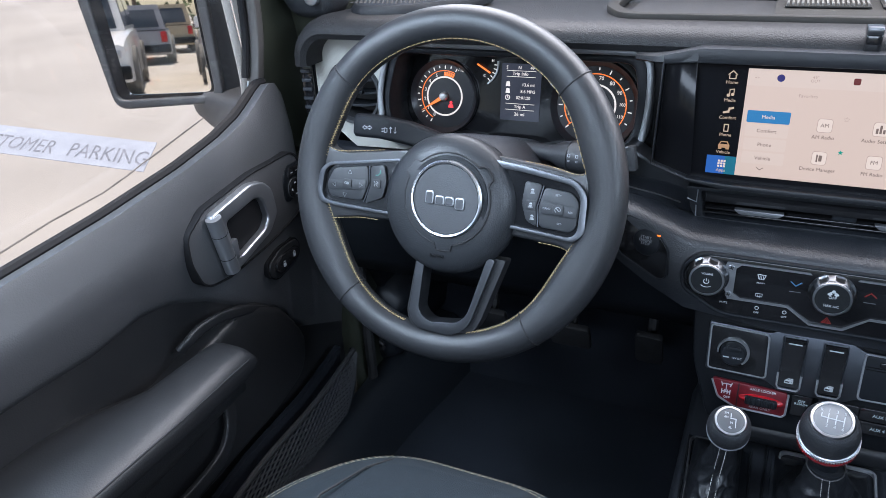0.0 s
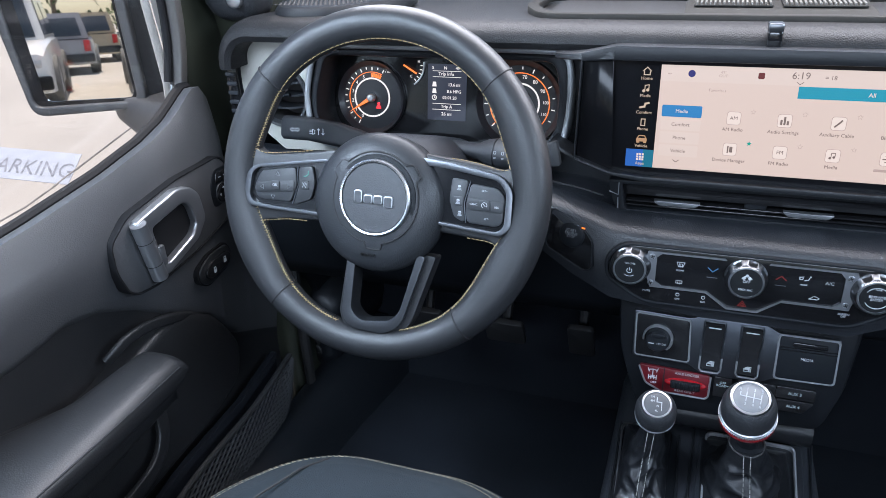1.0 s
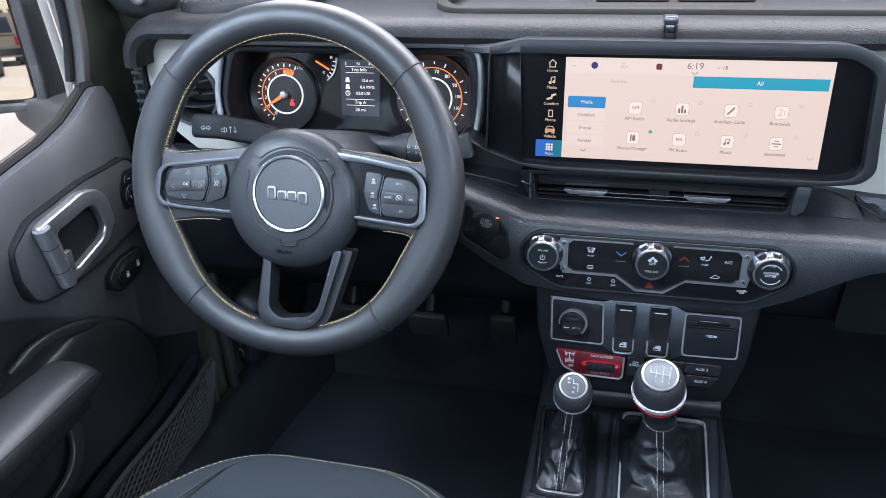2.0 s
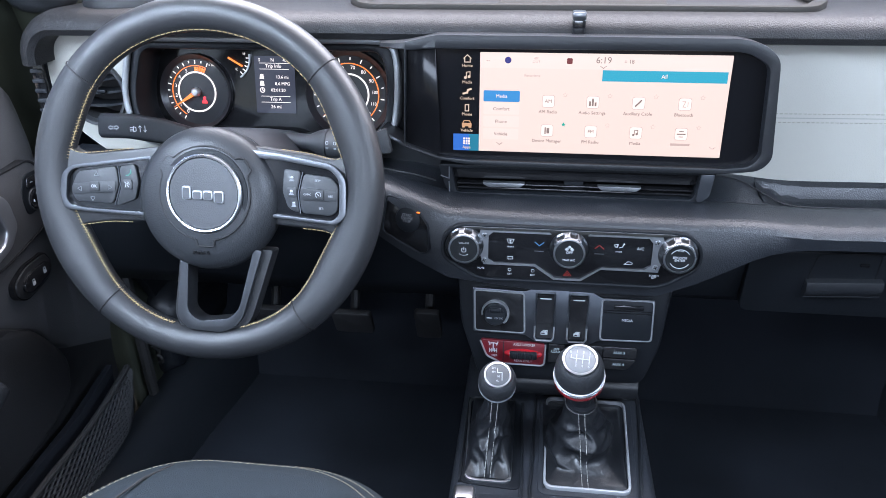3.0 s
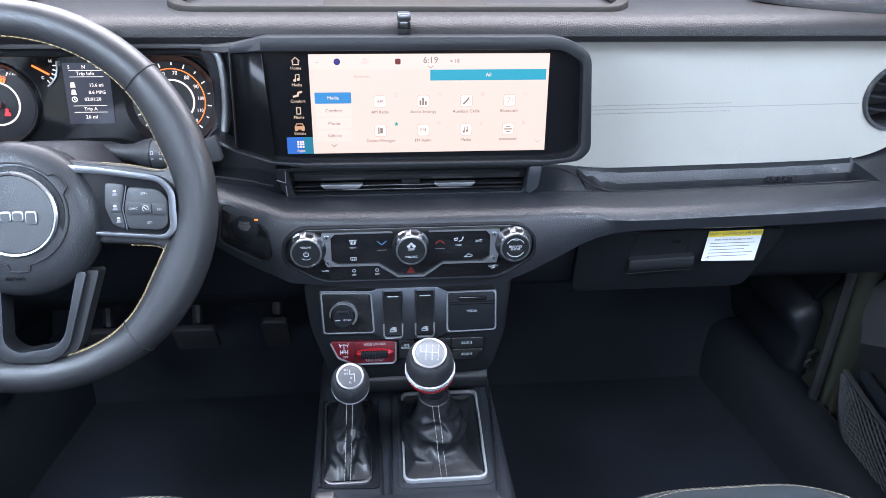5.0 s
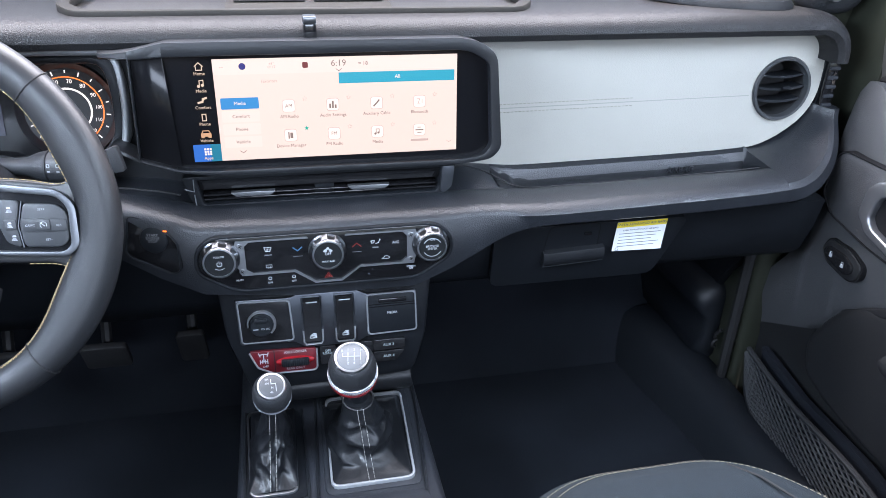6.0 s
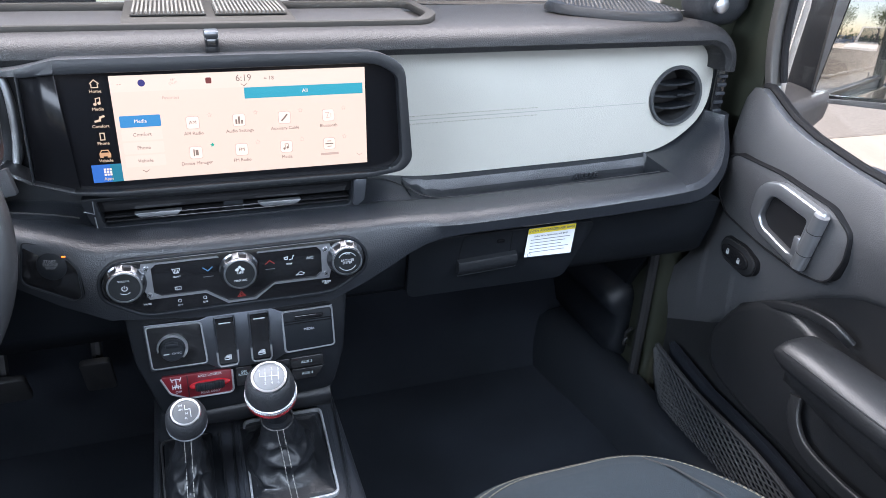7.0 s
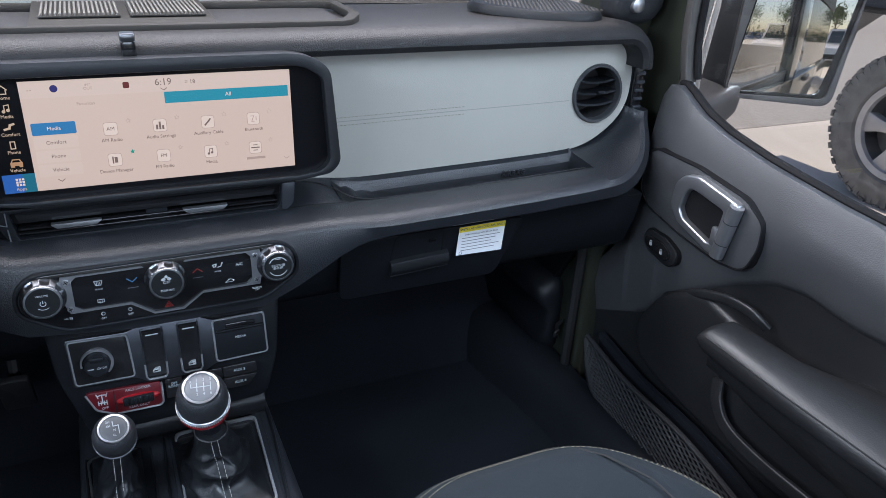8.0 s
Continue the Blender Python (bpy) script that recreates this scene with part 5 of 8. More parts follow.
ls_i = rounded([(-0.0155, -0.066), (0.0550, -0.066), (0.0380, -0.1300), (0.0270, -0.1410), (-0.0070, -0.1455), (-0.0195, -0.1350)][::-1], [0.008, 0.008, 0.010, 0.010, 0.004, 0.004], 5)
part("lower_spoke", ring_plate(ls_o, ls_i, -0.012, 0.012, 0.003, 3), POD_METAL, wheel, "satin dark metal lower spoke", WH)
part("lower_spoke_skin", ring_plate(rounded([(-0.0270, -0.066), (0.0740, -0.066), (0.0490, -0.1440), (0.0300, -0.1640), (-0.0230, -0.1640), (-0.0360, -0.1420)][::-1], [0.010, 0.010, 0.014, 0.014, 0.004, 0.004], 5), ls_o, -0.014, 0.006, 0.003, 3), LEATHER, wheel, "", WH)
part("column_shroud", loft([[(u * k, v * k + dv, w) for u, v in rounded([(-0.06, -0.05), (0.06, -0.05), (0.07, 0.02), (0.04, 0.055), (-0.04, 0.055), (-0.07, 0.02)], 0.025, 5)] for k, w, dv in ((0.95, -0.028, 0.0), (1.05, -0.05, 0.0), (1.10, -0.12, -0.002), (1.10, -0.19, -0.004))]), CONSOLE_PLASTIC, wheel, "", WH)
# stalks on the column
sl = thing("indicator_stalk", (-0.47, 0.0, 1.20), "black indicator stalk with white symbols", "stalk")
SLM = panel(-0.517, -0.004, 1.213, 14, 4)
part("lever", loft([[(u, v * k + dv, w * k) for v, w in rounded([(-0.0145, -0.012), (0.0145, -0.012), (0.0145, 0.006), (-0.0145, 0.010)], 0.006, 4)] for u, k, dv in ((-0.056, 0.80, 0.001), (-0.053, 1.0, 0.001), (-0.02, 1.0, 0.0), (0.02, 1.0, -0.006), (0.05, 0.95, -0.014), (0.10, 0.8, -0.030))]), PLASTIC, sl, "", SLM)
for d in (-1, 1):
    part("symbol", strokes([[(d * q, h) for q, h in ((0.0008, 0.0011), (0.0032, 0.0011), (0.0032, 0.0026), (0.0064, 0.0), (0.0032, -0.0026), (0.0032, -0.0011), (0.0008, -0.0011), (0.0008, 0.0011))]], 0.0006), WHITE_INK, sl, "", SLM @ at(-0.036, -0.001, 0.0090))
part("symbol", joined(strokes([[(0.0, 0.003), (0.003, 0.002), (0.003, -0.002), (0, -0.003), (0, 0.003)], [(-0.004, 0.002), (-0.001, 0.002)], [(-0.004, 0), (-0.001, 0)], [(-0.004, -0.002), (-0.001, -0.002)], [(0.008, -0.003), (0.008, 0.004)], [(0.0065, 0.0025), (0.008, 0.004), (0.0095, 0.0025)], [(0.014, 0.004), (0.014, -0.003)], [(0.0125, -0.0015), (0.014, -0.003), (0.0155, -0.0015)]], 0.0006)), WHITE_INK, sl, "", SLM @ at(-0.012, -0.003, 0.0086))
sr = thing("wiper_stalk", (-0.32, 0.0, 1.18), "black wiper stalk with white symbols on its end", "stalk")
SRM = panel(-0.285, 0.0, 1.196, 10, -8)
part("lever", loft([[(u, v * k, w * k) for v, w in circle(0.016, 24)] for u, k in ((-0.10, 0.6), (-0.035, 0.6), (-0.022, 0.95), (-0.010, 1.12), (-0.0095, 1.06), (-0.0085, 1.06), (-0.008, 1.15), (0.018, 1.15), (0.020, 0.9))]), KNOB_SKIN, sr, "", SRM)
for u in (-0.012, 0.0, 0.011):
    part("symbol", joined(ring_plate(rect(0.005, 0.006, 0.001, 2, (0, 0.005)), rect(0.0036, 0.0046, 0.001, 2, (0, 0.005)), 0, 0.0006), bar((-0.002, -0.004), (0.002, -0.004), 0.0007), bar((-0.002, -0.006), (0.002, -0.006), 0.0007)), WHITE_INK, sr, "", SRM @ at(u * 0.8 + 0.004, 0.001, 0.0186) @ Matrix.Diagonal((0.62, 0.62, 1, 1)))
pk = thing("column_lever", (-0.225, -0.03, 1.19), "small dark lever end beside the wheel rim", "lever")
part("end", plate(rounded([(-0.022, 0.006), (0.004, 0.017), (0.010, -0.010), (-0.018, -0.014)], 0.003, 3), -0.012, 0.0, 0.002), KNOB_SKIN, pk, "", panel(-0.222, -0.045, 1.214, 10))

# ---- climate panel ----
HV = panel(-0.013, -0.0655, 1.0985, 4)
climate = thing("climate_panel", (-0.013, -0.04, 1.05), "gloss black climate panel with three silver-rimmed knobs", "climate panel")
hv = rounded([(-0.122, 0.030), (0.122, 0.030), (0.140, 0.014), (0.140, -0.008), (0.102, -0.032), (-0.100, -0.032), (-0.139, -0.008), (-0.139, 0.014)], 0.012, 4)
hvo = rounded([(-0.125, 0.033), (0.125, 0.033), (0.144, 0.016), (0.144, -0.010), (0.104, -0.0355), (-0.102, -0.0355), (-0.143, -0.010), (-0.143, 0.016)], 0.013, 4)
part("plate", plate(hv, -0.006, 0.002, 0.001), GLOSS, climate, "", HV)
part("surround", ring_plate(hvo, hv, -0.006, 0.0035, 0.0012), PLASTIC, climate, "", HV)
# metal frame: two bracket plates joined by a line that dips below the middle knob
fo = [(-0.098, 0.0265), (-0.022, 0.0265), (-0.020, 0.0245), (-0.084, 0.0245), (-0.089, 0.020), (-0.089, -0.008), (-0.082, -0.0125), (-0.036, -0.0125), (-0.014, -0.0280), (0.014, -0.0280), (0.037, -0.0128), (0.084, -0.0128), (0.090, -0.008), (0.090, 0.019), (0.085, 0.0245), (0.020, 0.0245), (0.022, 0.0265), (0.100, 0.0265), (0.104, 0.012), (0.098, -0.0150), (0.036, -0.0150), (0.015, -0.0302), (-0.015, -0.0302), (-0.037, -0.0148), (-0.094, -0.0148), (-0.103, 0.010)]
part("metal_frame", plate(fo, 0.002, 0.0038), DARKMETAL, climate, "satin grey metal frame", HV)
for u, v in ((-0.0935, 0.0205), (-0.0935, -0.0095), (0.0945, 0.0200), (0.0945, -0.0092)):
    sc = part("screw", lathe([(0.0, 0.0012), (0.0028, 0.0011), (0.0032, 0.0)], 16), SILVER, climate, "", HV @ at(u, v, 0.0038))
    part("slot", joined(bar((-0.0018, 0), (0.0018, 0), 0.0008, 0.0010, 0.0015), bar((0, -0.0018), (0, 0.0018), 0.0008, 0.0010, 0.0015)), SEAM_DARK, sc, "", HV @ at(u, v, 0.0038, 25))
for k, u in enumerate((-0.1155, 0.0, 0.117)):
    K = HV @ at(u, 0.0075)
    rib = []
    for i in range(96):
        a = 2 * math.pi * i / 96
        f = 1.0 if (i // 6) % 2 == 0 else 0.945
        rib.append(f)
    kn = part("knob", loft([[(r * (f if rr else 1.0) * math.cos(2 * math.pi * i / 96), r * (f if rr else 1.0) * math.sin(2 * math.pi * i / 96), w) for i, f in enumerate(rib)] for r, w, rr in ((0.0212, 0.002, False), (0.0212, 0.004, False), (0.0206, 0.005, True), (0.0192, 0.0125, True), (0.0182, 0.0135, False), (0.0172, 0.0148, False), (0.0150, 0.0152, False))]), KNOB, climate, "ribbed dark silver knob", K)
    part("bezel_ring", lathe([(0.0150, 0.0140), (0.0156, 0.0158), (0.0170, 0.0156), (0.0176, 0.0142)], 48), SILVER, kn, "bright ring", K)
    part("face", lathe([(0.0, 0.0154), (0.0150, 0.0154), (0.0152, 0.0130)], 40), BUTTON, kn, "", K)
    F1 = K @ at(0, 0, 0.0156)
    if k == 0:
        part("icon", joined(tube([(0.0026 * math.cos(q), 0.0026 * math.sin(q), 0) for q in np.linspace(2.2, 7.2, 14)], 0.0004, 4, False, (0, 0, 1)), bar((0, 0.0005), (0, 0.0032), 0.0007)), WHITE_INK, kn, "", F1 @ at(0, -0.001))
        text("lettering", "VOLUME", 0.0036, WHITE_INK, kn, F1 @ at(0, 0.0072))
        part("icon", tube([(0.0075 * math.cos(q), 0.0075 * math.sin(q), 0) for q in np.linspace(4.0, 5.4, 10)], 0.0003, 4, False, (0, 0, 1)), WHITE_INK, kn, "", F1)
    elif k == 1:
        text("lettering", "OFF", 0.0052, WHITE_INK, kn, F1 @ at(0, 0.0015))
        text("lettering", "MAX A/C", 0.0042, WHITE_INK, kn, F1 @ at(0, -0.0075))
        part("icon", joined(band(0.0030, 0.0060, 30, 75, 6), band(0.0030, 0.0060, 105, 150, 6), plate(circle(0.0016, 10, (0, 0.0062)), 0, 0.0004)), WHITE_INK, kn, "", F1 @ at(0, 0.002))
    else:
        text("lettering", "BROWSE\nENTER", 0.0046, WHITE_INK, kn, F1 @ at(0, -0.0003))
        text("lettering", "TUNE", 0.0030, WHITE_INK, kn, F1 @ at(0, 0.0090))
        part("icon", joined(band(0.0105, 0.0112, 30, 150, 14), band(0.0105, 0.0112, 210, 330, 14)), WHITE_INK, kn, "", F1)
Q = HV @ at(0, 0, 0.0021)
SMALL = Matrix.Diagonal((0.78, 0.78, 1, 1))
for wd, u, v, sz in (("FRONT", -0.0645, 0.0072, 0.0030), ("MUTE", -0.097, -0.0205, 0.0038), ("OFF", -0.0645, -0.0262, 0.0038), ("OFF", -0.0385, -0.0262, 0.0038), ("MODE", 0.0540, 0.0070, 0.0030), ("A/C", 0.0772, 0.0115, 0.0060), ("SCREEN\nOFF", 0.0945, -0.0212, 0.0038)):
    text("lettering", wd, sz, WHITE_INK, climate, Q @ at(u, v))
part("icon", strokes([[(-0.005, 0.003), (0.005, 0.003), (0.003, -0.003), (-0.003, -0.003), (-0.005, 0.003)], [(-0.002, -0.0035), (-0.002, 0.001)], [(0, -0.0035), (0, 0.001)], [(0.002, -0.0035), (0.002, 0.001)]], 0.0008), WHITE_INK, climate, "", Q @ at(-0.0645, 0.0142) @ SMALL)
part("icon", strokes([[(-0.004, 0.002), (0.004, 0.002), (0.004, -0.002), (-0.004, -0.002), (-0.004, 0.002)], [(-0.0015, -0.003), (-0.0015, 0)], [(0.0015, -0.003), (0.0015, 0)]], 0.0007), WHITE_INK, climate, "", Q @ at(-0.0645, -0.0060) @ SMALL)
part("icon", strokes([[(-0.006, 0.0025), (0, -0.0025), (0.006, 0.0025)]], 0.0014), BLUE_INK, climate, "lit blue arrow", Q @ at(-0.0325, 0.0120) @ SMALL)
part("icon", strokes([[(-0.006, -0.0025), (0, 0.0025), (0.006, -0.0025)]], 0.0014), RED_INK, climate, "lit red arrow", Q @ at(0.0330, 0.0118) @ SMALL)
part("icon", joined(strokes([[(-0.007, 0.002), (-0.002, 0.003), (-0.003, -0.001), (-0.006, -0.001), (-0.007, 0.002)], [(0.0, -0.002), (0.004, -0.001), (0.005, 0.002)]], 0.0011), plate(circle(0.0012, 10, (0.006, 0.0036)), 0, 0.0004)), WHITE_INK, climate, "", Q @ at(0.0545, 0.0135) @ SMALL)
part("icon", strokes([[(-0.006, -0.002), (0.004, -0.002), (0.006, 0.0), (0.002, 0.0022), (-0.001, 0.0022), (-0.003, 0.0), (-0.006, -0.002)]], 0.0007), WHITE_INK, climate, "", Q @ at(0.0655, -0.0060) @ SMALL)
for u in (-0.0645, -0.0385):
    part("icon", ring_plate(circle(0.0026, 16), circle(0.0019, 16), 0, 0.0004), WHITE_INK, climate, "", Q @ at(u, -0.0208) @ SMALL)
part("hazard_symbol", joined(strokes([[(-0.0055, -0.003), (0.0055, -0.003), (0, 0.0048), (-0.0055, -0.003)], [(-0.0025, -0.0015), (0.0025, -0.0015), (0, 0.0018), (-0.0025, -0.0015)]], 0.0007)), RED_INK, climate, "red hazard triangle", Q @ at(0.0, -0.0226) @ SMALL)
for u in (-0.0325, 0.033):
    part("dash_mark", bar((u - 0.005, 0.0035), (u + 0.005, 0.0035), 0.0005), DARKMETAL, climate, "", Q)

# ---- switch panel ----
switches = thing("switch_panel", (-0.013, -0.03, 0.93), "black switch panel with grey metal frame and window switches", "switch panel")
fr = rounded([(-0.108, 0.039), (-0.047, 0.037), (-0.038, 0.0405), (0.034, 0.0395), (0.044, 0.0335), (0.1045, 0.034), (0.1055, -0.0195), (0.0435, -0.0215), (0.030, -0.0290), (-0.030, -0.0285), (-0.044, -0.0195), (-0.1065, -0.0185)], 0.003, 3)
part("metal_frame", plate(fr, -0.004, 0.0015, 0.0008), PANEL_METAL, switches, "satin grey metal frame", SW)
soc = part("socket_plate", plate(rounded([(-0.1055, 0.0365), (-0.047, 0.0345), (-0.0445, -0.0165), (-0.1040, -0.0158)], 0.004, 4), 0.0, 0.0026, 0.0008), GLOSS2, switches, "", SW)
SO = SW @ at(-0.0800, 0.0085, 0.0026) @ Matrix.Diagonal((0.84, 0.84, 1, 1))
part("socket_ring", plate(arc(0.0200, -50, 190, 36) + arc(0.0172, 190, -50, 36, (-0.0007, -0.0005)), 0, 0.003), SILVER, soc, "bright arc round the socket", SO)
part("socket_cap", lathe([(0.0, 0.011), (0.0140, 0.0105), (0.0155, 0.009), (0.0160, 0.0)], 32), PLASTIC, soc, "", SO)
part("cap_lip", box((0.016, 0.006, 0.004), (0, 0.010, 0.012), 0.001), PLASTIC, soc, "", SO)
text("lettering", "12V DC", 0.0046, WHITE_INK, soc, SO @ at(0.005, -0.003, 0.0113))
part("icon", strokes([[(-0.011, -0.003), (-0.005, -0.003)]], 0.0013), WHITE_INK, soc, "", SO @ at(0, 0, 0.0112))
for edge_, nm_ in (([(-0.1055, 0.0365), (-0.047, 0.0345), (-0.0445, -0.0165), (-0.1040, -0.0158)], "socket_edge"), ([(0.0445, 0.0325), (0.1030, 0.0328), (0.1042, -0.0182), (0.0450, -0.0195)], "media_edge")):
    part(nm_, tube([(u, v, 0.0018) for u, v in rounded(edge_, 0.004, 4)], 0.0013, 6, True, (0, 0, 1)), EDGE_SILVER, switches, "thin bright metal edge", SW)
for u0 in (-0.0213, 0.0172):
    wsw = part("window_switch", loft([[(u0 + u, v, w) for u in (-0.0100, 0.0100) for v, w in (((vv, ww), (vv, -0.002)) if u < 0 else ((vv, -0.002), (vv, ww)))] for vv, ww in ((0.0355, 0.0030), (0.0325, 0.0085), (0.024, 0.0075), (0.006, 0.0020), (-0.004, 0.0024), (-0.020, 0.0055), (-0.0225, 0.0020))]), GLOSS2, switches, "gloss black window rocker", SW)
    part("surround", ring_plate(rect(0.0242, 0.0635, 0.003, 4, (u0, 0.0062)), rect(0.0212, 0.0600, 0.0025, 4, (u0, 0.0068)), 0.0012, 0.0034, 0.0006), PANEL_METAL, wsw, "satin metal surround", SW)
    part("foot", tube([(u0 - 0.0114, -0.006, 0.0030), (u0 - 0.0112, -0.0205, 0.0034), (u0 - 0.0088, -0.0243, 0.0036), (u0 + 0.0088, -0.0243, 0.0036), (u0 + 0.0112, -0.0205, 0.0034), (u0 + 0.0114, -0.006, 0.0030)], 0.0012, 6), EDGE_SILVER, wsw, "bright metal edge", SW)
    part("mark", bar((u0 - 0.006, 0.0322), (u0 + 0.006, 0.0322), 0.0011, 0.0086, 0.0092), WHITE_INK, wsw, "", SW)
    part("icon", strokes([[(-0.0045, -0.0036), (0.0045, -0.0036), (0.0045, 0.0030), (-0.0005, 0.0030), (-0.0045, -0.0004), (-0.0045, -0.0036)], [(-0.0045, -0.0006), (0.0045, -0.0006)], [(0.0015, -0.0022), (0.0035, -0.0022)], [(-0.0020, 0.0006), (0.0030, 0.0006)], [(0.0005, 0.0016), (0.0030, 0.0016)]], 0.0009), WHITE_INK, wsw, "", SW @ at(u0, -0.0125, 0.0050) @ Matrix.Diagonal((0.82, 0.82, 1, 1)))
med = part("media_door", plate(rounded([(0.0455, 0.0315), (0.1025, 0.0318), (0.1035, -0.0175), (0.0460, -0.0185)], 0.004, 4), 0.0, 0.0030, 0.001), PLASTIC, switches, "hinged black media cover", SW)
part("door_lip", box((0.034, 0.005, 0.004), (0.075, 0.0245, 0.004), 0.001), GLOSS, med, "", SW)
part("door_line", joined(bar((0.047, 0.0165), (0.102, 0.0168), 0.0009, 0.003, 0.0036), bar((0.047, 0.0195), (0.102, 0.0198), 0.0009, 0.003, 0.0036)), GLOSS, med, "", SW)
text("lettering", "MEDIA", 0.0054, WHITE_INK, med, SW @ at(0.0745, 0.0075, 0.0032))
lock = part("axle_lock_panel", plate(rounded([(-0.0975, -0.0280), (-0.0195, -0.0302), (-0.0200, -0.0560), (-0.0225, -0.0585), (-0.0700, -0.0580), (-0.0885, -0.0490)], 0.003, 3), -0.003, 0.002, 0.0008), RED_PANEL, switches, "dark red axle lock panel", SW)
part("panel_edge", tube([(u, v, 0.0015) for u, v in rounded([(-0.0985, -0.0270), (-0.0890, -0.0500), (-0.0700, -0.0592), (-0.0222, -0.0597), (-0.0190, -0.0565), (-0.0185, -0.030)], 0.003, 3)][3:-2], 0.0013, 6), EDGE_SILVER, lock, "bright metal edge", SW)
part("rocker", lathe([(0.0, 0.006), (0.0050, 0.0052), (0.0062, 0.003), (0.0066, 0.0)], 24), RED_GLOSS, lock, "glossy red rocker", SW @ at(-0.0448, -0.0443, 0.002) @ Matrix.Diagonal((3.5, 0.9, 1, 1)))
part("rocker_grip", joined(box((0.0330, 0.0100, 0.0046), (-0.0448, -0.0443, 0.0068), 0.0018), *[box((0.0036, 0.0092, 0.004), (-0.0448 - 0.0130 + 0.0052 * i, -0.0443, 0.0082), 0.0014) for i in range(6)]), PLASTIC, lock, "", SW)
text("lettering", "AXLE LOCKER", 0.0052, WHITE_INK, lock, SW @ at(-0.0440, -0.0328, 0.0022))
text("lettering", "REAR ONLY", 0.0052, WHITE_INK, lock, SW @ at(-0.0448, -0.0545, 0.0022))
text("lettering", "OFF", 0.0050, WHITE_INK, lock, SW @ at(-0.0800, -0.0490, 0.0022))
part("icon", strokes([[(-0.0052, 0.0052), (0.0, 0.0062), (0.0052, 0.0052)], [(0, 0.006), (0, -0.005)], [(-0.0045, -0.005), (0.0045, -0.005)], [(-0.0062, 0.0076), (-0.0046, 0.0030)], [(0.0062, 0.0076), (0.0046, 0.0030)], [(-0.0048, -0.0076), (-0.0048, -0.0024)], [(0.0048, -0.0076), (0.0048, -0.0024)], [(-0.0018, -0.0072), (-0.0018, -0.0028)], [(0.0018, -0.0072), (0.0018, -0.0028)]], 0.0012), WHITE_INK, lock, "", SW @ at(-0.0815, -0.0375, 0.0022) @ Matrix.Diagonal((0.9, 0.9, 1, 1)))
part("divider", bar((-0.0690, -0.0290), (-0.0690, -0.0572), 0.0010, 0.002, 0.0026), SEAM_DARK, lock, "", SW)
offr = part("button", plate(rect(0.0190, 0.0240, 0.0015, 3, (-0.0052, -0.0415)), -0.003, 0.0022, 0.0006), GLOSS2, switches, "", SW)
text("lettering", "OFF\nROAD+", 0.0046, BLUEWHITE_INK, offr, SW @ at(-0.0052, -0.0375, 0.0024))
for wd, v in (("AUX 3", -0.0356), ("AUX 4", -0.0511)):
    for u in (0.029, 0.0690):
        b = part("button", plate(rounded([(u - 0.019, v + 0.0068), (u + 0.0205, v + 0.0068), (u + (0.0205 if v > -0.04 or u < 0.05 else 0.010), v - 0.0068), (u - 0.019, v - 0.0068)], 0.002, 3), -0.003, 0.0022, 0.0008), GLOSS2, switches, "", SW)
        if u > 0.05:
            text("lettering", wd, 0.0056, BLUEWHITE_INK, b, SW @ at(u, v, 0.0024))

# ---- console and levers ----
console = thing("centre_console", (-0.015, -0.3, 0.62), "black centre console between the seats", "console")
part("body", loft([[(-0.150, y, 0.62), (-0.140, y, 0.80), (-0.134, y, 0.822), (-0.126, y, 0.828), (0.096, y, 0.828), (0.104, y, 0.822), (0.110, y, 0.80), (0.125, y, 0.62)] for y in (-1.2, -0.5, -0.2, 0.03, 0.08, 0.14)]), CONSOLE_PLASTIC, console, sharp=50)
part("rear_deck", plate(rounded([(-0.118, -0.60), (0.088, -0.60), (0.088, -0.168), (-0.118, -0.168)], 0.02, 4), 0.826, 0.833, 0.002), CONSOLE_PLASTIC, console)
for nm_, pts_ in (("deck_edge", [(0.102, 0.03), (0.0955, -0.054), (0.084, -0.174), (0.080, -0.26)]), ("deck_edge", [(-0.0375, 0.02), (-0.041, -0.09), (-0.0435, -0.172), (-0.0445, -0.26)]), ("well_edge", [(-0.130, 0.010), (-0.1285, -0.06), (-0.1272, -0.149)]), ("well_edge", [(-0.056, 0.004), (-0.0545, -0.08), (-0.0532, -0.171)])):
    part(nm_, tube([(x, y, 0.8300) for x, y in pts_], 0.0014, 6), PANEL_METAL, console, "thin satin edge line")
part("well", plate(rounded([(-0.1285, 0.008), (-0.0560, 0.003), (-0.0545, -0.155), (-0.1265, -0.150)], 0.010, 4), 0.827, 0.8292), PLASTIC, console, "black well round the transfer lever")
hb = thing("parking_brake", (-0.113, -0.24, 0.83), "parking brake lever with a satin metal end button", "brake lever")
part("grip", tube([(-0.113, -0.50, 0.865), (-0.113, -0.36, 0.880), (-0.113, -0.250, 0.889), (-0.113, -0.243, 0.8895)], 0.0165, 24, scales=[1, 1, 1, 0.86]), LEATHER, hb)
part("button", plate(rect(0.0225, 0.0150, 0.0045, 5), -0.004, 0.0235, 0.0035), SILVER, hb, "satin metal push button", Matrix.Translation((-0.113, -0.244, 0.8895)) @ pose(0, 0, 0, -88, 0, 0))


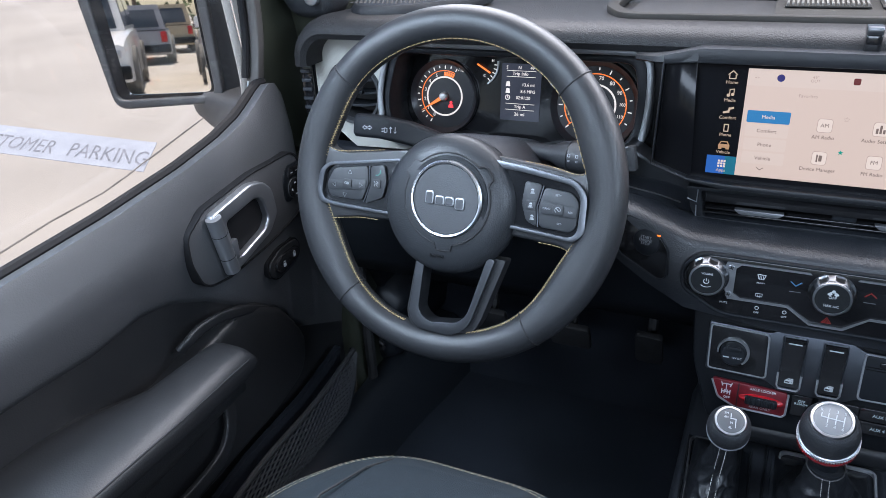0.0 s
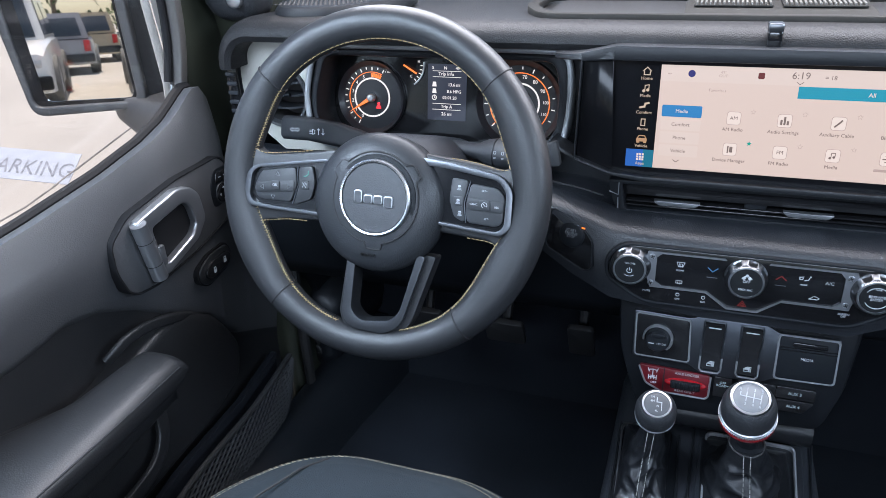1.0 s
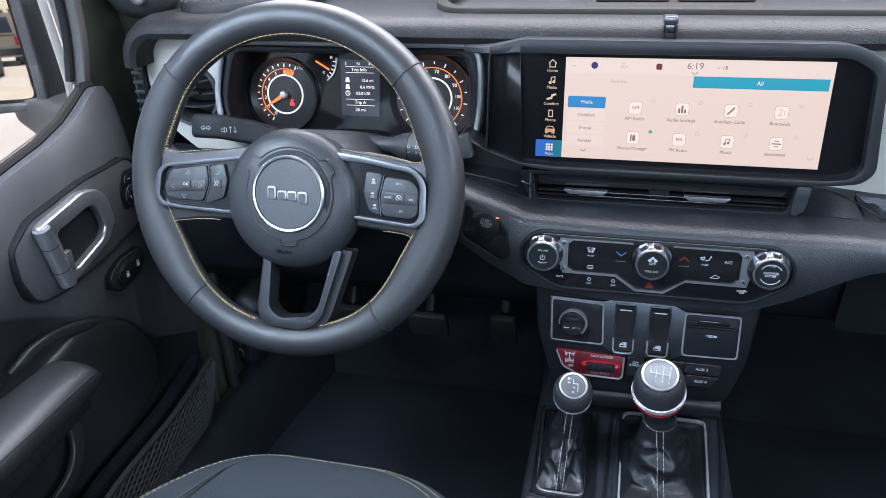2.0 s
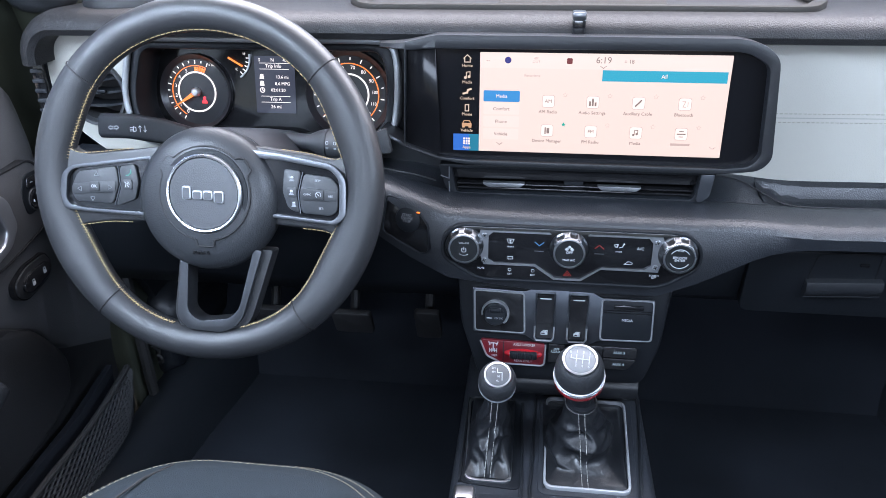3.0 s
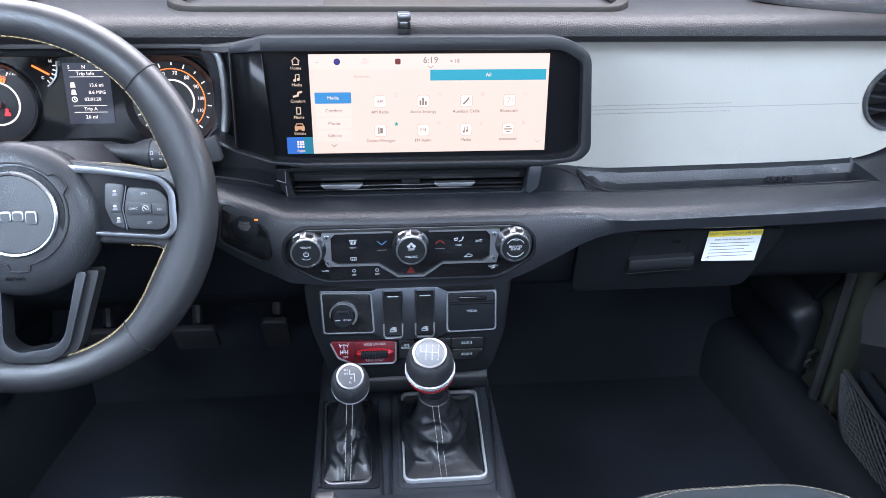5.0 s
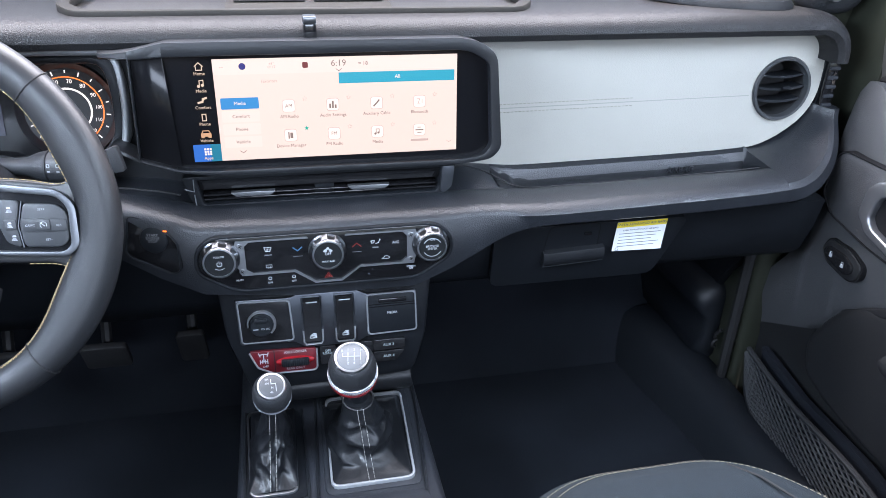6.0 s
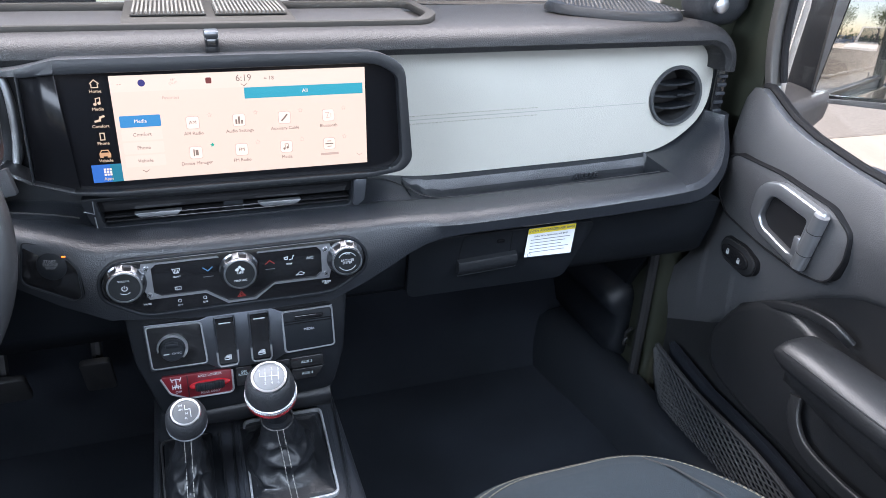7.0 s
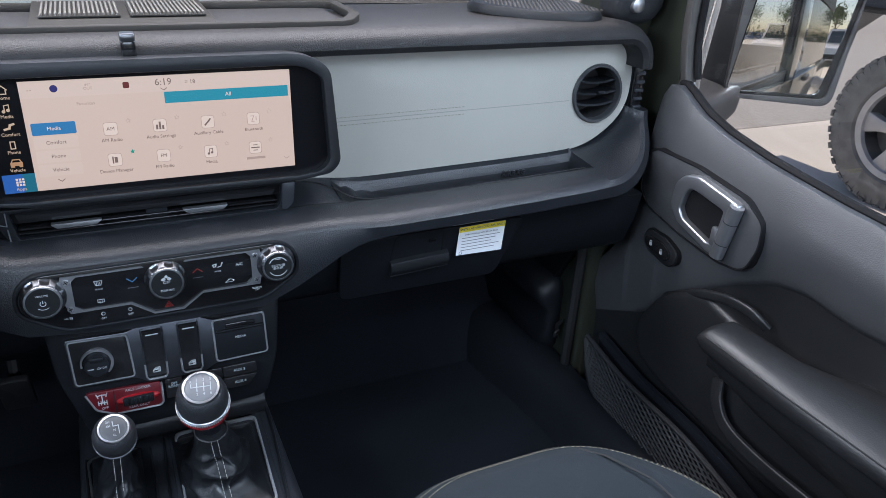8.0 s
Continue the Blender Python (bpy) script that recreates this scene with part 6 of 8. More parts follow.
def lever(nm, x, y, z, bx, by, r, label, frame_pts, gear):
    lev = thing(nm, (bx, by, 0.83), label, "gear lever")
    B = Vector((bx, by, 0.8305))
    ax = (Vector((x, y, z)) - B).normalized()
    tilt = (ax + Vector((0, -0.20, 0.10))).normalized()
    M = Matrix.Translation((x, y, z)) @ (Vector((tilt.x * 0.6, tilt.y, tilt.z))).to_track_quat("Z", "Y").to_matrix().to_4x4() @ pose(0, 0, 0, 0, 0, 180)
    up = M.to_3x3() @ Vector((0, 1, 0))
    if up.y < 0:
        M = M @ pose(0, 0, 0, 0, 0, 180)
    kn = part("knob", lathe([(r * 0.66, r * 0.60), (r * 0.80, r * 0.50), (r * 0.93, r * 0.24), (r * 0.985, -0.02 * r), (r, -r * 0.30), (r * 0.98, -r * 0.60), (r * 0.93, -r * 0.82), (r * 0.6, -r * 1.0), (0.0, -r * 1.05)], 56), KNOB_SKIN, lev, "", M)
    part("cap", lathe([(0.0, r * 0.665), (r * 0.45, r * 0.655), (r * 0.60, r * 0.62), (r * 0.66, r * 0.585)], 48), CAP if gear else CAP_DARK, kn, "engraved grey cap", M)
    part("cap_ring", lathe([(r * 0.60, r * 0.61), (r * 0.62, r * 0.66), (r * 0.70, r * 0.645), (r * 0.745, r * 0.56)], 48), SILVER, kn, "bright ring", M)
    part("collar", lathe([(r * 0.95, -r * 0.70), (r * 1.0, -r * 0.74), (r * 0.99, -r * 0.82), (r * 0.90, -r * 0.92)] if not gear else [(r * 0.97, -r * 0.52), (r * 1.03, -r * 0.56), (r * 1.04, -r * 0.72), (r * 0.94, -r * 0.80)], 72), KNOB_METAL, kn, "bright collar", M)
    I = M @ at(0, 0, r * 0.668)
    if gear:
        part("teeth", joined(*[box((0.0016, 0.002, 0.0022), (r * 1.03 * math.cos(q), r * 1.03 * math.sin(q), -r * 0.70), 0) for q in np.linspace(0, 2 * math.pi, 73)[:-1]]), SILVER, kn, "", M)
        part("red_ring", lathe([(r * 0.94, -r * 0.76), (r * 1.04, -r * 0.80), (r * 1.05, -r * 0.95), (r * 1.0, -r * 1.10), (r * 0.78, -r * 1.22), (r * 0.4, -r * 1.20)], 56), RED_GLOSS, kn, "red anodised ring", M)
        part("shift_pattern", strokes([[(-0.010, 0), (0.010, 0)], [(-0.004, 0.005), (-0.004, -0.005)], [(0.003, 0.005), (0.003, -0.005)], [(0.010, 0.005), (0.010, -0.005)], [(-0.010, 0), (-0.010, 0.004)]], 0.0009), WHITE_INK, kn, "", I)
        for wd, u, v in (("3", 0.003, 0.0085), ("5", 0.010, 0.0085), ("2", -0.004, -0.0085), ("4", 0.003, -0.0085), ("6", 0.010, -0.0085), ("1", -0.004, 0.0085), ("R", -0.0105, 0.0072)):
            text("lettering", wd, 0.0060, WHITE_INK, kn, I @ at(u, v))
    else:
        part("shift_pattern", strokes([[(0.0, 0.007), (0.0, 0.002), (0.005, 0.002), (0.005, -0.007)]], 0.0008), WHITE_INK, kn, "", I)
        for wd, u, v in (("2H", -0.0045, 0.0075), ("4H", -0.0045, 0.0028), ("N", 0.001, -0.0025), ("4L", 0.0, -0.0078)):
            text("lettering", wd, 0.0044, WHITE_INK, kn, I @ at(u, v))
    neck = Vector((x, y, z)) - ax * (r * (2.45 if gear else 1.3))
    part("shaft", tube([neck - ax * 0.02, Vector((x, y, z)) - ax * r * 0.7], 0.0115 if gear else 0.009, 20), PLASTIC, lev)
    hgt = (neck - B).length
    rings = []
    hx, hy = frame_pts
    prof = ((0.0, 1.0, 1.0), (0.04, 0.97, 0.9), (0.09, 0.90, 0.6), (0.18, 0.84, 0.3), (0.32, 0.76, 0.1), (0.48, 0.66, 0.0), (0.62, 0.56, 0.0), (0.76, 0.46, 0.0), (0.87, 0.40, 0.0), (0.95, 0.37, 0.0), (1.0, 0.36, 0.0))
    hs = [p[0] for p in prof]
    for h in np.linspace(0, 1, 56):
        k, sq = float(np.interp(h, hs, [p[1] for p in prof])), float(np.interp(h, hs, [p[2] for p in prof]))
        c = B + ax * (hgt * float(h))
        amp = max(0.0, min(1.0, h / 0.10, (1 - h) / 0.25))
        ry = hx + (hy - hx) * max(0.0, 1 - h / 0.62) ** 1.2
        ring = []
        for j in range(128):
            q = 2 * math.pi * j / 128
            cx, sy = math.cos(q), math.sin(q)
            m_ = max(abs(cx), abs(sy)) ** sq
            # slack leather: broad bulges, ridged slanting folds and short creases
            n0 = noise.noise(Vector((cx * 0.9 + x * 40, sy * 0.9, h * 1.5)))
            n1 = noise.noise(Vector((cx * 0.95 + h * 1.6 + x * 23, sy * 0.95 + x * 60, h * 2.6)))
            n2 = noise.noise(Vector((cx * 1.3 - h * 1.8, sy * 1.3, h * 3.4 + x * 80)))
            fold = 1 + amp * (0.12 * n0 + 0.42 * (0.25 - abs(n1)) + 0.24 * (0.22 - abs(n2)))
            ring.append(tuple(c + Vector((hx * k * cx / m_ * fold, ry * k * sy / m_ * fold, 0.006 * amp * n1))))
        rings.append(ring)
    boot = part("boot", loft(rings), BOOT, lev, "creased black leather boot", sharp=80)
    for du in (-0.0035, 0.0035):
        pth = []
        for ring in rings:
            p = Vector(ring[96])
            pth.append(p + Vector((du, -0.0012, 0.0008)))
        part("stitching", stitches(spline(pth, 3), 0.0042, 0.0012, 0.0008, (0, -0.7, 0.7), 0.0004), THREAD_PALE, boot, "pale stitching")
    part("neck_ring", tube([tuple(neck + ax.cross(Vector((1, 0, 0))).normalized() * hx * 0.36 * math.sin(q) + Vector((1, 0, 0)) * hx * 0.36 * math.cos(q)) for q in [2 * math.pi * i / 28 for i in range(28)]], 0.0014, 6, True), RUBBER, lev)
    return lev


gl = lever("gear_lever", 0.0055, -0.118, 0.985, 0.022, -0.070, 0.0275, "round dark gear knob with red ring and leather boot", (0.050, 0.078), True)
part("bezel", ring_plate(rounded([(-0.0275, -0.1505), (0.0750, -0.1505), (0.0825, 0.0175), (-0.0240, 0.0185)], 0.012, 5), rounded([(-0.0247, -0.1473), (0.0722, -0.1473), (0.0795, 0.0145), (-0.0212, 0.0155)], 0.0105, 5), 0.827, 0.8345, 0.0009), BEZEL, gl, "bright bezel round the boot")
part("bezel_skirt", plate(rounded([(-0.034, -0.158), (0.082, -0.158), (0.091, 0.026), (-0.031, 0.026)], 0.012, 5), 0.826, 0.8295, 0.001), CONSOLE_PLASTIC, gl)
tl = lever("transfer_lever", -0.0855, -0.125, 0.966, -0.094, -0.066, 0.0218, "smaller round transfer lever knob with a leather boot", (0.0285, 0.0745), False)
part("bezel", ring_plate(rounded([(-0.121, -0.147), (-0.065, -0.147), (-0.066, 0.010), (-0.129, 0.010)], 0.012, 5), rounded([(-0.118, -0.143), (-0.068, -0.143), (-0.069, 0.006), (-0.126, 0.006)], 0.010, 5), 0.827, 0.832, 0.001), DARKMETAL, tl)

# ---- doors ----


def interp(x, pts):
    return float(np.interp(x, [p[0] for p in pts], [p[1] for p in pts]))


BELT = [(-1.0, 1.180), (-0.43, 1.189), (-0.293, 1.199), (-0.18, 1.212), (-0.105, 1.226), (-0.06, 1.24), (-0.022, 1.260), (-0.012, 1.269), (0.008, 1.267), (0.018, 1.258), (0.025, 1.230), (0.029, 1.16), (0.034, 1.07), (0.05, 1.015), (0.08, 0.97), (0.11, 0.93), (0.12, 0.90)]
STEP = [(-1.0, 1.062), (-0.46, 1.066), (-0.35, 1.060), (-0.29, 1.068), (-0.24, 1.059), (-0.185, 1.031), (-0.138, 0.998), (-0.115, 0.976), (-0.052, 0.929), (-0.046, 0.925), (-0.040, 0.908), (-0.006, 0.885), (0.12, 0.82)]


def door_ring(f):
    b, st = interp(f, BELT), interp(f, STEP)
    st = min(st, b - 0.05)
    k = min(1.0, max(0.0, (0.06 - f) / 0.10))
    return [(f, b - 0.06, -0.045), (f, b - 0.044, -0.022), (f, b - 0.030, -0.006), (f, b - 0.012, 0.004), (f, b - 0.011, 0.014 + 0.004 * k), (f, b - 0.022, 0.0145 + 0.007 * k), (f, b - 0.05, 0.0170 + 0.011 * k), (f, (b + st) / 2, 0.0175 + 0.015 * k), (f, (b + st * 2) / 3, 0.0150 + 0.0145 * k), (f, st + 0.014, 0.0090 + 0.011 * k),
            (f, st + 0.004, 0.007 + 0.009 * k), (f, st - 0.006, 0.006 + 0.004 * k), (f, st - 0.03, 0.003), (f, st - 0.12, 0.002), (f, 0.66, 0.004), (f, 0.62, -0.004), (f, 0.62, -0.05)]


for s, nm in ((-1, "door_1"), (1, "door_2")):
    F = side_frame(s)
    door = thing(nm, (s * 0.74, -0.4, 0.62), "closed door with dark moulded panel and raised window", "door", kind="structure")
    fs = sorted(set([-1.0, -0.8, -0.6, -0.5, -0.43, -0.36, -0.32] + [round(-0.30 + 0.014 * i, 3) for i in range(29)] + [-0.052, -0.046, -0.040, 0.020, 0.025, 0.029, 0.034, 0.042, 0.05, 0.065, 0.11]))
    # upper and lower panels are one skin; the upper is coloured as lit
    part("upper_panel", loft([door_ring(f)[:12] + [(f, min(interp(f, STEP), interp(f, BELT) - 0.05) - 0.006, -0.045)] for f in fs]), DOOR_LIT, door, "grained upper door pad in a paler, lit copy of the door skin", F, sharp=65)
    part("lower_panel", loft([door_ring(f)[11:] + [(f, min(interp(f, STEP), interp(f, BELT) - 0.05) - 0.006, -0.045)] for f in fs]), DOOR, door, "dark moulded lower door panel", F, sharp=65)
    part("front_post", plate([(0.026, 1.255), (0.05, 1.16), (0.13, 1.10), (0.13, 1.36), (0.11, 1.50), (0.03, 1.72), (-0.05, 1.83), (-0.13, 1.80), (-0.07, 1.70), (-0.002, 1.50), (0.025, 1.36)], -0.035, -0.012, 0.003), PAINT, door, "dark olive post ahead of the window", F)
    op = spline([(0.056, 1.19, -0.072), (0.057, 1.25, -0.064), (0.058, 1.36, -0.060), (0.050, 1.43, -0.050), (0.0, 1.60, -0.02)], 5)
    part("outer_post", sweep(op, [(0.036 * math.cos(q), 0.014 * math.sin(q)) for q in np.linspace(0, 2 * math.pi, 21)[:-1]], (0, 0, 1), scales=[interp(q.y, [(1.19, 0.55), (1.25, 0.62), (1.36, 1.0), (1.60, 1.0)]) for q in op]), POST_GREY, door, "grey outer window post", F)
    part("window_seal", tube([(f, interp(f, BELT) - 0.012, -0.004) for f in fs if f < 0.012], 0.0065, 8), SEALBLK, door, "black rubber seal", F)
    # lower pod, pull cup and armrest
    pod = rounded([(-0.072, 0.955), (-0.05, 0.925), (-0.025, 0.88), (-0.04, 0.825), (-0.11, 0.805), (-0.29, 0.79), (-0.55, 0.78), (-1.0, 0.78), (-1.0, 1.0), (-0.40, 1.0), (-0.30, 0.965), (-0.215, 0.985), (-0.16, 0.998), (-0.12, 0.988)], [0.012, 0.03, 0.03, 0.03, 0.05, 0.05, 0, 0, 0, 0.02, 0.02, 0.02, 0.02, 0.02], 5)
    pm = part("lower_pod", plate(pod, -0.01, 0.034, 0.014, 4), DOOR, door, "", F, sharp=65)
    cr = spline([(-0.060, 0.936, 0.018), (-0.075, 0.955, 0.024), (-0.115, 0.978, 0.028), (-0.140, 0.991, 0.031), (-0.170, 1.003, 0.032), (-0.200, 1.011, 0.032), (-0.230, 1.012, 0.031), (-0.246, 1.007, 0.029), (-0.256, 0.998, 0.022)], 6)
    part("cup_rim", sweep(cr, rounded([(-0.007, -0.004), (0.007, -0.004), (0.007, 0.004), (-0.007, 0.004)], 0.0035, 3), (0, 0, 1), scales=[0.35 + 0.65 * min(1.0, max(0.0, (-0.10 - q.x) / 0.05)) for q in cr]), DOOR, pm, "", F)
    arm = [(-0.226, 0.986, 0.022, 0.076), (-0.229, 0.986, 0.034, 0.078), (-0.238, 0.985, 0.042, 0.078), (-0.27, 0.984, 0.046, 0.077), (-0.33, 0.982, 0.047, 0.074), (-0.365, 0.981, 0.048, 0.065), (-0.40, 0.981, 0.048, 0.054), (-0.45, 0.981, 0.048, 0.046), (-0.6, 0.982, 0.048, 0.045), (-1.0, 0.982, 0.048, 0.045)]
    rg = []
    for f, z, hh, wc in arm:
        hw = 0.112 - wc
        rg.append([(f, z + hh * 0.5 * math.copysign(abs(math.sin(q)) ** 0.8, math.sin(q)), wc + hw * math.copysign(abs(math.cos(q)) ** 0.75, math.cos(q))) for q in [2 * math.pi * i / 28 for i in range(28)]])
    ar = part("armrest", loft(rg), DOOR, door, "padded armrest", F, sharp=70)
    seam = [(f, z + hh * 0.5 * 0.44, wc + (0.112 - wc) * 0.93) for f, z, hh, wc in arm if f < -0.23]
    part("armrest_seam", tube(seam, 0.0014, 6), SEAM_DARK, ar, "", F)
    part("armrest_side", loft([[(f, z + dz, w) for dz, w in ((-0.010, 0.045), (-0.010, 0.096), (-0.030, 0.094), (-0.070 - g, 0.060), (-0.085 - g, 0.030), (-0.085 - g, 0.01))] for f, z, g in ((-0.236, 0.976, -0.03), (-0.25, 0.976, -0.01), (-0.30, 0.975, 0.0), (-0.40, 0.974, 0.01), (-0.6, 0.975, 0.02), (-1.0, 0.975, 0.02))]), DOOR, door, "", F, sharp=65)
    part("pocket_lip", sweep(spline([(-0.222, 0.900, 0.044), (-0.232, 0.872, 0.050), (-0.262, 0.850, 0.056), (-0.32, 0.846, 0.062), (-0.40, 0.850, 0.066), (-0.6, 0.86, 0.068), (-0.9, 0.87, 0.068)], 6), rounded([(-0.010, -0.004), (0.010, -0.004), (0.010, 0.004), (-0.010, 0.004)], 0.003, 3), (0, 0, 1)), DOOR, door, "map pocket lip", F)
    # release handle
    hp = rounded([(-0.2225, 1.134), (-0.188, 1.156), (-0.095, 1.168), (-0.009, 1.168), (0.005, 1.158), (0.013, 1.100), (-0.012, 1.075), (-0.088, 1.060), (-0.164, 1.053), (-0.200, 1.058), (-0.213, 1.068), (-0.2240, 1.100)], 0.010, 4)
    hn = thing("pull_handle", (s * 0.69, -0.11, 1.05), "satin silver pull handle in a black recessed plate", "door handle", group="inner door handles")
    H = side_frame(s, 0.6865)
    part("plate_edge", ring_plate(hp, [(-0.1 + (u + 0.1) * 0.980, 1.107 + (v - 1.107) * 0.960) for u, v in hp], -0.018, 0.0055, 0.001), SEALBLK, hn, "", H)
    part("plate", plate([(-0.1 + (u + 0.1) * 0.983, 1.107 + (v - 1.107) * 0.966) for u, v in hp], -0.018, 0.004, 0.002), DOOR_LIT, hn, "", H)
    cup = rounded([(-0.165, 1.132), (-0.092, 1.142), (-0.070, 1.118), (-0.078, 1.092), (-0.150, 1.074), (-0.160, 1.085)], 0.010, 4)
    part("cup", plate(cup, 0.004, 0.0046), SEALBLK, hn, "", H)
    lo = rounded([(-0.189, 1.147), (-0.110, 1.160), (-0.085, 1.154), (-0.070, 1.138), (-0.066, 1.104), (-0.086, 1.083), (-0.152, 1.065), (-0.172, 1.066)], 0.008, 5)
    li = rounded([(-0.164, 1.131), (-0.108, 1.139), (-0.098, 1.137), (-0.091, 1.128), (-0.086, 1.104), (-0.097, 1.092), (-0.148, 1.078), (-0.157, 1.081)], 0.006, 5)
    part("pull", ring_plate(lo, li, 0.002, 0.015, 0.0028, 3), SILVER_PULL, hn, "satin silver loop", H)
    part("hinge_barrel", tube([(-0.184, 1.145, 0.014), (-0.169, 1.068, 0.014)], 0.0096, 20), SILVER_PULL, hn, "", H)
    for q in (0.30, 0.72):
        part("barrel_joint", tube([(-0.184 + 0.015 * q, 1.145 - 0.077 * q, 0.014), (-0.184 + 0.015 * (q + 0.012), 1.145 - 0.077 * (q + 0.012), 0.014)], 0.0098, 20), SEAM_DARK, hn, "", H)
    part("latch_tongue", box((0.010, 0.026, 0.008), (-0.157, 1.092, 0.012), 0.002), SILVER_PULL, hn, "", H)
    # lock switch
    lk = thing("lock_switch", (s * 0.69, -0.045, 1.0), "black oval lock switch with two white padlock symbols", "lock switch", group="lock switches")
    part("bezel", plate(rounded([(-0.0870, 1.012), (-0.072, 1.002), (-0.024, 1.010), (-0.013, 1.024), (-0.022, 1.043), (-0.062, 1.043), (-0.088, 1.031)], 0.009, 5), -0.016, 0.003, 0.002), DOOR, lk, "", H)
    part("bezel_line", ring_plate(rounded([(-0.0895, 1.011), (-0.073, 1.000), (-0.023, 1.008), (-0.0110, 1.024), (-0.021, 1.0455), (-0.063, 1.0455), (-0.0905, 1.032)], 0.009, 5), rounded([(-0.0870, 1.012), (-0.072, 1.002), (-0.024, 1.010), (-0.013, 1.024), (-0.022, 1.043), (-0.062, 1.043), (-0.088, 1.031)], 0.009, 5), -0.016, 0.0005), SEALBLK, lk, "dark gap round the bezel", H)
    part("rocker", plate(rounded([(-0.078, 1.016), (-0.068, 1.010), (-0.028, 1.017), (-0.021, 1.026), (-0.028, 1.035), (-0.060, 1.035), (-0.077, 1.027)], 0.006, 5), 0.002, 0.007, 0.001), GLOSS2, lk, "", H)
    for u, v in ((-0.061, 1.021), (-0.037, 1.0255)):
        part("padlock_symbol", joined(plate(rect(0.0055, 0.0050, 0.001, 2, (u, v - 0.001)), 0.007, 0.0076), strokes([[(u - 0.0018, v + 0.002), (u - 0.0018, v + 0.0045), (u + 0.0018, v + 0.0045), (u + 0.0018, v + 0.002)]], 0.0009, 0.007, 0.0076)), WHITE_INK, lk, "", H)
    if s < 0:
        ms = thing("mirror_switch", (-0.69, -0.006, 1.11), "black mirror adjuster with a round four-way pad", "switch")
        part("bezel", plate(rounded([(-0.034, 1.100), (0.010, 1.104), (0.010, 1.150), (-0.024, 1.152), (-0.036, 1.130)], 0.010, 5), 0.0, 0.0055, 0.0015), PLASTIC, ms, "", H)
        pc = (-0.0125, 1.1165)
        part("pad_well", lathe([(0.0128, 0.0), (0.0140, 0.0012), (0.0152, 0.0)], 32), VENT_RING, ms, "", H @ at(*pc, 0.0055))
        part("pad", lathe([(0.0, 0.0016), (0.004, 0.0018), (0.0110, 0.0028), (0.0124, 0.0020), (0.0128, 0.0)], 32), GLOSS2, ms, "round four-way pad", H @ at(*pc, 0.0055))
        part("rocker", plate(rounded([(-0.027, 1.1345), (0.004, 1.1345), (0.004, 1.1465), (-0.022, 1.1480)], 0.004, 4), 0.0055, 0.0078, 0.0008), GLOSS2, ms, "", H)
        part("mark", bar((-0.0185, 1.1405), (-0.0150, 1.1405), 0.0009, 0.0078, 0.0083), WHITE_INK, ms, "", H)
        part("mark", bar((-0.0075, 1.1405), (-0.0040, 1.1405), 0.0009, 0.0078, 0.0083), WHITE_INK, ms, "", H)
        for d in (0, 90, 180, 270):
            part("arrow", plate([(0.0098 * math.cos(radians(d)), 0.0098 * math.sin(radians(d))), (0.0076 * math.cos(radians(d + 16)), 0.0076 * math.sin(radians(d + 16))), (0.0076 * math.cos(radians(d - 16)), 0.0076 * math.sin(radians(d - 16)))], 0.0026, 0.0032), WHITE_INK, ms, "", H @ at(*pc, 0.0055))
    # stowage net low on the door
    nt = thing("door_net", (s * 0.68, -0.10, 0.68), "black cord stowage net low on the door", "net", group="door nets")
    NF = side_frame(s, 0.70)
    edge = [(0.056, 0.806), (0.046, 0.748), (0.020, 0.712), (-0.030, 0.690), (-0.10, 0.676), (-0.32, 0.672), (-0.34, 0.75), (-0.28, 0.765), (-0.19, 0.781), (-0.054, 0.786)]
    part("backing", plate(edge, 0.0, 0.010), CARPET, nt, "", NF)
    part("border", tube([(p.x, p.y, 0.034) for p in spline([(a, b, 0) for a, b in edge[:6]], 6)], 0.005, 8), PLASTIC, nt, "", NF)
    part("elastic_edge", tube([(p.x, p.y, 0.036) for p in spline([(a, b, 0) for a, b in edge[6:]] + [(0.056, 0.806, 0)], 6)], 0.0045, 8), RUBBER, nt, "", NF)
    bm = bmesh.new()
    top = [(-0.34, 0.752), (-0.28, 0.765), (-0.19, 0.781), (-0.054, 0.788), (0.056, 0.806)]
    low = [(-0.34, 0.672), (-0.10, 0.676), (-0.03, 0.690), (0.02, 0.712), (0.046, 0.748), (0.056, 0.806)]
    n_u, n_v = 40, 24
    for i in range(n_u):
        for j in range(n_v):
            f0, f1 = -0.34 + 0.394 * i / n_u, -0.34 + 0.394 * (i + 1) / n_u

            def P(f, q):
                a, b = interp(f, low), interp(f, top)
                return Vector((f, a + (b - a) * q, 0.036 + 0.006 * math.sin(math.pi * q)))
            q0, q1 = j / n_v, (j + 1) / n_v
            a, b = (P(f0, q0), P(f1, q1)) if (i + j) % 2 else (P(f0, q1), P(f1, q0))
            d = (b - a)
            if d.length < 1e-4:
                continue
            sd = Vector((-d.y, d.x, 0)).normalized() * 0.0016
            vs = [bm.verts.new(p) for p in (a - sd, a + sd, a + Vector((0, 0, 0.0022)), b - sd, b + sd, b + Vector((0, 0, 0.0022)))]
            for fc in ((0, 1, 4, 3), (1, 2, 5, 4), (2, 0, 3, 5)):
                bm.faces.new([vs[k] for k in fc])
    bmesh.ops.recalc_face_normals(bm, faces=bm.faces)
    tagged(part("cord_mesh", bm, NET, nt, "", NF), kind="stuff")
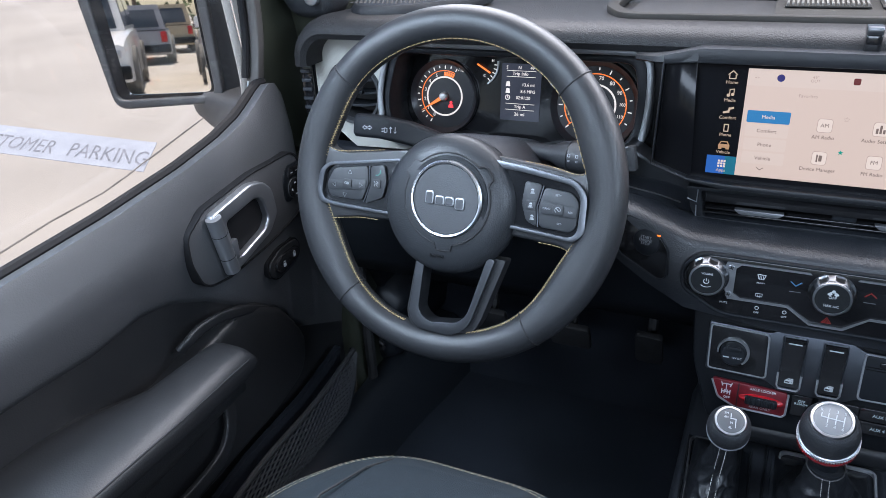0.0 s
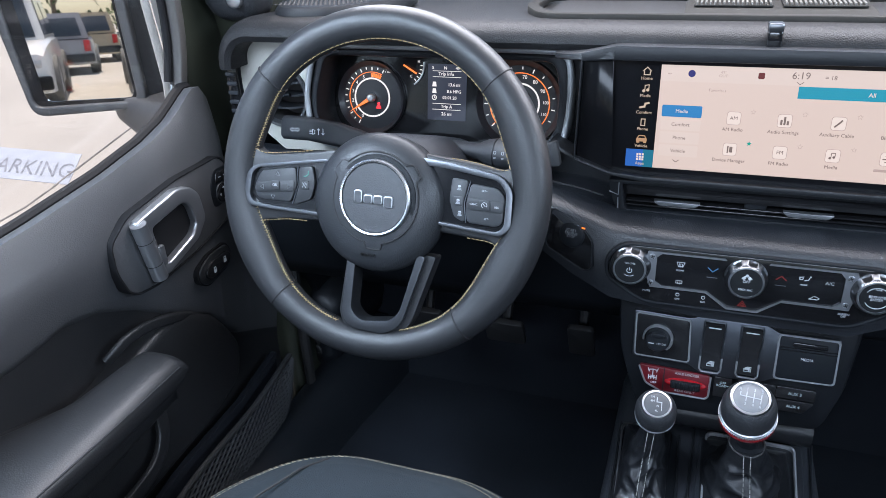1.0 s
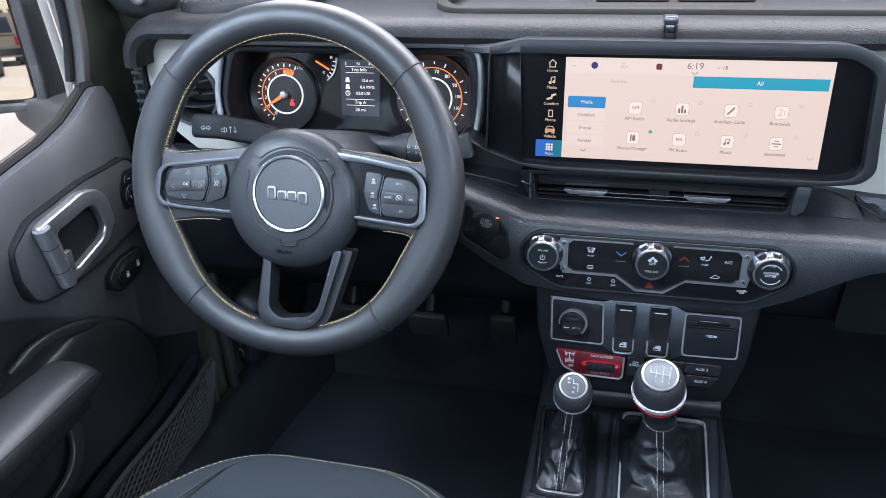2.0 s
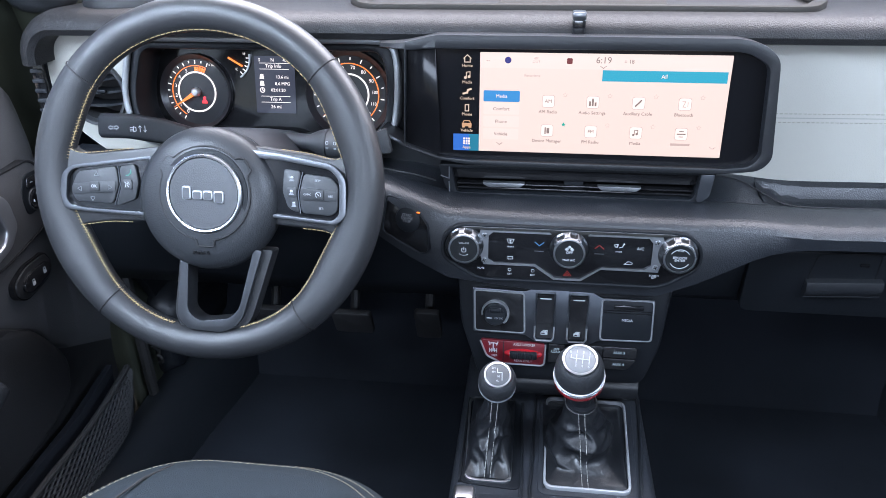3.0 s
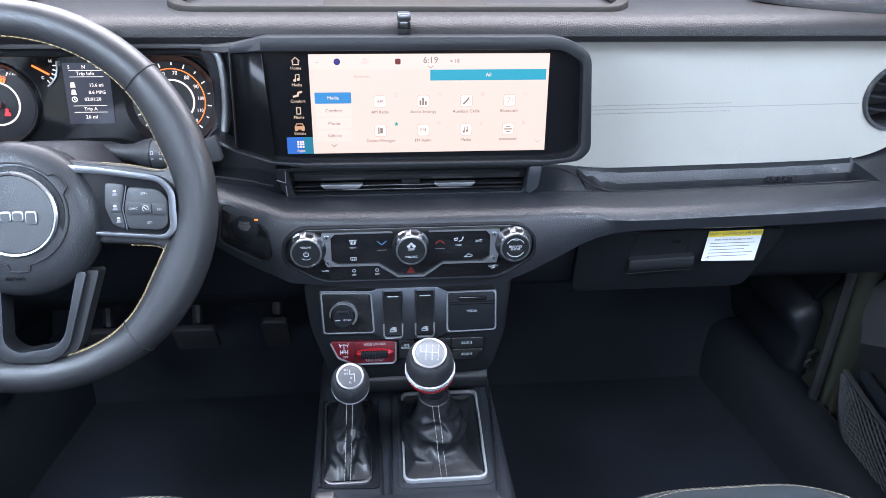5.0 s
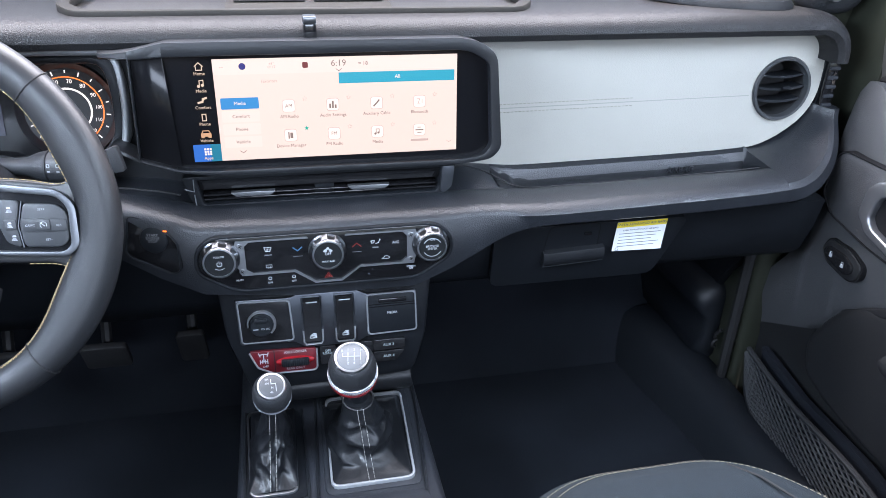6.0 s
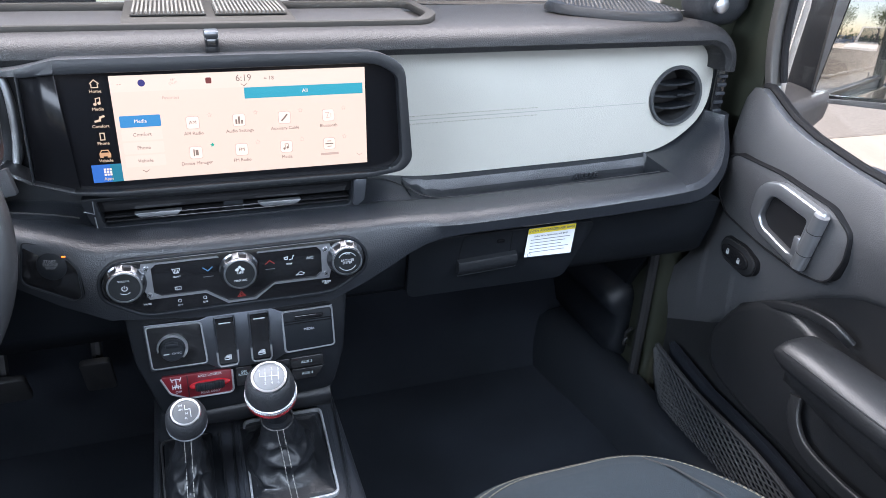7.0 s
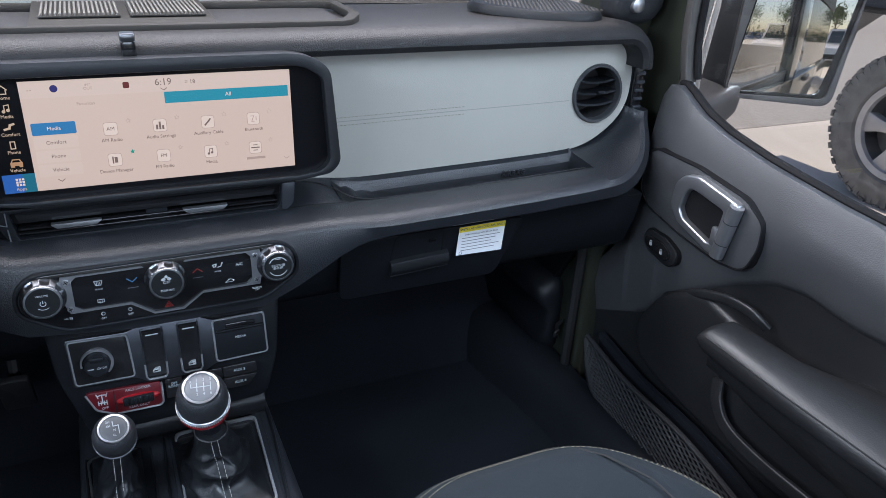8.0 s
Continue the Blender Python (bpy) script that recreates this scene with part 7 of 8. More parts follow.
    # window frame, outer skin
    part("window_frame", sweep(spline([(0.014, 1.255, -0.02), (0.022, 1.34, -0.012), (-0.008, 1.50, 0.008), (-0.08, 1.70, 0.035), (-0.16, 1.80, 0.05), (-0.30, 1.83, 0.05), (-0.95, 1.83, 0.05)], 5), rounded([(-0.007, -0.010), (0.007, -0.010), (0.007, 0.010), (-0.007, 0.010)], 0.003, 3), (0, 0, 1)), FRAME_GREY, door, "warm grey painted window frame", F)
    part("glass_run", tube(spline([(0.002, 1.262, -0.026), (0.011, 1.34, -0.020), (-0.019, 1.50, 0.0), (-0.091, 1.70, 0.027), (-0.171, 1.79, 0.042)], 5), 0.005, 8), SEALBLK, door, "black rubber glass run", F)
    part("outer_skin", plate([(-1.0, 0.50), (0.13, 0.50), (0.13, 1.19), (0.0, 1.18), (-0.1, 1.155), (-0.29, 1.12), (-0.43, 1.11), (-1.0, 1.085)], -0.085, -0.045, 0.008), PAINT, door, "olive painted skin", F)
    pane = part("window_pane", plate([(-0.99, 1.13), (-0.43, 1.14), (-0.1, 1.18), (0.0, 1.225), (0.016, 1.262), (-0.008, 1.49), (-0.08, 1.69), (-0.16, 1.79), (-0.99, 1.80)], -0.034, -0.030), WINDSCREEN, door, "clear window glass", F)
    pane.visible_shadow = False
    part("belt_trim", box((0.010, 0.93, 0.016), (s * 0.764, -0.53, 1.125), 0.004), MIRROR_SHELL, door, "dark outer belt trim")
    # wing mirror
    th, cx, rx = (22, -0.95, 86) if s < 0 else (-30.8, 0.97, 85.8)
    mir = thing("wing_mirror", (s * 0.83, 0.14, 1.18), "dark grey wing mirror in a rounded square housing", "wing mirror", group="wing mirrors")
    MG = pose(cx, 0.06, 1.30, rx, 0, th)
    if s < 0:
        mi = rounded([(-0.0735, -0.0915), (0.0785, -0.0890), (0.0700, 0.11), (-0.092, 0.11)], 0.014, 5)
        mb = rounded([(-0.0580, -0.0850), (0.0740, -0.0850), (0.0660, 0.106), (-0.0758, 0.106)], 0.012, 5)
        mo = rounded([(-0.080, -0.1065), (0.0925, -0.1010), (0.087, 0.125), (-0.113, 0.125)], 0.022, 5)
    else:
        mi = rounded([(-0.0788, -0.0880), (0.0830, -0.0880), (0.1100, 0.11), (-0.052, 0.11)], 0.014, 5)
        mb = rounded([(-0.0765, -0.0840), (0.0720, -0.0830), (0.1070, 0.106), (-0.049, 0.106)], 0.012, 5)
        mo = rounded([(-0.080, -0.0945), (0.0930, -0.1000), (0.1130, 0.125), (-0.074, 0.125)], 0.022, 5)
    part("housing", loft([[(u * k - s * bulge * (1.8 if s < 0 else 1.5), v * k, w) for u, v in mo] for k, w, bulge in ((0.99, 0.002, 0.0), (1.0, -0.006, 0.002), (1.03, -0.03, 0.008), (1.03, -0.06, 0.018), (0.95, -0.10, 0.024), (0.75, -0.125, 0.022), (0.35, -0.138, 0.02))]), MIRROR_SHELL, mir, "", MG)
    part("rim", ring_plate(mo, mi, -0.004, 0.012, 0.004, 3), MIRROR_SHELL, mir, "", MG)
    part("border", ring_plate(mi, mb, 0.004, 0.0068 if s < 0 else 0.0092), GLOSS, mir, "black border", MG)
    if s < 0:
        part("glass", plate(mi, 0.0, 0.005), MIRROR, mir, "silvered mirror glass", MG)
    else:
        # the passenger's glass is slightly domed
        cu, cv = 0.016, 0.012
        dense = [tuple(Vector(mi[i]).lerp(Vector(mi[(i + 1) % len(mi)]), f / 6)) for i in range(len(mi)) for f in range(6)]
        part("glass", loft([[(cu + (u - cu) * k, cv + (v - cv) * k, 0.0086 - (((u - cu) * k) ** 2 + ((v - cv) * k) ** 2) / (2 * 1.4)) for u, v in dense] for k in [1.0 - 0.049 * i for i in range(21)]], caps=True), MIRROR, mir, "silvered convex mirror glass", MG)
    part("arm", loft([[(s * x, y + a * k, z + b * k) for a, b in rounded([(-0.05, -0.03), (0.05, -0.03), (0.05, 0.03), (-0.05, 0.03)], 0.018, 4)] for x, y, z, k in ((0.79, 0.11, 1.180, 1.25), (0.84, 0.115, 1.178, 1.15), (0.885, 0.115, 1.188, 1.0), (0.915, 0.115, 1.200, 0.85), (0.932, 0.115, 1.208, 0.6))]), MIRROR_SHELL, mir)

# ---- seats ----
for x, ahead in ((-0.305, 0.023), (0.268, -0.006)):
    s = -1 if x < 0 else 1
    seat = thing("front_seat", (x, -0.60, 0.62), "charcoal cloth front seat with pale tan stitching", "car seat", group="front seats")

    def outline(inset, n=8):
        hw, yf, yb = 0.205 - inset, -0.283 + ahead - inset, -0.86
        return rounded([(x - hw, yb), (x + hw, yb), (x + hw, yf - 0.11), (x + hw * 0.54, yf - 0.008), (x - hw * 0.54, yf - 0.008), (x - hw, yf - 0.11)], [0.02, 0.02, 0.10, 0.10, 0.10, 0.10], n)
    lv = [(0.02, 0.84), (0.004, 0.88), (0.0, 0.915), (0.004, 0.940), (0.014, 0.962), (0.030, 0.980), (0.052, 0.992), (0.085, 0.999), (0.12, 1.002)]
    part("cushion", loft([[(u, v, z) for u, v in outline(i)] for i, z in lv]), FABRIC, seat, "", sharp=70)
    for ins, z in ((0.024, 0.9735), (0.034, 0.9827)):
        loop = [(u, v, z) for u, v in outline(ins, 10)]
        loop = [p for p in loop if p[1] > -0.62]
        part("stitching", stitches(loop, 0.0040, 0.0018, 0.0006, (0, 0, 1), 0.0005), THREAD_SEAT, seat, "pale tan stitching")
    part("panel_seam", tube([(x + s * 0.075, -0.336 + ahead, 0.984), (x + s * 0.088, -0.365 + ahead, 0.9945), (x + s * 0.105, -0.415 + ahead, 1.0015), (x + s * 0.115, -0.6, 1.002)], 0.0013, 6), SEAM_DARK, seat)
    part("base", box((0.38, 0.42, 0.24), (x, -0.62, 0.74), 0.02), PLASTIC, seat)

# ---- footwells ----
for x0, w_, h_, nm, y_, z_ in ((-0.215, 0.042, 0.075, "accelerator_pedal", 0.20, 0.82), (-0.335, 0.065, 0.055, "brake_pedal", 0.18, 0.83), (-0.47, 0.06, 0.055, "clutch_pedal", 0.18, 0.83)):
    pd = thing(nm, (x0, y_, z_), "black rubber-faced foot pedal", "pedal", group="pedals")
    part("pad", plate(rect(w_, h_, 0.008, 4), -0.008, 0.004, 0.003), RUBBER, pd, "", panel(x0, y_, z_, -25))
    part("arm", tube([(x0, y_ + 0.012, z_), (x0, y_ + 0.06, z_ + 0.12), (x0, y_ + 0.10, z_ + 0.26)], 0.008, 8), RUBBER, pd)
# warning sticker hanging over the glovebox
SK = panel(0.392, -0.021, 1.0715, -6)
stk = thing("warning_sticker", (0.392, -0.02, 1.05), "white air bag warning label with a yellow head", "label")
part("paper", plate(rounded([(-0.0355, -0.0225), (0.0345, -0.0240), (0.0350, 0.0225), (-0.0345, 0.0210)], 0.001, 2), 0.0, 0.0006), STICKER, stk, "", SK)
part("yellow_head", plate([(-0.0345, 0.0130), (0.0349, 0.0142), (0.0350, 0.0225), (-0.0345, 0.0210)], 0.0006, 0.0009), YELLOW, stk, "yellow print", SK)
text("lettering", "WITH ADVANCED AIR BAGS", 0.0051, STICKER_INK, stk, SK @ at(0.0003, 0.0176, 0.0010, 1), wide=1.03)
text("lettering", "EVEN WITH ADVANCED AIR BAGS", 0.0032, STICKER_INK, stk, SK @ at(0.0, 0.0088, 0.0007, 1))
for k in range(5):
    part("print_bar", joined(bar((-0.029, 0.0035 - 0.0048 * k), (0.028 - 0.006 * (k % 3), 0.0041 - 0.0048 * k), 0.0008, 0.0006, 0.0008)), STICKER_INK, stk, "", SK)
part("symbol", ring_plate(rect(0.0045, 0.0045, 0.0006, 2, (-0.029, -0.0195)), rect(0.0035, 0.0035, 0.0005, 2, (-0.029, -0.0195)), 0.0006, 0.0008), STICKER_INK, stk, "", SK)

# ---- own bodywork seen through the screen and in the mirrors ----
bon = thing("bonnet", (0, 1.2, 1.15), "olive painted bonnet with black wipers at its foot", "car bonnet", kind="structure")
part("panel", loft([[(-0.64, y, z - 0.10), (-0.62, y, z - 0.015), (-0.40, y, z + 0.0), (-0.30, y, z + 0.018), (0.30, y, z + 0.018), (0.40, y, z + 0.0), (0.62, y, z - 0.015), (0.64, y, z - 0.10)] for y, z in ((0.55, 1.235), (0.9, 1.235), (1.3, 1.215), (1.75, 1.15))]), PAINT, bon, sharp=60)
for x in (-0.30, 0.30):
    part("vent", plate(rounded([(x - 0.10, 0.95), (x + 0.10, 0.95), (x + 0.08, 1.12), (x - 0.08, 1.12)], 0.02, 4), 1.235, 1.256, 0.004), PLASTIC, bon, "black bonnet vent")
for x in (-0.42, 0.22):
    part("wiper", tube([(x, 0.50, 1.30), (x + 0.10, 0.44, 1.312), (x + 0.44, 0.40, 1.312)], 0.007, 8), RUBBER, bon, "black wiper arm")
glass = solo("windscreen", plate([(-0.70, 0.0), (0.70, 0.0), (0.66, 0.66), (-0.66, 0.66)], 0.0, 0.004), WINDSCREEN, "clear raked windscreen glass", "windscreen", Matrix.Translation((0, 0.345, 1.302)) @ pose(0, 0, 0, 90 + 32, 0, 0), kind="structure")
glass.visible_shadow = False
for s, nm in ((-1, "left"), (1, "right")):
    side = thing("body_side_" + nm, (s * 0.80, -1.7, 0.4), "olive painted rear body side with a dark wheel flare", "car body", kind="structure")
    part("panel", plate([(-2.75, 0.50), (-1.02, 0.50), (-1.02, 1.085), (-2.75, 1.08)], -0.085, -0.05, 0.006), PAINT, side, "olive painted panel", side_frame(s))
    part("hardtop", joined(plate([(-2.75, 1.60), (-1.0, 1.60), (-1.0, 1.86), (-2.75, 1.86)], -0.06, -0.03), plate([(-2.75, 1.56), (-1.0, 1.56), (-1.0, 1.61), (-2.75, 1.61)], -0.062, -0.055)), PLASTIC, side, "black hardtop side", side_frame(s))
    part("flare", loft([[(s * (0.80 + o), -2.05 + 0.52 * math.cos(a) * k, 0.42 + 0.50 * math.sin(a) * k) for o, k in ((-0.02, 1.0), (0.15, 1.0), (0.16, 1.05), (0.10, 1.12), (-0.02, 1.12))] for a in np.linspace(-0.1, math.pi + 0.1, 18)]), MIRROR_SHELL, side, "dark wheel flare")
    part("tyre", moved(lathe([(0.22, -0.12), (0.40, -0.125), (0.42, -0.10), (0.42, 0.10), (0.40, 0.125), (0.22, 0.12)], 48), pose(s * 0.80, -2.05, 0.42, 0, 90, 0)), TYRE, side)
    part("rear_glass", plate([(-2.70, 1.09), (-1.11, 1.09), (-1.11, 1.60), (-2.70, 1.60)], -0.052, -0.046), GLASS_DARK, side, "dark tinted rear side glass", side_frame(s))
    part("door_handle", box((0.03, 0.16, 0.03), (s * 0.82, -1.35, 1.06), 0.01), MIRROR_SHELL, side)
    part("pillar", plate([(-1.24, 1.075), (-1.0, 1.075), (-1.0, 1.60), (-1.24, 1.60)], -0.066, -0.034, 0.006), PAINT, side, "olive painted pillar", side_frame(s))
    part("side_marker", box((0.012, 0.05, 0.03), (s * 0.965, -1.62, 0.80), 0.004), AMBER, side, "amber side marker")
    part("door_gap", box((0.004, 0.008, 0.62), (s * 0.8065, -1.01, 0.83)), SEAM_DARK, side)

# ---- parking lot ----
bandp = thing("painted_sign", (-4.9, 2.46, 0.0), "worn white painted band with grey stencilled lettering on the ground", "painted sign")
part("band", plate([(-6.6, 2.21), (-3.53, 2.24), (-3.87, 2.71), (-7.0, 2.70)], 0.0, 0.004), BAND_PAINT, bandp)
SLANT = Matrix(((1, -0.78, 0, 0), (0, 1, 0, 0), (0, 0, 1, 0), (0, 0, 0, 1)))
text("lettering", "PARKING", 0.32, LETTER_PAINT, bandp, pose(-3.655, 2.415, 0.006) @ SLANT, align="RIGHT", wide=0.53)
text("lettering", "CUSTOMER", 0.32, LETTER_PAINT, bandp, pose(-4.49, 2.410, 0.006) @ SLANT, align="RIGHT", wide=0.53)
part("strip", plate([(3.2, 3.03), (40, 2.75), (40, 30), (3.2, 30)], 0.0, 0.004), ASPHALT, thing("road", (6, 6, 0), "pale speckled asphalt lane", "road", kind="structure"))
solo("joint", joined(box((30, 0.02, 0.006), (18, 3.05, 0.002)), tube([(-3.2, 0.2, 0.001), (-3.36, 1.1, 0.001), (-3.45, 1.5, 0.001), (-3.50, 1.9, 0.001), (-3.585, 2.18, 0.001)], 0.007, 5), tube([(-3.585, 2.18, 0.002), (-3.66, 2.40, 0.003), (-3.78, 2.75, 0.003), (-4.0, 3.4, 0.001)], 0.007, 5)), JOINT_GREY, "dark joint between concrete slabs", "joint", kind="structure")


def tyre_wheel(parent, c, s, r=0.43, rim=0.262, spokes=5, knobs=True):
    """An off-road wheel; s: the side its face looks to."""
    M = Matrix.Translation(c) @ pose(0, 0, 0, 0, 90 * s, 0)
    w = part("wheel", lathe([(rim, 0.10), (rim + 0.02, 0.125), (r - 0.05, 0.135), (r - 0.012, 0.12), (r - 0.006, 0.10), (r - 0.006, -0.10), (r - 0.02, -0.12), (rim, -0.12)], 72), TYRE, parent, "off-road tyre lightened as if sunlit, on a grey alloy rim", M)
    if knobs:
        bm = bmesh.new()
        for k in range(56):
            a = 2 * math.pi * k / 56
            for off, ww in ((0.095 if k % 2 else 0.105, 0.05), (0.03, 0.045), (-0.04, 0.05)):
                rr = r - (0.008 if off > 0.05 else 0.003)
                q = bmesh.ops.create_cube(bm, size=1.0, matrix=Matrix.Rotation(a, 4, "Z") @ Matrix.Translation((rr, 0, off)) @ Matrix.Diagonal((0.016, 0.036, ww, 1)))
            q = bmesh.ops.create_cube(bm, size=1.0, matrix=Matrix.Rotation(a, 4, "Z") @ Matrix.Translation((r - 0.045, 0, 0.130)) @ Matrix.Diagonal((0.06 if k % 2 else 0.035, 0.026, 0.009, 1)))
        part("tread", bm, TYRE, w, "chunky tread blocks", M)
    part("rim", lathe([(0.0, -0.02), (rim * 0.80, 0.0), (rim * 0.86, 0.085), (rim * 0.87, 0.09)], 60), ALLOY_DARK, w, "", M)
    part("rim_lip", lathe([(rim * 0.86, 0.085), (rim * 0.88, 0.112), (rim, 0.118), (rim + 0.008, 0.105)], 60), ALLOY, w, "", M)
    for k in range(spokes):
        a = 90 + 360 / spokes * k
        part("spoke", moved(plate(rounded([(0.03, -0.030), (rim * 0.50, -0.030), (rim * 0.90, -0.062), (rim * 0.90, 0.062), (rim * 0.50, 0.030), (0.03, 0.030)], 0.016, 4), 0.03, 0.092, 0.010), pose(0, 0, 0, 0, 0, a)), ALLOY, w, "machined spoke", M)
    part("hub_cap", lathe([(0.0, 0.108), (0.045, 0.106), (0.055, 0.09), (0.06, 0.05)], 32), ALLOY_DARK, w, "", M)
    return w


def car(name, x, y, turn, paint, label, length=4.5, width=1.85, height=1.7, hood=0.30, boxy=0.5, r=0.36):
    """A parked car; turn: 0 points its nose along +y."""
    c = thing(name, (0, 0, 0), label, "car", group="parked cars")
    hw, L, h = width / 2, length / 2, height
    belt = h * 0.60
    sec = [(-L, belt * 0.55, 0.90), (-L + 0.05, belt * 0.95, 0.95), (-L * 0.5, belt, 1.0), (L * 0.3, belt, 1.0), (L - 0.35, belt * 0.92, 0.97), (L - 0.05, belt * 0.80, 0.92), (L, belt * 0.5, 0.88)]
    part("body", loft([[(-hw * k, yy, 0.28), (-hw * k, yy, zz * 0.75), (-hw * k * 0.96, yy, zz * 0.96), (-hw * k * 0.86, yy, zz), (hw * k * 0.86, yy, zz), (hw * k * 0.96, yy, zz * 0.96), (hw * k, yy, zz * 0.75), (hw * k, yy, 0.28)] for yy, zz, k in sec]), paint, c, "", sharp=50)
    y0, y1 = -L + 0.12, L * (1 - 2 * hood)
    rk = 0.45 * (1 - boxy)
    cab = part("cabin", loft([[(-hw * 0.88, y0, belt - 0.02), (-hw * 0.88, y1, belt - 0.02), (hw * 0.88, y1, belt - 0.02), (hw * 0.88, y0, belt - 0.02)], [(-hw * 0.74, y0 + rk * 0.6 + 0.08, h), (-hw * 0.74, y1 - rk - 0.22, h), (hw * 0.74, y1 - rk - 0.22, h), (hw * 0.74, y0 + rk * 0.6 + 0.08, h)]]), paint, c)
    for s in (-1, 1):
        for a, b in ((0.06, 0.47), (0.52, 0.94)):
            ya, yb = y0 + (y1 - y0) * a, y0 + (y1 - y0) * b
            part("side_window", plate([(ya + 0.06, belt + 0.05), (yb - 0.02, belt + 0.05), (yb - (0.30 if b > 0.9 else 0.04), h - 0.10), (ya + (0.16 if a < 0.1 else 0.08), h - 0.10)], 0.0, 0.02), GLASS_DARK, cab, "dark side glass", Matrix(((0, -s * 0.14 * hw / (h - belt), s, s * (hw * 0.885 + 0.14 * hw * belt / (h - belt) - 0.012)), (1, 0, 0, 0), (0, 1, 0, 0), (0, 0, 0, 1))))
        part("headlamp", box((0.34, 0.05, 0.14), (s * hw * 0.66, L - 0.04, belt * 0.66), 0.03), SILVER_PAINT, c)
        part("tail_lamp", box((0.16, 0.05, 0.28), (s * hw * 0.80, -L - 0.0, belt * 0.78), 0.02), TAIL, c)
        for yy in (-L * 0.58, L * 0.62):
            tyre_wheel(c, (s * (hw - 0.08), yy, r), s, r, r * 0.62, 5, False)
    part("rear_window", plate([(-hw * 0.70, 0), (hw * 0.70, 0), (hw * 0.62, h - belt - 0.16), (-hw * 0.62, h - belt - 0.16)], 0, 0.02), GLASS_DARK, cab, "dark rear glass", Matrix.Translation((0, y0 + 0.012, belt + 0.05)) @ pose(0, 0, 0, 90 - math.degrees(math.atan2(rk * 0.6 + 0.08, h - belt)), 0, 0))
    part("windscreen", plate([(-hw * 0.74, 0), (hw * 0.74, 0), (hw * 0.64, h - belt - 0.06), (-hw * 0.64, h - belt - 0.06)], 0, 0.02), GLASS_DARK, cab, "dark windscreen", Matrix.Translation((0, y1 - 0.012, belt + 0.02)) @ pose(0, 0, 0, 90 - math.degrees(math.atan2(rk + 0.22, h - belt)), 0, 180))
    part("bumper", box((width * 0.96, 0.14, 0.22), (0, -L - 0.02, 0.44), 0.04), PLASTIC, c)
    part("bumper", box((width * 0.96, 0.14, 0.22), (0, L + 0.02, 0.44), 0.04), PLASTIC, c)
    c.matrix_basis = pose(x, y, 0, 0, 0, turn)
    return c


# the neighbour: a tall off-road car whose wheel and flare stand beside the open window
nb = thing("parked_offroader", (4.75, 0.2, 0.0), "parked silver off-road car with black flares and chunky tyres", "car", group="parked cars")
tyre_wheel(nb, (3.98, 1.60, 0.43), -1, 0.435, 0.270, 5, True)
tyre_wheel(nb, (3.98, -1.35, 0.43), -1, 0.435, 0.270, 5, True)
tyre_wheel(nb, (5.52, 1.60, 0.43), 1, 0.435, 0.270, 5, False)
tyre_wheel(nb, (5.52, -1.35, 0.43), 1, 0.435, 0.270, 5, False)
part("body", loft([[(4.02, y, 0.55), (4.02, y, z), (4.10, y, z + 0.04), (5.40, y, z + 0.04), (5.48, y, z), (5.48, y, 0.55)] for y, z in ((-2.1, 1.2), (0.6, 1.2), (1.85, 1.12))]), SILVER_PAINT, nb)
part("cabin", loft([[(4.08, -2.0, 1.22), (4.08, 0.62, 1.22), (5.42, 0.62, 1.22), (5.42, -2.0, 1.22)], [(4.16, -1.95, 1.86), (4.16, 0.25, 1.86), (5.34, 0.25, 1.86), (5.34, -1.95, 1.86)]]), PLASTIC, nb)
for y in (1.60, -1.35):
    part("flare", loft([[(x, y + k * 0.60 * px, 0.50 + k * 0.52 * pz) for x, k in ((4.06, 1.0), (3.80, 1.0), (3.79, 1.06), (3.84, 1.16), (4.06, 1.18))] for px, pz in ((-1.0, 0.25), (-0.95, 0.70), (-0.68, 0.98), (0.0, 1.0), (0.68, 0.98), (0.95, 0.70), (1.0, 0.25))]), PLASTIC, nb, "black wheel flare", sharp=30)

car("parked_car", -2.62, -14.6, 0, WHITE_PAINT, "parked white off-road pickup-like car", 4.8, 1.9, 1.85, 0.28, 0.9, 0.42)
car("parked_car", -2.0, -23.2, 180, GREY_PAINT, "parked grey hatchback seen from behind", 4.4, 1.85, 1.6, 0.26, 0.5, 0.36)
car("parked_car", -1.25, -29.0, 178, TAN_PAINT, "parked tan hatchback with bright flank", 4.3, 1.8, 1.65, 0.26, 0.6, 0.37)
car("parked_car", 0.42, -15.6, 0, SILVER_PAINT, "parked silver car close behind", 4.4, 1.85, 1.7, 0.27, 0.7, 0.38)
car("parked_car", -10.6, -46.0, 90, BLACK_PAINT, "parked black saloon across the lane", 4.7, 1.85, 1.5, 0.28, 0.3, 0.35)
car("parked_car", -15.6, -45.0, 92, BLUE_PAINT, "parked dark blue saloon across the lane", 4.6, 1.85, 1.5, 0.28, 0.3, 0.35)
car("parked_car", -13.0, -58.0, 90, WHITE_PAINT, "parked white pickup-like car across the lane", 5.2, 1.95, 1.8, 0.30, 0.8, 0.40)
car("parked_car", -3.4, -48.0, 4, RED_PAINT, "parked red hatchback in the far row", 4.4, 1.85, 1.6, 0.26, 0.5, 0.36)
car("parked_car", 1.6, -41.0, 186, RED_PAINT, "parked red saloon in the far row", 4.6, 1.85, 1.5, 0.28, 0.3, 0.35)
car("parked_car", 3.0, -60.0, 90, WHITE_PAINT, "parked white van-like car across the lane", 5.2, 1.95, 2.1, 0.18, 0.9, 0.38)

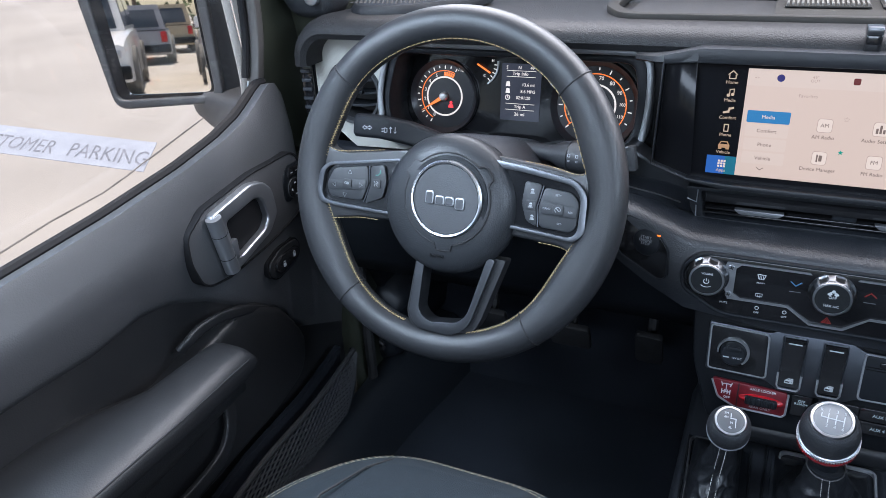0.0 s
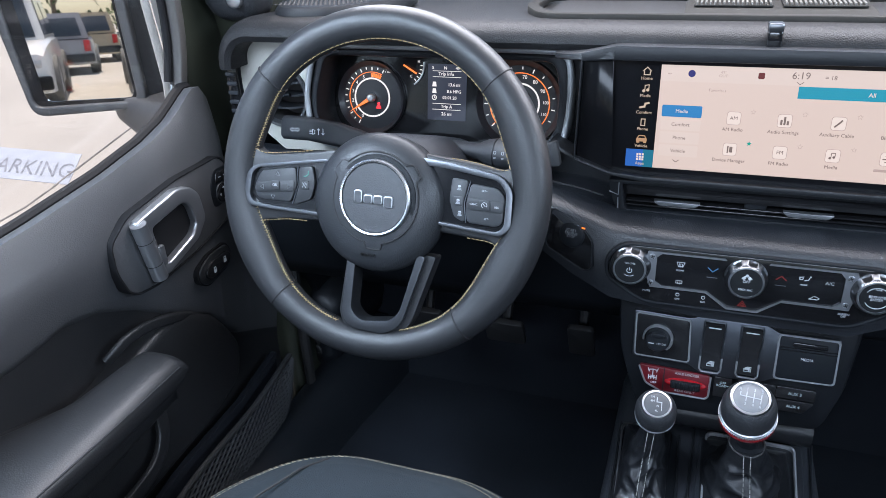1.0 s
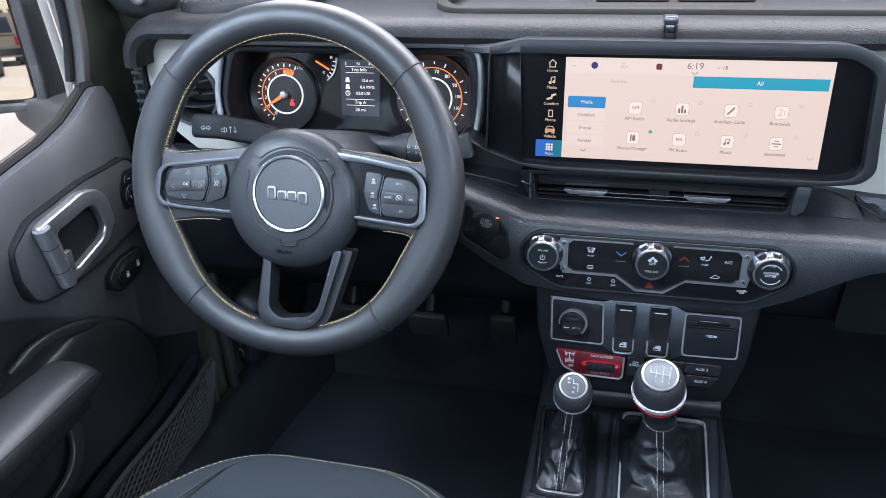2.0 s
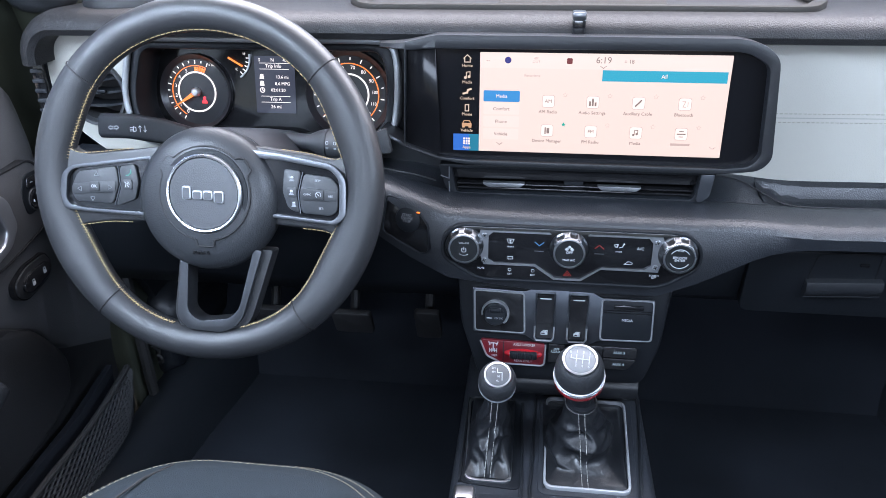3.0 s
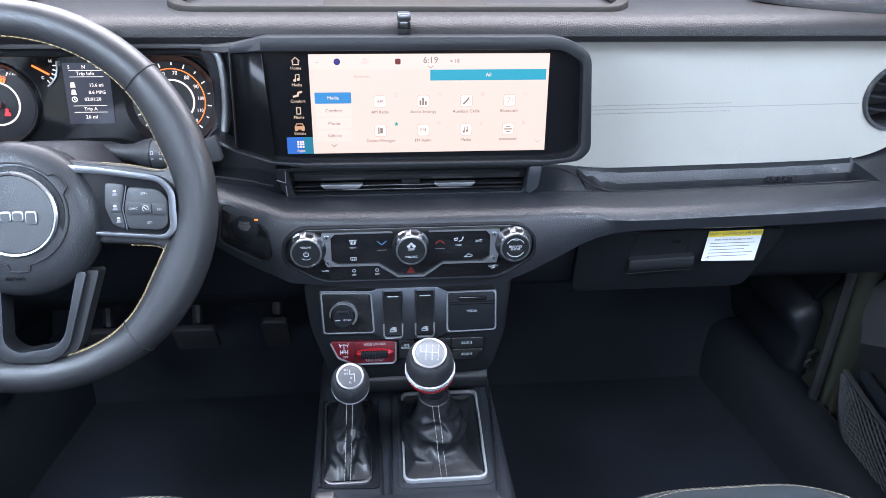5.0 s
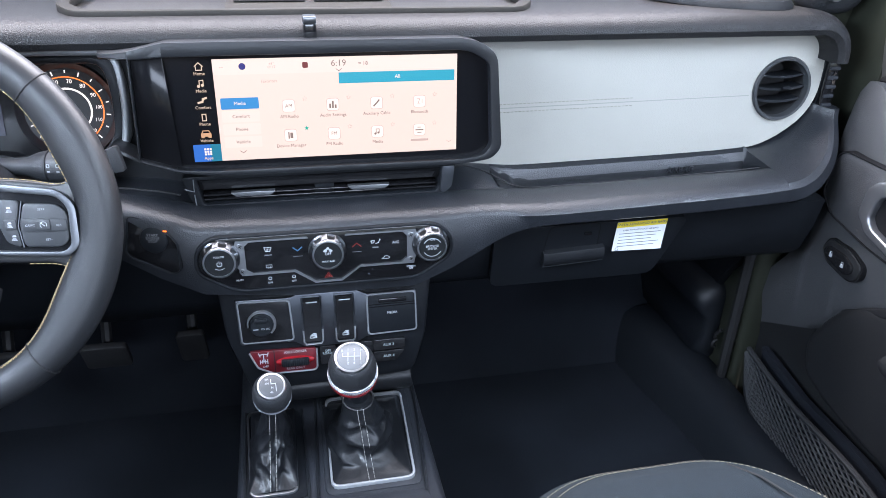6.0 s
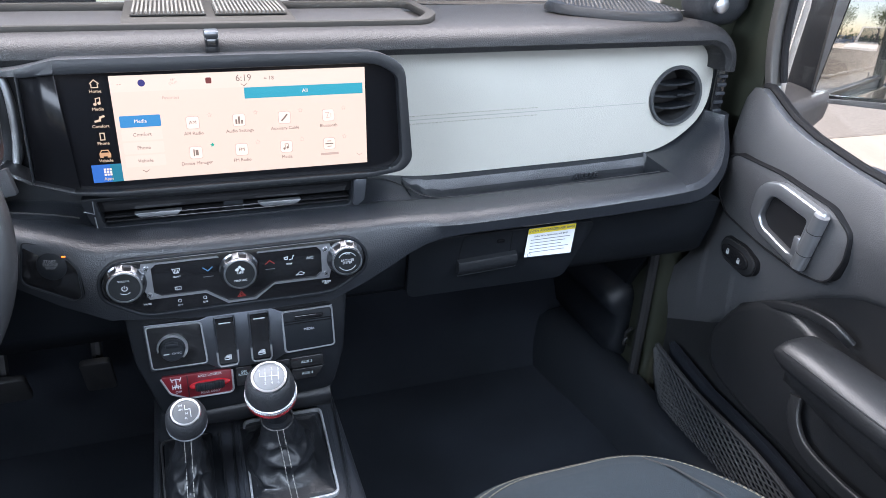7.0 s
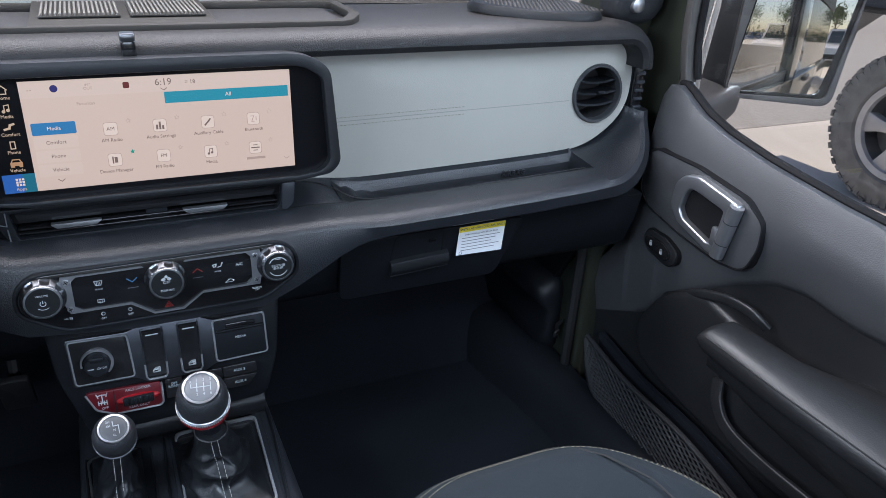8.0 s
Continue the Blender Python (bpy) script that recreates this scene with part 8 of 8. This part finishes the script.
# hedge and trees at the back of the lot
rng = random.Random(4)
hb_ = bmesh.new()
for k in range(2600):
    px, py, pz = rng.uniform(-70, 70), -70 + rng.uniform(-1.6, 1.6), abs(rng.gauss(0, 1.1))
    m = Matrix.Translation((px, py, pz)) @ Euler((rng.uniform(0, 3), rng.uniform(0, 3), rng.uniform(0, 3))).to_matrix().to_4x4() @ Matrix.Diagonal((rng.uniform(0.2, 0.5), rng.uniform(0.12, 0.3), 0.02, 1))
    bmesh.ops.create_grid(hb_, x_segments=1, y_segments=1, size=1.0, matrix=m)
tagged(solo("hedge", hb_, LEAF, "green hedge at the edge of the lot", "hedge"), kind="stuff")
for tx, ty, th_ in ((-24, -66, 9.0), (-14, -67, 8.0), (-4, -68, 9.0), (6, -67, 8.5), (17, -66, 9.5)):
    tr = thing("tree", (tx, ty, 0), "leafy green tree at the edge of the lot", "tree", group="trees")
    part("trunk", tube([(tx, ty, 0), (tx + 0.1, ty, th_ * 0.3), (tx - 0.1, ty + 0.1, th_ * 0.6)], 0.22, 10, scales=[1.2, 0.8, 0.4]), BARK, tr)
    for a in range(5):
        q = a * 1.26
        part("limb", tube([(tx, ty, th_ * (0.28 + 0.05 * a)), (tx + 0.8 * math.cos(q), ty + 0.8 * math.sin(q), th_ * (0.42 + 0.05 * a)), (tx + 1.7 * math.cos(q), ty + 1.7 * math.sin(q), th_ * (0.55 + 0.06 * a))], 0.09, 6, scales=[1, 0.7, 0.3]), BARK, tr)
    bm = bmesh.new()
    for k in range(700):
        d = Vector((rng.gauss(0, 1), rng.gauss(0, 1), rng.gauss(0, 0.8)))
        p = Vector((tx, ty, th_ * 0.68)) + d * (1.1 + 0.3 * math.sin(5 * d.x + 3 * d.y))
        bmesh.ops.create_grid(bm, x_segments=1, y_segments=1, size=1.0, matrix=Matrix.Translation(p) @ Euler((rng.uniform(0, 3), rng.uniform(0, 3), 0)).to_matrix().to_4x4() @ Matrix.Diagonal((rng.uniform(0.10, 0.28), rng.uniform(0.08, 0.18), 1, 1)))
    part("crown", bm, LEAF, tr)
